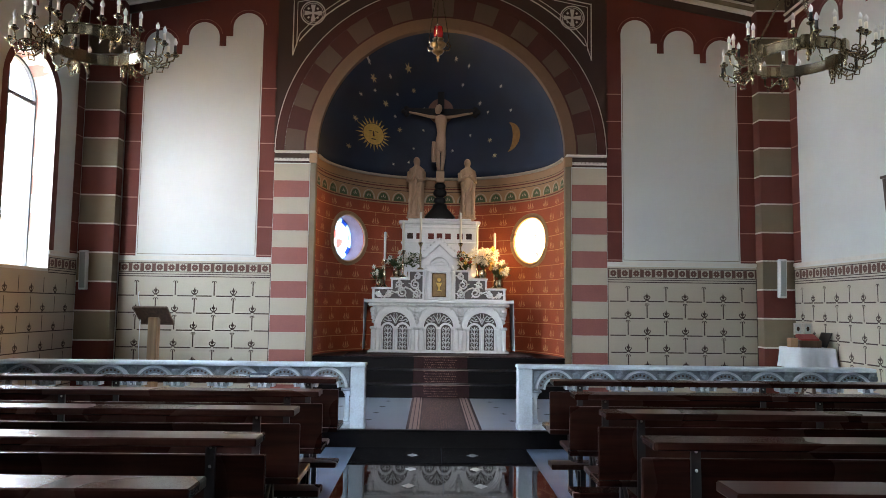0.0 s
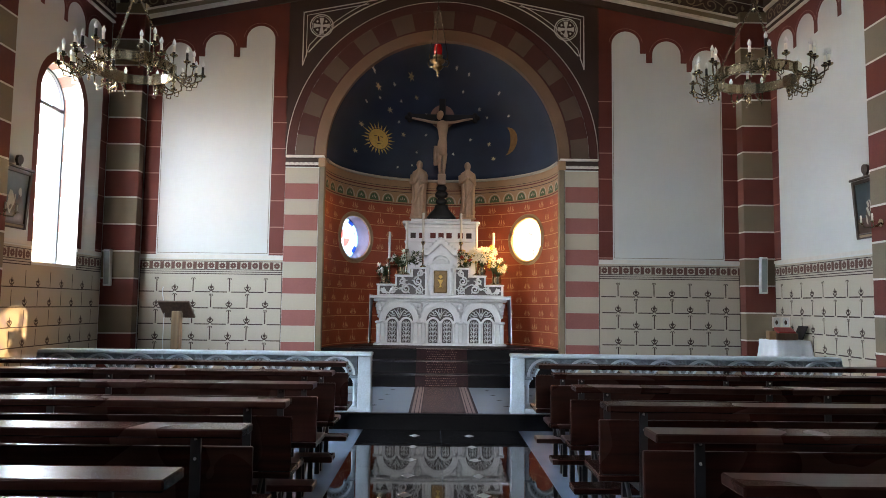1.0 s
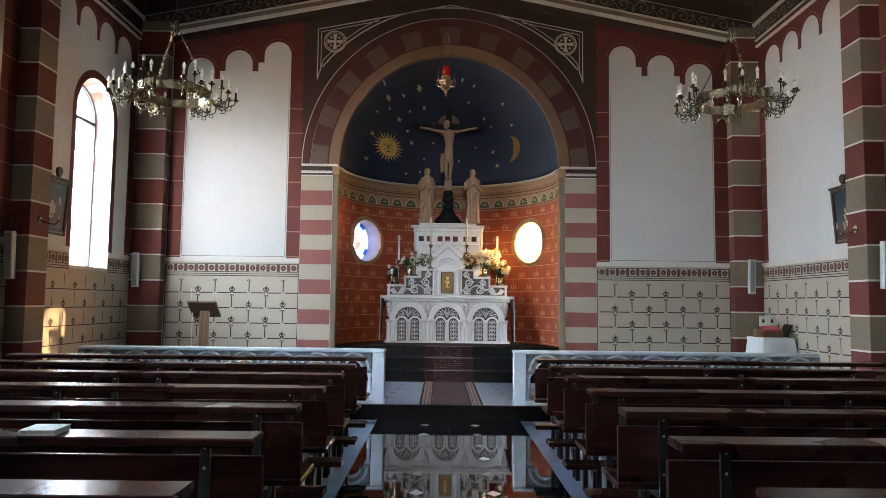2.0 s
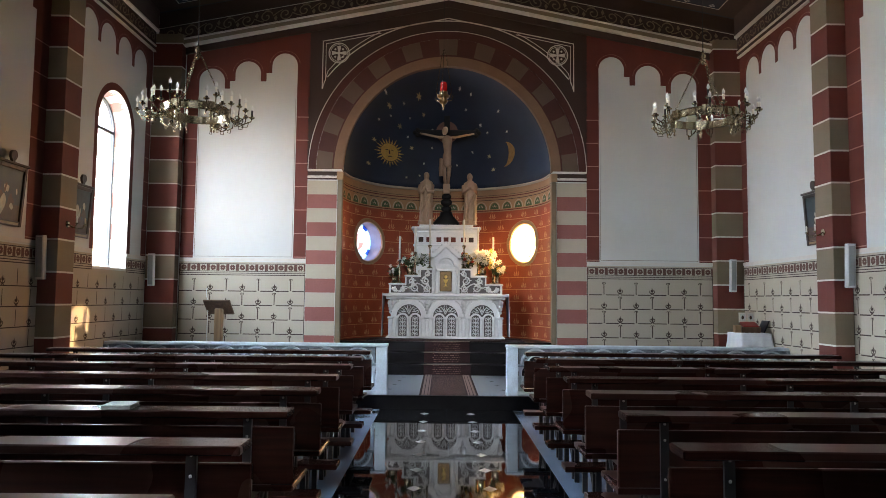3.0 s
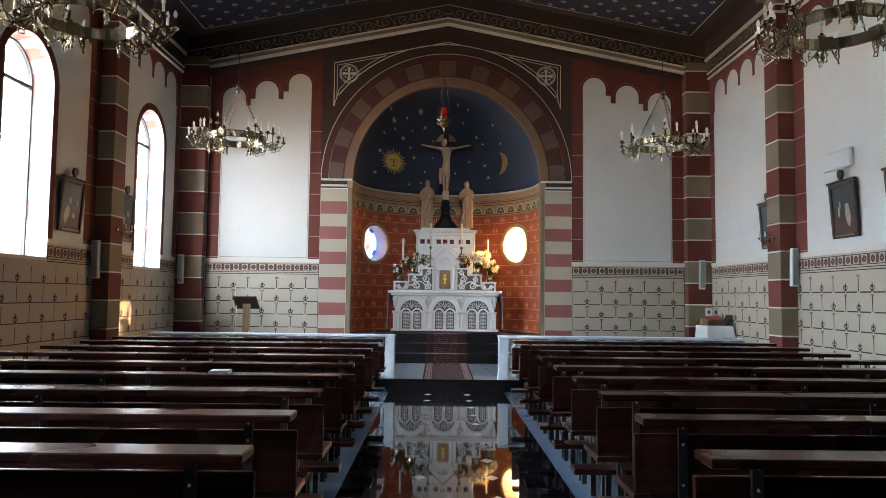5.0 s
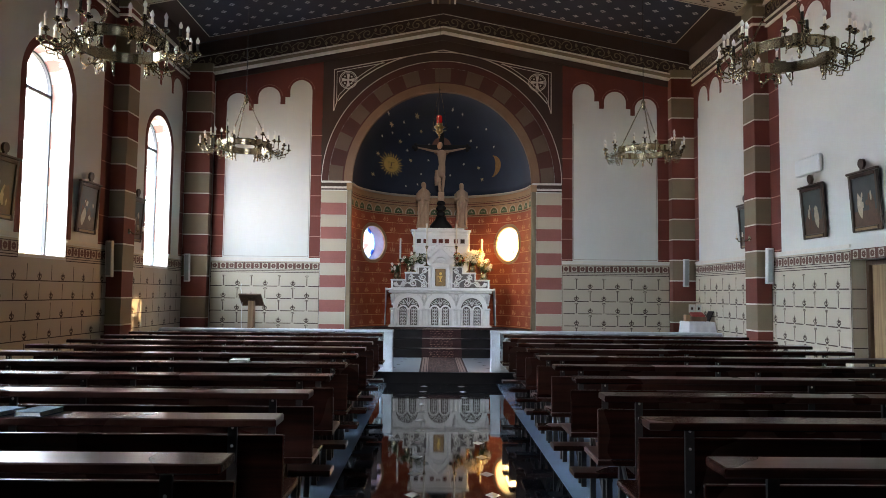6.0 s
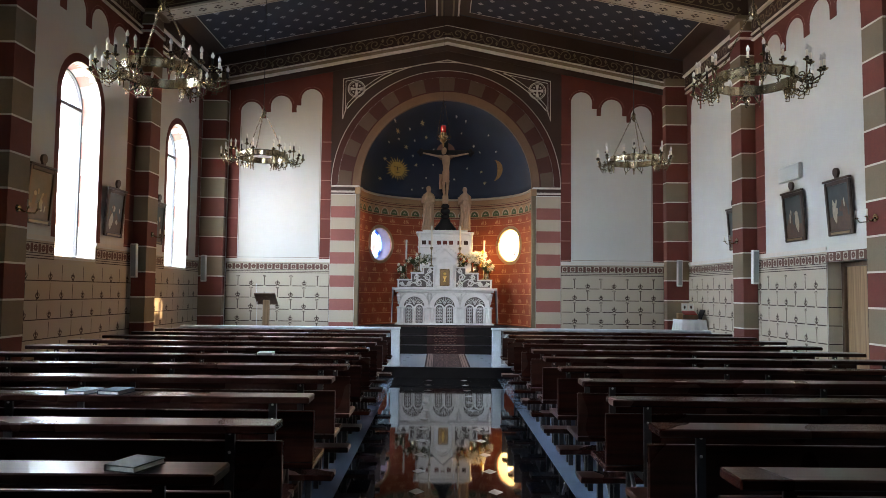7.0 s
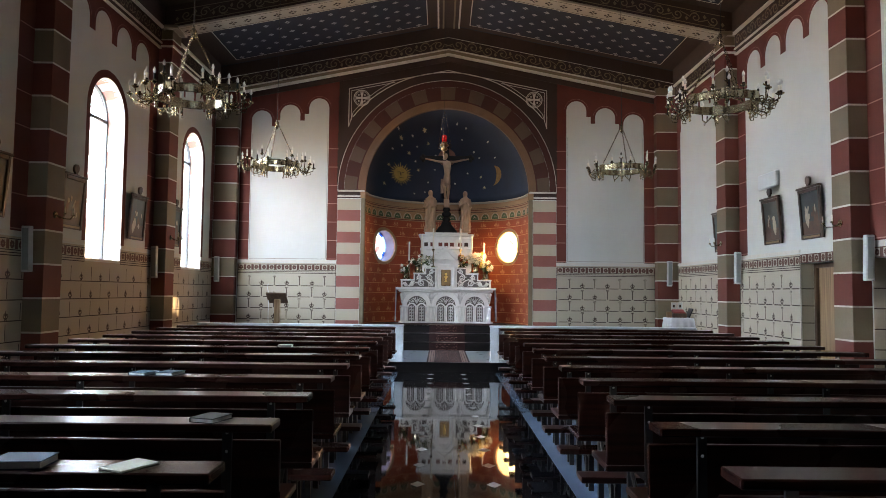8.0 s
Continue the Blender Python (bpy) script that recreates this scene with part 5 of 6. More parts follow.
# ---- candles and flowers on the altar ----
def candle(x, y, z, stick, length, name="altar_candle"):
    c = empty(name, (x, y, z), "tall white candle in a turned brass candlestick on the altar", "candle", "altar candles")
    bm = bmesh.new()
    h = stick
    lathe(bm, ((0.06, 0), (0.062, 0.012), (0.045, 0.03), (0.014, 0.05), (0.02, h * 0.4), (0.028, h * 0.5), (0.014, h * 0.58), (0.012, h * 0.85), (0.04, h * 0.95), (0.04, h)), (0, 0, 0), 12)
    part("candlestick", bm, BRASS, c)
    bm = bmesh.new()
    lathe(bm, ((0.021, 0), (0.021, length), (0.008, length + 0.008), (0.002, length + 0.012)), (0, 0, h), 10)
    part("wax", bm, WAX, c)
    return c


AL = 12.93
candle(AX - 0.95, AL + 0.32, 1.867, 0.48, 0.48)
candle(AX - 0.63, AL + 0.33, 2.037, 0.48, 0.50)
candle(AX - 0.33, AL + 0.33, 2.177, 0.48, 0.53)
candle(AX + 0.37, AL + 0.33, 2.177, 0.48, 0.53)
candle(AX + 0.66, AL + 0.33, 2.037, 0.48, 0.50)
candle(AX + 0.97, AL + 0.32, 1.867, 0.48, 0.48)
candle(AX - 1.08, AL + 0.30, 1.867, 0.20, 0.10)
candle(AX + 1.08, AL + 0.30, 1.867, 0.20, 0.10)


def bouquet(x, y, z, spread, height, blooms, seed, label, lean=0.02):
    rnd = random.Random(seed)
    b = empty("flower_arrangement", (x, y, z), label, "flowers", "altar flowers")
    bm = bmesh.new()
    lathe(bm, ((0.05, 0), (0.06, 0.02), (0.075, 0.08), (0.06, 0.13), (0.07, 0.15)), (0, 0, 0), 12)
    part("vase", bm, BRASS, b)
    stems, leaves = bmesh.new(), bmesh.new()
    heads = []
    for i in range(34):
        a, r, h = rnd.uniform(0, math.tau), spread * math.sqrt(rnd.random()), height * rnd.uniform(0.35, 1.0)
        tip = Vector((r * math.cos(a), 0.45 * r * math.sin(a) - lean, 0.12 + h))
        mid = Vector((tip.x * 0.35, tip.y * 0.35, 0.12 + h * 0.6))
        tube(stems, [(0, 0, 0.12), mid, tip], 0.004, 4)
        heads.append(tip)
        for k in range(5):
            c = mid.lerp(tip, rnd.random())
            d = Vector((rnd.uniform(-1, 1), rnd.uniform(-1, 0.6), rnd.uniform(-0.5, 0.8))).normalized()
            n = d.orthogonal().normalized()
            L, wd = rnd.uniform(0.05, 0.10), rnd.uniform(0.010, 0.02)
            vs = [leaves.verts.new(c + p) for p in (Vector((0, 0, 0)), d * L * 0.5 + n * wd, d * L, d * L * 0.5 - n * wd)]
            leaves.faces.new(vs)
    part("stems", stems, LEAF, b)
    part("foliage", leaves, LEAF, b, fix=False)["kind"] = "stuff"
    rnd.shuffle(heads)
    k = 0
    for mat, count, size in blooms:
        for i in range(count):
            c = heads[k % len(heads)] + Vector((rnd.uniform(-0.02, 0.02), rnd.uniform(-0.03, 0.01), rnd.uniform(-0.02, 0.02)))
            k += 1
            bm = bmesh.new()
            axis = Vector((rnd.uniform(-0.7, 0.7), -1, rnd.uniform(-0.3, 0.7))).normalized()
            u = axis.orthogonal().normalized()
            v = axis.cross(u)
            for p in range(6):
                t = math.tau * p / 6
                d = (math.cos(t) * u + math.sin(t) * v)
                e = (-math.sin(t) * u + math.cos(t) * v)
                pts = [c, c + d * size * 0.55 + e * size * 0.24 + axis * size * 0.3, c + d * size + axis * size * 0.22, c + d * size * 0.55 - e * size * 0.24 + axis * size * 0.3]
                bm.faces.new([bm.verts.new(q) for q in pts])
            part("bloom", bm, mat, b, fix=False)
    return b


bouquet(AX - 0.50, AL + 0.45, 2.177 - 0.14, 0.22, 0.34, ((PETALWHITE, 12, 0.055),), 3, "dark foliage with white lilies in a brass vase")
bouquet(AX - 0.74, AL + 0.42, 2.037, 0.18, 0.26, ((PETALWHITE, 12, 0.055),), 5, "white lilies and dark leaves in a brass vase")
bouquet(AX - 1.05, AL + 0.45, 1.867, 0.17, 0.24, ((PETALWHITE, 4, 0.05), (PETALRED, 3, 0.035)), 7, "small dark bouquet with a few white flowers")
bouquet(AX + 0.46, AL + 0.34, 2.037, 0.17, 0.34, ((PETALRED, 6, 0.05), (PETALYELLOW, 6, 0.05), (PETALWHITE, 5, 0.06)), 11, "red and yellow flowers in a brass vase", 0.08)
bouquet(AX + 0.76, AL + 0.27, 2.037, 0.25, 0.42, ((PETALWHITE, 30, 0.075), (PETALYELLOW, 8, 0.06)), 13, "large white lilies with yellow flowers in a vase", 0.13)
bouquet(AX + 1.05, AL + 0.28, 1.867, 0.19, 0.36, ((PETALWHITE, 10, 0.06), (PETALYELLOW, 7, 0.05), (PETALRED, 2, 0.04)), 17, "white and yellow flowers with dark leaves", 0.10)

# ---- carpets ----
carpet = empty("carpet_runner", (AX + 0.03, 0, 0), "wine-red patterned runner with beige borders up the altar steps", "carpet")
prof = [(8.84, 0.199), (11.52, 0.199), (11.525, 0.384), (11.82, 0.384), (11.825, 0.574), (12.12, 0.574), (12.125, 0.759), (12.6, 0.759)]


def strip(name, mat, x0, x1, lift, upto=99):
    bm = bmesh.new()
    rows_ = [(bm.verts.new((x0, y - lift, z + lift)), bm.verts.new((x1, y - lift, z + lift))) for y, z in prof[:upto]]
    for (a, b), (c, d) in zip(rows_, rows_[1:]):
        bm.faces.new((a, b, d, c))
    o = part(name, bm, mat, carpet)
    return o


strip("field", CARPETRED, -0.42, 0.42, 0.0)
# floor field lighter and bordered, imitating more light there than on the steps
strip("floor_field", material("lit_floor_pile", (0.032, 0.008, 0.009), 0.95, var=0.5, scale=60, fine=160, bump=0.4), -0.27, 0.27, 0.002, 2)
for s in (-1, 1):
    for b0, b1 in ((0.272, 0.292), (0.302, 0.345), (0.355, 0.388)):
        strip("border", CARPETBEIGE, *sorted((s * b0, s * b1)), 0.003, 2)
rnd = random.Random(4)
orn = bmesh.new()
for (ya, za), (yb, zb) in zip(prof, prof[1:]):
    L = math.hypot(yb - ya, zb - za)
    n = max(1, int(L / 0.034))
    for i in range(n):
        f = (i + 0.5) / n
        for k in range(18):
            x = -0.25 + 0.0295 * k + (0.015 if i % 2 else 0)
            if abs(x) > 0.25:
                continue
            dy, dz = (yb - ya) / L, (zb - za) / L
            c = Vector((x, ya + (yb - ya) * f - 0.004, za + (zb - za) * f + 0.004))
            a = rnd.uniform(0, 1.5)
            r = rnd.uniform(0.006, 0.018)
            vs = []
            for q in range(4):
                t = a + math.pi / 2 * q
                rr = r * (1 if q % 2 else 0.42)
                vs.append(orn.verts.new(c + Vector((rr * math.cos(t), rr * math.sin(t) * dy, rr * math.sin(t) * dz))))
            orn.faces.new(vs)
p = part("ornament", orn, material("carpet_rose_pattern", (0.24, 0.125, 0.10), 0.95, var=0.3, scale=40), carpet, fix=False)
p["kind"] = "stuff"
for z, y in ((0.384, 11.515), (0.574, 11.815), (0.759, 12.115)):
    part("stair_rod", boxed(-0.43, 0.43, y - 0.005, y + 0.004, z - 0.004, z + 0.006), material("pale_carpet_edge", (0.26, 0.20, 0.17), 0.8), carpet)
rug = mesh_object("altar_rug", boxed(AX - 1.5, AX + 1.5, 12.18, 12.92, 0.752, 0.766, bevel=0.004), CARPETRED)
tagged(rug, "dull wine-red rug on the altar platform", "rug")

# ---- communion rail ----
def altar_rail(s):
    r = empty("altar_rail", (0, 0, 0), "white marble communion rail with round arches on small columns", "rail", "communion rails")
    X = lambda a, b: sorted((AX + s * a, AX + s * b))
    part("top_slab", boxed(*X(0.84, 4.86), 8.86, 9.08, 0.862, 0.905, bevel=0.01), RAILMARBLE, r)
    part("base", boxed(*X(0.84, 4.86), 8.89, 9.05, 0.19, 0.255, bevel=0.008), RAILMARBLE, r)
    part("end_post", boxed(*X(0.85, 1.01), 8.88, 9.06, 0.19, 0.862, bevel=0.008), RAILMARBLE, r)
    n, x0, pitch = 8, 1.03, 0.4785
    for k in range(n):
        c = AX + s * (x0 + pitch * (k + 0.5))
        bm = bmesh.new()
        h, spring, top = pitch / 2 - 0.001, 0.635, 0.86
        curve = arc(c, spring, 0.195, 0, 180, 20)
        outl = [(c + h, spring), (c + h, top), (c - h, top), (c - h, spring)] + curve[::-1]
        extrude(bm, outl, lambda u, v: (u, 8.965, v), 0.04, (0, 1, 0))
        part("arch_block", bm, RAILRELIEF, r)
        bm = bmesh.new()
        ring_arch(bm, c, spring, 0.198, 0.222, 8.905, 9.02, 20)
        part("arch_ring", bm, RAILMARBLE, r)
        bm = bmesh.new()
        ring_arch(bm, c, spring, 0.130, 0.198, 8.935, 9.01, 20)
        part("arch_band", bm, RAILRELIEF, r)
        bm = bmesh.new()
        ring_arch(bm, c, spring, 0.112, 0.132, 8.915, 9.02, 20)
        part("inner_ring", bm, RAILMARBLE, r)
        for j in range(11):
            bm = bmesh.new()
            a = radians(15 + 15 * j)
            bmesh.ops.create_icosphere(bm, subdivisions=1, radius=0.014, matrix=Matrix.Translation((c + 0.166 * math.cos(a), 8.932, spring + 0.166 * math.sin(a))))
            part("bead", bm, NICHE, r)
    for k in range(n + 1):
        x = AX + s * (x0 + pitch * k + (0.02 if k == 0 else 0))
        bm = bmesh.new()
        colonnette(bm, x, 8.97, 0.255, 0.60, 0.026)
        part("column", bm, RAILMARBLE, r)
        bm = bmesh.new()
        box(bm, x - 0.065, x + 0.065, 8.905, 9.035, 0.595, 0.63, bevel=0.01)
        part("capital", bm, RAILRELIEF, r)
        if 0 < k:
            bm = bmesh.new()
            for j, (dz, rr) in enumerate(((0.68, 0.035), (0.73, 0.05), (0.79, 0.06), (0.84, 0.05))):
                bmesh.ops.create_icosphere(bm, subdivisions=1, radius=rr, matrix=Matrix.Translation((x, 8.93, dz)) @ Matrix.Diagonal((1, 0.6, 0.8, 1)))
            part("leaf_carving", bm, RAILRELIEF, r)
    return r


altar_rail(-1)
altar_rail(1)

# ---- windows ----
HAZE = bpy.data.materials.new("bright_hazy_sky")
HAZE.use_nodes = True
hz = HAZE.node_tree.nodes["Principled BSDF"]
hz.inputs["Base Color"].default_value = (0.5, 0.55, 0.6, 1)
hz.inputs["Emission Color"].default_value, hz.inputs["Emission Strength"].default_value = (1.0, 0.83, 0.58, 1), 1.25
backdrop = shell("backdrop", boxed(-W - 6.1, -W - 6.0, -14, 40, -1.0, 5.4), HAZE, "bright hazy sky low outside the nave windows", "sky")
GLASS = bpy.data.materials.new("window_glass")
GLASS.use_nodes = True
g = GLASS.node_tree.nodes["Principled BSDF"]
g.inputs["Transmission Weight"].default_value, g.inputs["Roughness"].default_value, g.inputs["IOR"].default_value = 1.0, 0.02, 1.02
g.inputs["Base Color"].default_value = (0.97, 0.98, 1.0, 1)
FRAME = material("grey_window_steel", (0.06, 0.065, 0.075), 0.5, var=0.1)
for i, wy in enumerate(WINDOWS):
    w = empty("window_%d" % (i + 1), (-W - 0.28, wy, 0), "tall round-arched clear window with thin grey steel bars", "window", "nave windows", "structure")
    bm = bmesh.new()
    o1 = arch_outline(0.52, 2.02, 4.40)
    o2 = arch_outline(0.495, 2.045, 4.40)
    n = len(o1)
    a = [bm.verts.new((0.02, *p)) for p in o1]
    b = [bm.verts.new((0.02, *p)) for p in o2]
    c = [bm.verts.new((-0.03, *p)) for p in o2]
    for k in range(n):
        j = (k + 1) % n
        bm.faces.new((a[k], a[j], b[j], b[k]))
        bm.faces.new((b[k], b[j], c[j], c[k]))
    part("window_frame", bm, FRAME, w)
    part("mullion", boxed(-0.02, 0.02, -0.175, -0.13, 2.04, 4.86), FRAME, w)
    part("transom", boxed(-0.02, 0.02, -0.5, 0.5, 4.355, 4.405), FRAME, w)
    bm = bmesh.new()
    extrude(bm, arch_outline(0.50, 2.04, 4.40), lambda u, v: (-0.012, u, v), 0.004, (1, 0, 0))
    pane = part("pane", bm, GLASS, w)
    pane.visible_shadow = False
    s = bmesh.new()
    vs = [s.verts.new(p) for p in ((0.285, -0.60, 2.018), (0.0, -0.52, 2.035), (0.0, 0.52, 2.035), (0.285, 0.60, 2.018))]
    ws = [s.verts.new((v.co.x, v.co.y, 1.99)) for v in vs]
    s.faces.new(vs)
    s.faces.new(ws[::-1])
    for k in range(4):
        s.faces.new((vs[k], ws[k], ws[(k + 1) % 4], vs[(k + 1) % 4]))
    part("window_sill", s, LINE, w, "pale window sill")

# round stained-glass windows of the apse
def tinted(name, colour, haze=0.35):
    m = bpy.data.materials.new(name)
    m.use_nodes = True
    n, l = m.node_tree.nodes, m.node_tree.links
    out = n["Material Output"]
    n.remove(n["Principled BSDF"])
    tr, tl, mx = n.new("ShaderNodeBsdfTransparent"), n.new("ShaderNodeBsdfTranslucent"), n.new("ShaderNodeMixShader")
    tr.inputs[0].default_value = tl.inputs[0].default_value = (*colour, 1)
    mx.inputs[0].default_value = haze
    l.new(tr.outputs[0], mx.inputs[1])
    l.new(tl.outputs[0], mx.inputs[2])
    l.new(mx.outputs[0], out.inputs[0])
    return m


CLEARS = tinted("clear_leaded_glass", (0.92, 0.95, 0.97))
PALEBLUE = tinted("pale_blue_glass", (0.45, 0.66, 0.92))
DEEPBLUE = tinted("deep_blue_glass", (0.06, 0.14, 0.42))
ROSEGLASS = tinted("rose_glass", (0.80, 0.30, 0.28))
VIOLET = tinted("pale_violet_glass", (0.50, 0.44, 0.50), 0.12)
AMBER = tinted("warm_clear_glass", (1.0, 0.90, 0.72), 0.35)
for i, a in enumerate(OCULI):
    left_one = i == 1
    o = empty("window_%d" % (i + 5), Matrix.Translation((AX + 2.26 * math.cos(a), AY + 2.26 * math.sin(a), 2.73)) @ Matrix.Rotation(a, 4, "Z") @ Matrix.Rotation(radians(90), 4, "Y"),
              "round leaded stained-glass window in the apse wall", "window", "round windows", "structure")
    def disc(r0, r1, a0, a1, n, h=0.004):
        bm = bmesh.new()
        outl = arc(0, 0, r1, a0, a1, n) + (arc(0, 0, r0, a1, a0, n) if r0 > 0 else [])
        if r0 == 0 and a1 - a0 < 359:
            outl.append((0, 0))
        extrude(bm, outl, lambda u, v: (u, v, 0), h, (0, 0, 1))
        return bm
    for k in range(16):
        p = part("glass_piece", disc(0.325, 0.395, 22.5 * k, 22.5 * k + 22, 4), (DEEPBLUE if k % 4 == 1 else PALEBLUE) if left_one else AMBER, o)
        p = part("glass_piece", disc(0.16, 0.32, 22.5 * k, 22.5 * k + 22, 4), (PALEBLUE if k % 4 == 3 else CLEARS) if left_one else (VIOLET if k % 4 == 1 else AMBER), o)
    for k in range(4):
        part("glass_piece", disc(0.0, 0.155, 90 * k, 90 * k + 89, 8), (ROSEGLASS if k % 2 else CLEARS) if left_one else AMBER, o)
    bm = bmesh.new()
    for r in (0.157, 0.322, 0.397):
        tube(bm, [(r * math.cos(math.tau * k / 40), r * math.sin(math.tau * k / 40), 0.002) for k in range(41)], 0.006, 5)
    part("lead_came", bm, STEEL, o)
    bm = bmesh.new()
    rings = [[bm.verts.new((0.397 * math.cos(math.tau * k / 40), 0.397 * math.sin(math.tau * k / 40), z)) for k in range(40)] for z in (-0.285, 0.0, 0.16)]
    for p_, q_ in zip(rings, rings[1:]):
        for k in range(40):
            bm.faces.new((p_[k], p_[(k + 1) % 40], q_[(k + 1) % 40], q_[k])).smooth = True
    # trim the sleeve to the curved wall face
    inv = o.matrix_world.inverted()
    for v in rings[0]:
        w_ = o.matrix_world @ v.co
        ax_ = (o.matrix_world.to_3x3() @ Vector((0, 0, 1))).normalized()
        for _ in range(60):
            if math.hypot(w_.x - AX, w_.y - AY) >= AR + 0.001:
                break
            w_ = w_ + ax_ * 0.005
        v.co = inv @ w_
    # left sleeve coloured as in shade, right one white as if sunlit
    part("plaster_sleeve", bm, REVEAL if left_one else PLASTER, o, "plastered window reveal")
    # moulded ring on the curved wall
    bm = bmesh.new()
    for rr, wd, depth in ((0.425, 0.028, 0.03), (0.468, 0.02, 0.014)):
        pts = []
        for k in range(49):
            t = math.tau * k / 48
            uu, zz = rr * math.cos(t), rr * math.sin(t)
            aa = a + math.asin(uu / AR)
            pts.append((AX + (AR - depth * 0.3) * math.cos(aa), AY + (AR - depth * 0.3) * math.sin(aa), 2.73 + zz))
        tube(bm, pts, wd, 6)
    part("window_ring", bm, OCHRE, apse_wall, "moulded ochre ring round the window")
glow = window_light(AX + 2.75 * math.cos(OCULI[0]), AY + 2.75 * math.sin(OCULI[0]), 2.85, 0.9, 0.9, (AX + 0.5, 12.95, 2.4), 42, (1.0, 0.66, 0.32))
glow.data.spread = radians(84)
window_light(AX + 2.75 * math.cos(OCULI[1]), AY + 2.75 * math.sin(OCULI[1]), 2.80, 0.9, 0.9, (AX, AY, 2.6), 2.2, (0.92, 0.94, 1.0))

# made-up round window behind the viewer, its fill lamp aimed at the altar
added_rose = empty("window_7", (0, BACK - 0.2, 5.2), "unseen round rear window added for a fill lamp", "window", kind="structure")
bm = bmesh.new()
tube(bm, [(1.25 * math.cos(math.tau * k / 48), 0, 1.25 * math.sin(math.tau * k / 48)) for k in range(49)], 0.05, 8)
part("window_frame", bm, FRAME, added_rose)
for k in range(4):
    bm = bmesh.new()
    t = math.pi * k / 4
    tube(bm, [(-1.25 * math.cos(t), 0, -1.25 * math.sin(t)), (1.25 * math.cos(t), 0, 1.25 * math.sin(t))], 0.025, 6)
    part("glazing_bar", bm, FRAME, added_rose)
cutter = bmesh.new()
bmesh.ops.create_cone(cutter, cap_ends=True, segments=48, radius1=1.25, radius2=1.25, depth=2, matrix=Matrix.Translation((0, BACK - 0.2, 5.2)) @ Matrix.Rotation(radians(90), 4, "X"))
carve(wall_back, [cutter])
altar_fill_lamp = window_light(0, BACK - 0.25, 5.2, 2.4, 2.4, (0, 12.9, 1.7), 6.0, (0.84, 0.92, 1.0))
altar_fill_lamp.data.shape, altar_fill_lamp.data.spread = "DISK", radians(23)

# ---- doors ----
for i, dy in enumerate(DOORS):
    d = empty("door_%d" % (i + 1), (W + 0.20, dy, 0), "plain light oak door in a brown frame, closed", "door", "side doors", "structure")
    part("door_leaf", boxed(0.05, 0.09, -0.43, 0.43, 0.0, 2.02), OAK, d)
    part("plinth_board", boxed(0.088, 0.24, -0.478, 0.478, 0.0, 2.058), OAKDARK, d)
    for s in (-1, 1):
        part("frame_post", boxed(0.0, 0.10, *sorted((s * 0.41, s * 0.477)), 0.0, 2.055, bevel=0.004), OAKDARK, d)
    part("frame_head", boxed(0.0, 0.10, -0.41, 0.41, 1.99, 2.055, bevel=0.004), OAKDARK, d)
    bm = bmesh.new()
    box(bm, 0.042, 0.05, -0.375 if i == 0 else 0.33, -0.33 if i == 0 else 0.375, 0.97, 1.21, bevel=0.002)
    part("lock_plate", bm, WHITEMETAL, d)
    bm = bmesh.new()
    yh = -0.352 if i == 0 else 0.352
    tube(bm, [(0.045, yh, 1.10), (0.0, yh, 1.10), (-0.005, yh * 0.93, 1.10), (-0.005, yh * 0.66, 1.10)], 0.010, 8)
    part("door_handle", bm, WHITEMETAL, d, "pale metal lever handle")
    for s in (-1, 1):
        bm = bmesh.new()
        rect(bm, W + 0.001, W + 0.20, 0, 2.058, lambda u, v: (u - W - 0.20, s * 0.4785, v))
        part("reveal_paint", bm, BEIGE, d)
        bm = bmesh.new()
        for z in ROWS_Z:
            if z > 0.1:
                rect(bm, W + 0.002, W + 0.20, z - 0.2745, z - 0.2605, lambda u, v: (u - W - 0.20, s * 0.476, v))
        part("stencil_lines", bm, BROWN, d, fix=False)

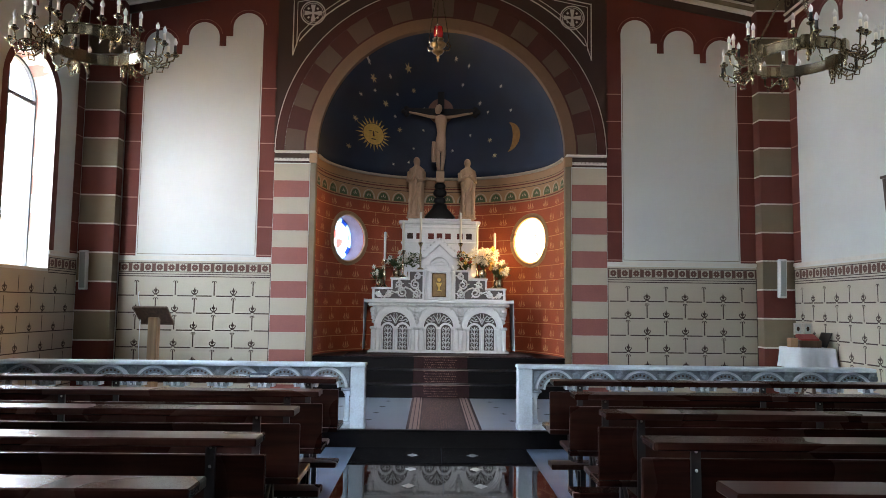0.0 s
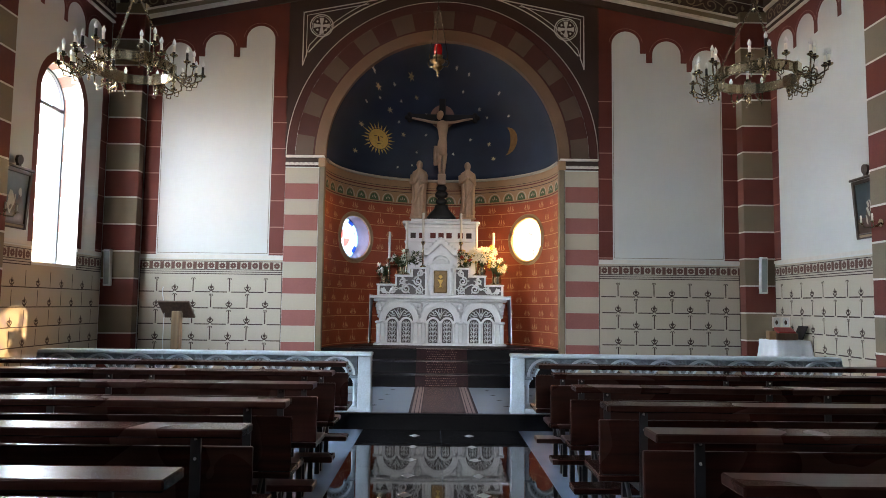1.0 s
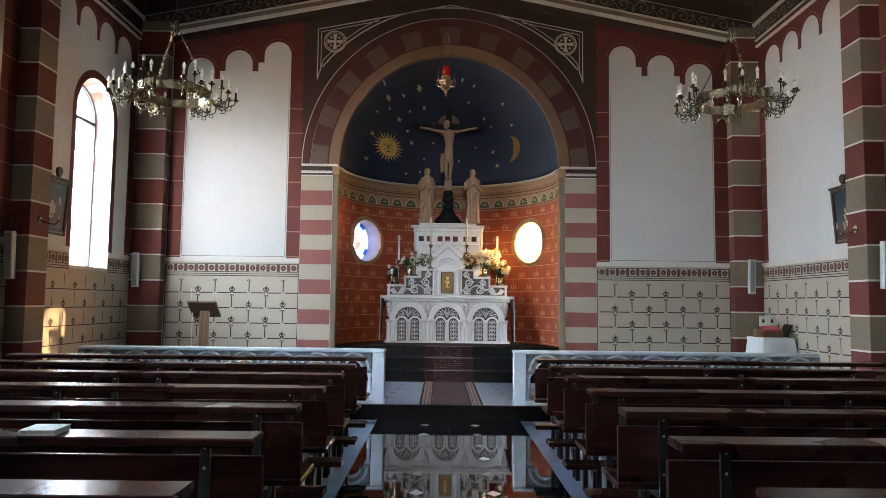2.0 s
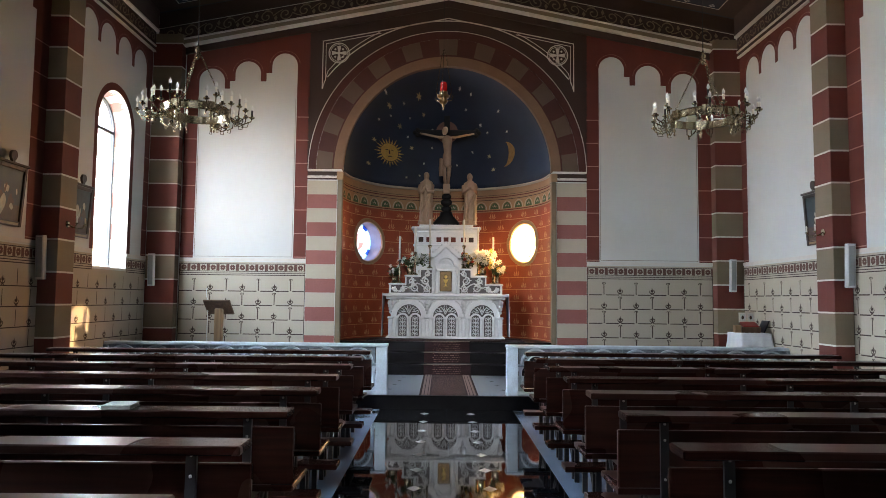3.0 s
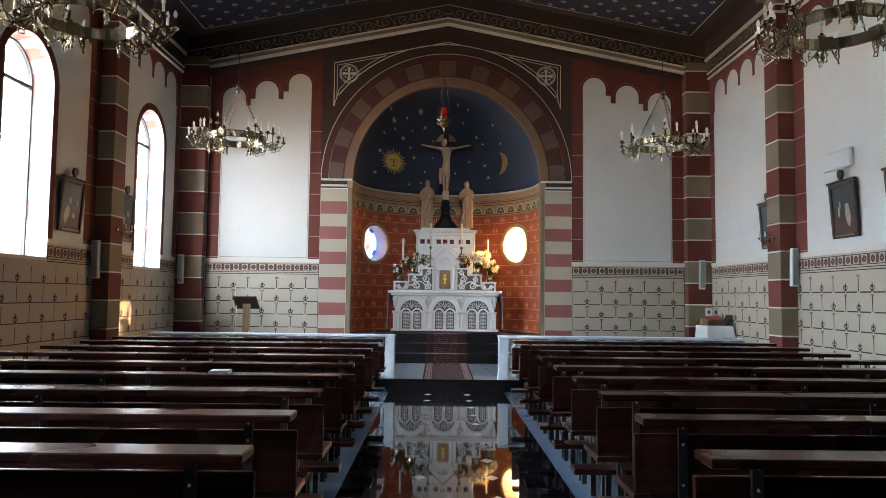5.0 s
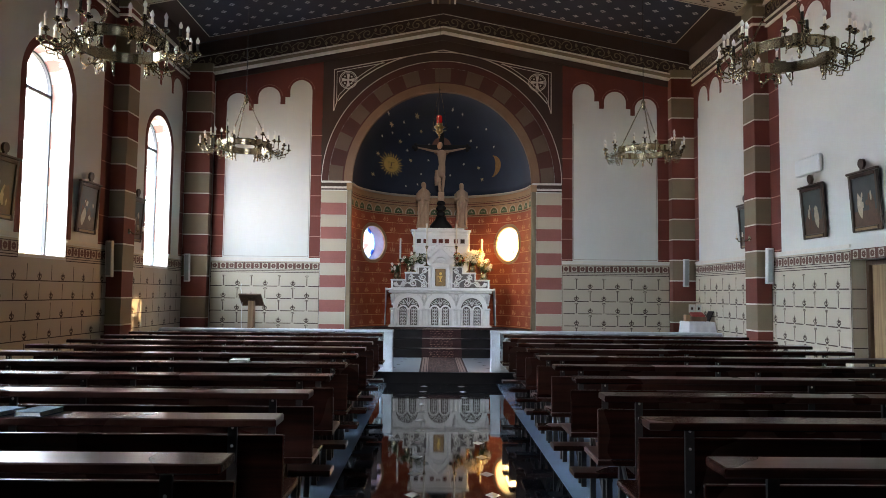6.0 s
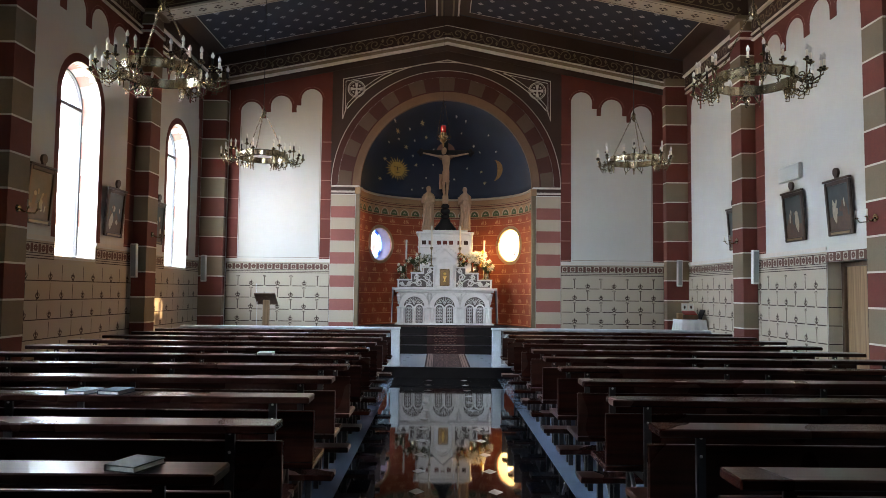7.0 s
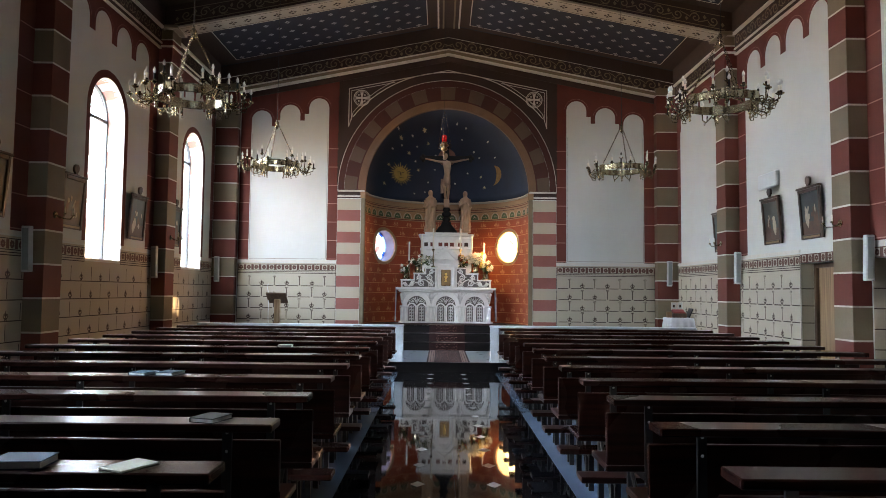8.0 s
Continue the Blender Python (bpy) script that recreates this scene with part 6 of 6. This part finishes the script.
# ---- chandeliers ----
def chandelier(x, y, z):
    c = empty("chandelier", (x, y, z), "brass ring chandelier with scrolled arms and white electric candles", "chandelier", "chandeliers")
    R = 0.35
    bm = bmesh.new()
    for k in range(48):
        a0, a1 = math.tau * k / 48, math.tau * (k + 1) / 48
        q = [(R * math.cos(a0), R * math.sin(a0)), (R * math.cos(a1), R * math.sin(a1)), ((R - 0.012) * math.cos(a1), (R - 0.012) * math.sin(a1)), ((R - 0.012) * math.cos(a0), (R - 0.012) * math.sin(a0))]
        lo_ = [bm.verts.new((*p, -0.04)) for p in q]
        hi_ = [bm.verts.new((*p, 0.04)) for p in q]
        for f in ((lo_[0], lo_[1], hi_[1], hi_[0]), (lo_[2], lo_[3], hi_[3], hi_[2]), (hi_[0], hi_[1], hi_[2], hi_[3]), (lo_[3], lo_[2], lo_[1], lo_[0])):
            bm.faces.new(f)
    bmesh.ops.remove_doubles(bm, verts=bm.verts[:], dist=1e-5)
    for zz in (-0.04, 0.04):
        tube(bm, [((R + 0.002) * math.cos(math.tau * k / 48), (R + 0.002) * math.sin(math.tau * k / 48), zz) for k in range(49)], 0.007, 5)
    part("ring", bm, BRASS, c)
    for k in range(6):
        A = math.tau * k / 6 + 0.26
        hub = bmesh.new()
        ca, sa = math.cos(A), math.sin(A)
        P = lambda r, t, zz: (r * ca - t * sa, r * sa + t * ca, zz)
        box_ = [P(R - 0.02, -0.05, -0.05), P(R - 0.02, 0.05, -0.05), P(R + 0.02, 0.05, -0.05), P(R + 0.02, -0.05, -0.05)]
        lo_ = [hub.verts.new(p) for p in box_]
        hi_ = [hub.verts.new((p[0], p[1], 0.055)) for p in box_]
        hub.faces.new(lo_)
        hub.faces.new(hi_[::-1])
        for i in range(4):
            hub.faces.new((lo_[i], lo_[(i + 1) % 4], hi_[(i + 1) % 4], hi_[i]))
        part("arm_block", hub, BRASS, c)
        for t, r1, zc in ((-0.14, 0.53, 0.02), (0.14, 0.53, 0.02), (0.0, 0.60, -0.02), (0.0, 0.46, 0.10)):
            arm = bmesh.new()
            pts = [P(R, t * 0.2, -0.01), P(R + (r1 - R) * 0.25, t * 0.5, -0.07), P(R + (r1 - R) * 0.6, t * 0.8, -0.10), P(r1 - 0.01, t, -0.06), P(r1, t, zc)]
            tube(arm, pts, 0.0075, 6)
            sw = []
            for i in range(10):
                u = i / 9
                rr = 0.035 * (1 - 0.75 * u)
                th = -1.2 + 7.5 * u
                sw.append(P(R + (r1 - R) * 0.5 + rr * math.cos(th), t * 0.7, -0.055 + rr * math.sin(th)))
            tube(arm, sw, 0.006, 5)
            sw = [P(R + (r1 - R) * 0.85, t * 0.9, -0.08), P(R + (r1 - R) * 0.8, t * 0.9, -0.125), P(R + (r1 - R) * 0.55, t * 0.85, -0.13), P(R + (r1 - R) * 0.6, t * 0.85, -0.105)]
            tube(arm, sw, 0.005, 5)
            part("scroll_arm", arm, BRASS, c)
            cup = bmesh.new()
            q = P(r1, t, zc)
            lathe(cup, ((0.008, -0.015), (0.032, 0.0), (0.034, 0.008), (0.014, 0.014), (0.014, 0.03)), q, 10)
            part("drip_pan", cup, BRASS, c)
            wax = bmesh.new()
            lathe(wax, ((0.0115, 0.03), (0.0115, 0.085), (0.009, 0.088)), q, 8)
            part("candle_sleeve", wax, EBONY if k % 2 == 0 and t == 0 else WAX, c)
            bulb = bmesh.new()
            lathe(bulb, ((0.008, 0.088), (0.0165, 0.105), (0.0155, 0.12), (0.006, 0.142), (0.001, 0.15)), q, 8)
            part("bulb", bulb, BULB, c)
        drop = bmesh.new()
        q = P(R, 0, -0.05)
        lathe(drop, ((0.004, -0.10), (0.014, -0.085), (0.006, -0.06), (0.02, -0.04), (0.008, -0.01), (0.012, 0.0)), q, 8)
        part("drop", drop, BRASS, c)
    for k in range(3):
        a = math.tau * k / 3 + 0.5
        ch = bmesh.new()
        p0, p1 = Vector((R * math.cos(a), R * math.sin(a), 0.04)), Vector((0.02 * math.cos(a), 0.02 * math.sin(a), 0.68))
        n = 22
        for i in range(n):
            u, v = p0.lerp(p1, i / n), p0.lerp(p1, (i + 0.95) / n)
            d = (v - u)
            side = d.orthogonal().normalized() * 0.011
            if i % 2:
                side = d.cross(side).normalized() * 0.011
            m = u.lerp(v, 0.5)
            tube(ch, [u, m + side, v, m - side, u], 0.0048, 4)
        part("chain", ch, BRASS, c)
    hubm = bmesh.new()
    lathe(hubm, ((0.008, 0.60), (0.03, 0.64), (0.018, 0.67), (0.035, 0.70), (0.012, 0.74), (0.006, 0.78)), (0, 0, 0), 12)
    part("hub", hubm, BRASS, c)
    rod = bmesh.new()
    top = gable(x - AX) - z
    tube(rod, [(0, 0, 0.76), (0, 0, top)], 0.005, 5)
    part("cable", rod, STEEL, c)
    return c


BULB = material("milky_bulb_glass", (0.72, 0.72, 0.70), 0.15, var=0.05)
ch = chandelier(-2.80, 6.5, 3.58)
for x, y in ((2.83, 6.5), (-2.74, 2.45), (2.84, 2.45)):
    copy_thing(ch, Matrix.Translation((x, y, 3.58)))

# sanctuary lamp
sl = empty("sanctuary_lamp", (-0.06, 8.27, 4.12), "hanging gilt sanctuary lamp with a red glass cup", "lamp")
bm = bmesh.new()
lathe(bm, ((0.002, 0.0), (0.013, 0.015), (0.005, 0.035), (0.022, 0.055), (0.012, 0.075), (0.05, 0.10), (0.066, 0.125), (0.045, 0.15), (0.078, 0.175), (0.088, 0.20), (0.06, 0.22), (0.052, 0.245), (0.062, 0.255)), (0, 0, 0), 20)
part("bowl", bm, material("aged_gilt_brass", (0.24, 0.15, 0.07), 0.28, metal=1.0, var=0.3, scale=30), sl)
bm = bmesh.new()
lathe(bm, ((0.042, 0.25), (0.052, 0.31), (0.048, 0.385), (0.044, 0.385)), (0, 0, 0), 16)
RUBY = bpy.data.materials.new("ruby_glass")
RUBY.use_nodes = True
rb = RUBY.node_tree.nodes["Principled BSDF"]
rb.inputs["Base Color"].default_value, rb.inputs["Roughness"].default_value = (0.22, 0.006, 0.008, 1), 0.08
rb.inputs["Emission Color"].default_value, rb.inputs["Emission Strength"].default_value = (1.0, 0.03, 0.02, 1), 0.012
part("glass_cup", bm, RUBY, sl, "glowing red glass cup")
for k in range(3):
    a = math.tau * k / 3 + 0.4
    bm = bmesh.new()
    tube(bm, [(0.085 * math.cos(a), 0.085 * math.sin(a), 0.20), (0.125 * math.cos(a), 0.125 * math.sin(a), 0.27), (0.03 * math.cos(a), 0.03 * math.sin(a), 0.78), (0, 0, 0.86)], 0.004, 5)
    part("chain", bm, BRASS, sl)
    bm = bmesh.new()
    tube(bm, [(0.06 * math.cos(a), 0.06 * math.sin(a), 0.14), (0.12 * math.cos(a), 0.12 * math.sin(a), 0.15), (0.145 * math.cos(a), 0.145 * math.sin(a), 0.20), (0.12 * math.cos(a), 0.12 * math.sin(a), 0.24), (0.095 * math.cos(a), 0.095 * math.sin(a), 0.215), (0.112 * math.cos(a), 0.112 * math.sin(a), 0.19)], 0.008, 6)
    part("bracket", bm, BRASS, sl)
bm = bmesh.new()
tube(bm, [(0, 0, 0.86), (0, 0, 3.86)], 0.003, 4)
part("cable", bm, STEEL, sl)

# ---- pictures, speakers, sconces ----
TEAL = material("dark_teal_oil_paint", (0.028, 0.042, 0.046), 0.35, var=0.4, scale=9)
EARTH = material("earth_oil_paint", (0.075, 0.04, 0.024), 0.35, var=0.4, scale=14)
PALE = material("pale_oil_paint", (0.42, 0.37, 0.28), 0.4, var=0.25, scale=14)
UMBER = material("umber_oil_paint", (0.09, 0.04, 0.02), 0.4, var=0.4, scale=14)
PICFRAME = wood_material("dark_walnut_frame", (0.016, 0.009, 0.007), (0.06, 0.03, 0.018), 0.35, axis="Z")


def picture(x, y, side, seed):
    """Framed station picture; side -1 hangs on the left wall, +1 on the right."""
    rnd = random.Random(seed)
    p = empty("framed_picture", pose(x, y, 2.42, 0, 0, -90 * side) @ pose(0, 0, 0, 4, 0, 0), "dark walnut framed painting with round crest hung on the wall", "picture", "station pictures")
    w, h = 0.31, 0.77
    # local: x along the wall, -y into the room... +y into the wall
    for a, b, c, d in ((-w, -w + 0.055, 0.0, h), (w - 0.055, w, 0.0, h), (-w + 0.055, w - 0.055, 0.0, 0.07), (-w + 0.055, w - 0.055, h - 0.055, h)):
        part("frame_bar", boxed(a, b, -0.04, 0.0, c, d, bevel=0.008), PICFRAME, p)
    part("frame_top", boxed(-w - 0.02, w + 0.02, -0.055, 0.0, h, h + 0.035, bevel=0.008), PICFRAME, p)
    bm = bmesh.new()
    box(bm, -0.03, 0.03, -0.035, 0.0, h + 0.035, h + 0.09)
    bmesh.ops.create_cone(bm, cap_ends=True, segments=20, radius1=0.065, radius2=0.065, depth=0.035, matrix=Matrix.Translation((0, -0.018, h + 0.12)) @ Matrix.Rotation(radians(90), 4, "X"))
    part("crest", bm, PICFRAME, p)
    part("canvas", boxed(-w + 0.05, w - 0.05, -0.018, -0.008, 0.065, h - 0.05), TEAL, p)
    g_ = bmesh.new()
    rect(g_, -w + 0.055, w - 0.055, 0.07, 0.27, lambda u, v: (u, -0.0195, v))
    part("painted_ground", g_, EARTH, p, fix=False)
    for i in range(9):
        big = i < 3
        cx = rnd.uniform(-0.15, 0.15)
        hh, ww = (rnd.uniform(0.26, 0.36), rnd.uniform(0.05, 0.075)) if big else (rnd.uniform(0.07, 0.16), rnd.uniform(0.02, 0.05))
        z0 = rnd.uniform(0.10, 0.18) if big else rnd.uniform(0.14, 0.42)
        lean = rnd.uniform(-0.25, 0.25)
        b_ = bmesh.new()
        pts = []
        for k in range(14):
            t = math.tau * k / 14
            v = hh / 2 * math.sin(t)
            u = ww * math.cos(t) * (0.75 + 0.3 * math.sin(2 * t + i)) + lean * v
            pts.append((min(max(cx + u, -w + 0.06), w - 0.06), z0 + hh / 2 + v))
        poly(b_, pts, lambda u, v: (u, -0.0205 - 0.0005 * i, v))
        part("painted_form", b_, (UMBER, PALE, EARTH, PALE, PALE, UMBER, PALE, EARTH, PALE)[i], p, fix=False)
    part("title_strip", boxed(-w + 0.08, w - 0.08, -0.043, -0.039, 0.02, 0.05), material("dull_brass_strip", (0.25, 0.18, 0.10), 0.5), p)


for i, y in enumerate((9.22, 7.02, 5.76)):
    picture(W - 0.01, y, 1, 20 + i)
for i, y in enumerate((9.36, 7.62, 5.42, 3.55)):
    picture(-W + 0.01, y, -1, 30 + i)
bm = boxed(W - 0.07, W, 6.82, 7.50, 3.40, 3.66, bevel=0.015)
tagged(mesh_object("wall_box", bm, WHITEMETAL), "plain white metal box mounted high on the wall", "wall box")


def speaker(x, y, z, tilt):
    s = empty("column_speaker", pose(x, y, z, tilt, 0, 0), "slim pale grey column loudspeaker fixed to a pilaster", "loudspeaker", "column speakers")
    part("cabinet", boxed(-0.055, 0.055, -0.09, 0.0, 0.0, 0.60, bevel=0.008), WHITEMETAL, s)
    part("grille", boxed(-0.04, 0.04, -0.096, -0.089, 0.03, 0.57), material("grey_mesh_grille", (0.30, 0.33, 0.33), 0.6, var=0.2, scale=200, fine=300), s)
    part("bracket", boxed(-0.02, 0.02, 0.0, 0.05, 0.25, 0.35), STEEL, s)


for y in PIL[:2]:
    speaker(W - 0.09, y - 0.25, 1.76, 3)
    speaker(-W + 0.09, y - 0.25, 1.76, 3)
speaker(5.33, 11.86, 1.74, 3)
speaker(-5.42, 11.88, 1.74, 3)


def sconce(x, y, z, s):
    k = empty("wall_sconce", (x, y, z), "two-armed brass candle sconce on a pilaster", "sconce", "wall sconces")
    bm = bmesh.new()
    bmesh.ops.create_cone(bm, cap_ends=True, segments=16, radius1=0.05, radius2=0.035, depth=0.02, matrix=Matrix.Translation((-s * 0.01, 0, 0)) @ Matrix.Rotation(radians(90), 4, "Y"))
    part("back_plate", bm, BRASS, k)
    for t in (-1, 1):
        bm = bmesh.new()
        tube(bm, [(-s * 0.02, 0, 0), (-s * 0.09, t * 0.04, -0.05), (-s * 0.16, t * 0.09, -0.05), (-s * 0.19, t * 0.11, 0.0)], 0.008, 6)
        lathe(bm, ((0.008, -0.01), (0.03, 0.0), (0.012, 0.012)), (-s * 0.19, t * 0.11, 0.0), 10)
        part("arm", bm, BRASS, k)
        bm = bmesh.new()
        lathe(bm, ((0.011, 0.012), (0.011, 0.09), (0.004, 0.10)), (-s * 0.19, t * 0.11, 0.0), 8)
        part("candle", bm, WAX, k)


for y in PIL[:2]:
    sconce(W - 0.26, y, 2.54, 1)
    sconce(-W + 0.26, y, 2.54, -1)

# ---- lectern ----
lec = empty("lectern", (-3.45, 9.62, 0.19), "plain oak lectern with tilted dark top and gooseneck microphone", "lectern")
part("base", boxed(-0.2, 0.2, -0.18, 0.18, 0.0, 0.04, bevel=0.006), OAK, lec)
part("post", boxed(-0.055, 0.055, -0.055, 0.055, 0.04, 1.18, bevel=0.006), OAK, lec)
bm = bmesh.new()
box(bm, -0.205, 0.205, -0.17, 0.17, 0.0, 0.03, bevel=0.006)
t = part("top", bm, OAKDARK, lec, "tilted brown reading board")
t.matrix_basis = pose(-0.01, 0.0, 1.19, -38, 0, 0)
bm = bmesh.new()
tube(bm, [(-0.19, 0.03, 1.28), (-0.215, 0.03, 1.40), (-0.205, 0.0, 1.47), (-0.185, -0.03, 1.49)], 0.007, 6)
part("microphone", bm, WHITEMETAL, lec)
bm = bmesh.new()
tube(bm, [(-0.19, 0.05, 1.22), (-0.20, 0.06, 0.8), (-0.17, 0.05, 0.3), (-0.16, 0.05, 0.01)], 0.005, 5)
part("cable", bm, WHITEMETAL, lec)

# ---- credence table ----
ta = empty("side_table", Matrix.Translation((5.26, 11.02, 0.19)) @ Matrix.Diagonal((0.67, 0.9, 1, 1)), "small table covered by a white linen cloth", "table")
for x in (-0.3, 0.3):
    for y in (-0.24, 0.24):
        part("leg", boxed(x - 0.025, x + 0.025, y - 0.025, y + 0.025, 0, 0.80), OAKDARK, ta)
part("tabletop", boxed(-0.36, 0.36, -0.29, 0.29, 0.80, 0.83), OAKDARK, ta)
bm = bmesh.new()
n = 64
ringsT = []
for lv, (zz, gr) in enumerate(((0.836, 0.0), (0.834, 0.012), (0.74, 0.02), (0.62, 0.035), (0.545, 0.045))):
    ring = []
    for i in range(n):
        t_ = i / n * 4
        sd, f = int(t_), t_ - int(t_)
        cx, cy = ((-1 + 2 * f, -1), (1, -1 + 2 * f), (1 - 2 * f, 1), (-1, 1 - 2 * f))[sd]
        wv = 0.012 * lv * math.sin(i * 1.3) * (0.4 if lv < 2 else 1)
        ring.append(bm.verts.new((cx * (0.37 + gr + wv * 0.5), cy * (0.30 + gr + wv * 0.5), zz + (0.012 * math.sin(i * 0.4) if lv == 4 else 0))))
    ringsT.append(ring)
for p, q in zip(ringsT, ringsT[1:]):
    for i in range(n):
        bm.faces.new((p[i], p[(i + 1) % n], q[(i + 1) % n], q[i])).smooth = True
bm.faces.new(ringsT[0])
tc = mesh_object("tablecloth", bm, LINEN)
tc.matrix_basis = Matrix.Translation((5.26, 11.02, 0.19)) @ Matrix.Diagonal((0.67, 0.9, 1, 1))
tagged(tc, "white linen cloth draped over the side table", "tablecloth")
st = empty("book_stand", (5.25, 10.98, 1.03), "carved wooden book stand with a red leather missal", "book stand")
part("stand", boxed(-0.16, 0.16, -0.10, 0.12, 0.0, 0.10, bevel=0.01), OAKDARK, st)
bm = boxed(-0.13, 0.13, -0.09, 0.09, 0.0, 0.045, bevel=0.006)
q = part("missal", bm, REDLEATHER, st, "thick red leather book")
q.matrix_basis = pose(0, 0, 0.11, 22, 0, 0)
for i, x in enumerate((5.19, 5.33)):
    fr = empty("photo_frame", (x, 11.10, 1.20), "small pale framed card standing on the table", "picture frame", "small framed cards")
    for a, b, c, d in ((-0.065, -0.045, 0, 0.17), (0.045, 0.065, 0, 0.17), (-0.045, 0.045, 0, 0.02), (-0.045, 0.045, 0.15, 0.17)):
        part("frame_bar", boxed(a, b, -0.008, 0.008, c, d), LINE, fr)
    part("card", boxed(-0.045, 0.045, -0.002, 0.006, 0.02, 0.15), PAPER, fr)
    bm = bmesh.new()
    poly(bm, [(0.022 * math.cos(math.tau * k / 12), 0.085 + 0.035 * math.sin(math.tau * k / 12)) for k in range(12)], lambda u, v: (u, -0.004, v))
    part("printed_form", bm, TAUPE, fr, fix=False)
    part("easel", boxed(-0.05, 0.05, 0.008, 0.02, -0.165, 0.12), OAKDARK, fr)
bk = mesh_object("leather_folder", boxed(-0.012, 0.012, -0.13, 0.13, 0.0, 0.22, bevel=0.004), BLACKLEATHER)
bk.matrix_basis = pose(5.45, 10.98, 1.035, 0, 24, 0)
tagged(bk, "black leather folder leaning on the book stand", "folder")
bk = mesh_object("prayer_box", boxed(-0.05, 0.05, -0.06, 0.06, 0.0, 0.13, bevel=0.006), OCHRE)
bk.matrix_basis = Matrix.Translation((5.04, 10.98, 1.03))
tagged(bk, "small ochre box beside the book stand", "box")

# ---- hymn books on the pew shelves ----
def hymn_book(x, y, w, d, h, turn, cover, label, opened=False):
    b = empty("hymn_book", pose(x, y, 0.9735, 0, 0, turn), label, "book", "hymn books")
    if opened:
        bm = bmesh.new()
        for s in (-1, 1):
            vs = []
            for k in range(7):
                f = k / 6
                zz = 0.012 * math.sin(f * math.pi) ** 0.6 + 0.003
                vs.append((bm.verts.new((s * f * w / 2, -d / 2, zz)), bm.verts.new((s * f * w / 2, d / 2, zz))))
            for (p, q), (r, t_) in zip(vs, vs[1:]):
                bm.faces.new((p, q, t_, r)).smooth = True
        part("pages", bm, PAPER, b)
        part("cover", boxed(-w / 2 - 0.004, w / 2 + 0.004, -d / 2 - 0.003, d / 2 + 0.003, 0.0, 0.003), cover, b)
    else:
        part("cover", boxed(-w / 2, w / 2, -d / 2, d / 2, h - 0.004, h, bevel=0.0015), cover, b)
        part("back_cover", boxed(-w / 2, w / 2, -d / 2, d / 2, 0.0, 0.004), cover, b)
        part("spine", boxed(-w / 2 - 0.001, -w / 2 + 0.004, -d / 2, d / 2, 0.004, h - 0.004), cover, b)
        part("pages", boxed(-w / 2 + 0.004, w / 2 - 0.004, -d / 2 + 0.004, d / 2 - 0.004, 0.004, h - 0.004), PAPER, b)
    return b


yk = lambda k: -2.37 + 0.828 * k
CREAM = material("cream_leaflet", (0.52, 0.52, 0.42), 0.5, var=0.1, scale=40)
hymn_book(-1.47, yk(0) - 0.09, 0.17, 0.13, 0.028, 4, BOOKBLUE, "blue-grey hymn book lying on a pew shelf")
hymn_book(-1.12, yk(0) - 0.09, 0.11, 0.15, 0.006, -28, CREAM, "thin cream leaflet lying on a pew shelf")
hymn_book(-1.12, yk(1) - 0.09, 0.12, 0.15, 0.022, -18, BLACKLEATHER, "dark hymn book lying on a pew shelf")
hymn_book(-2.12, yk(3) - 0.09, 0.13, 0.16, 0.022, -15, BOOKBLUE, "blue hymn book lying on a pew shelf")
hymn_book(-1.94, yk(3) - 0.09, 0.13, 0.16, 0.024, -10, BOOKBLUE, "blue hymn book with ribbon on a pew shelf")
hymn_book(-1.70, yk(6) - 0.09, 0.14, 0.15, 0.022, 5, PAPER, "pale hymn book lying on a pew shelf")
hymn_book(-1.44, yk(11) - 0.09, 0.14, 0.14, 0.024, 5, BOOKBLUE, "light blue hymn book lying on the front shelf")
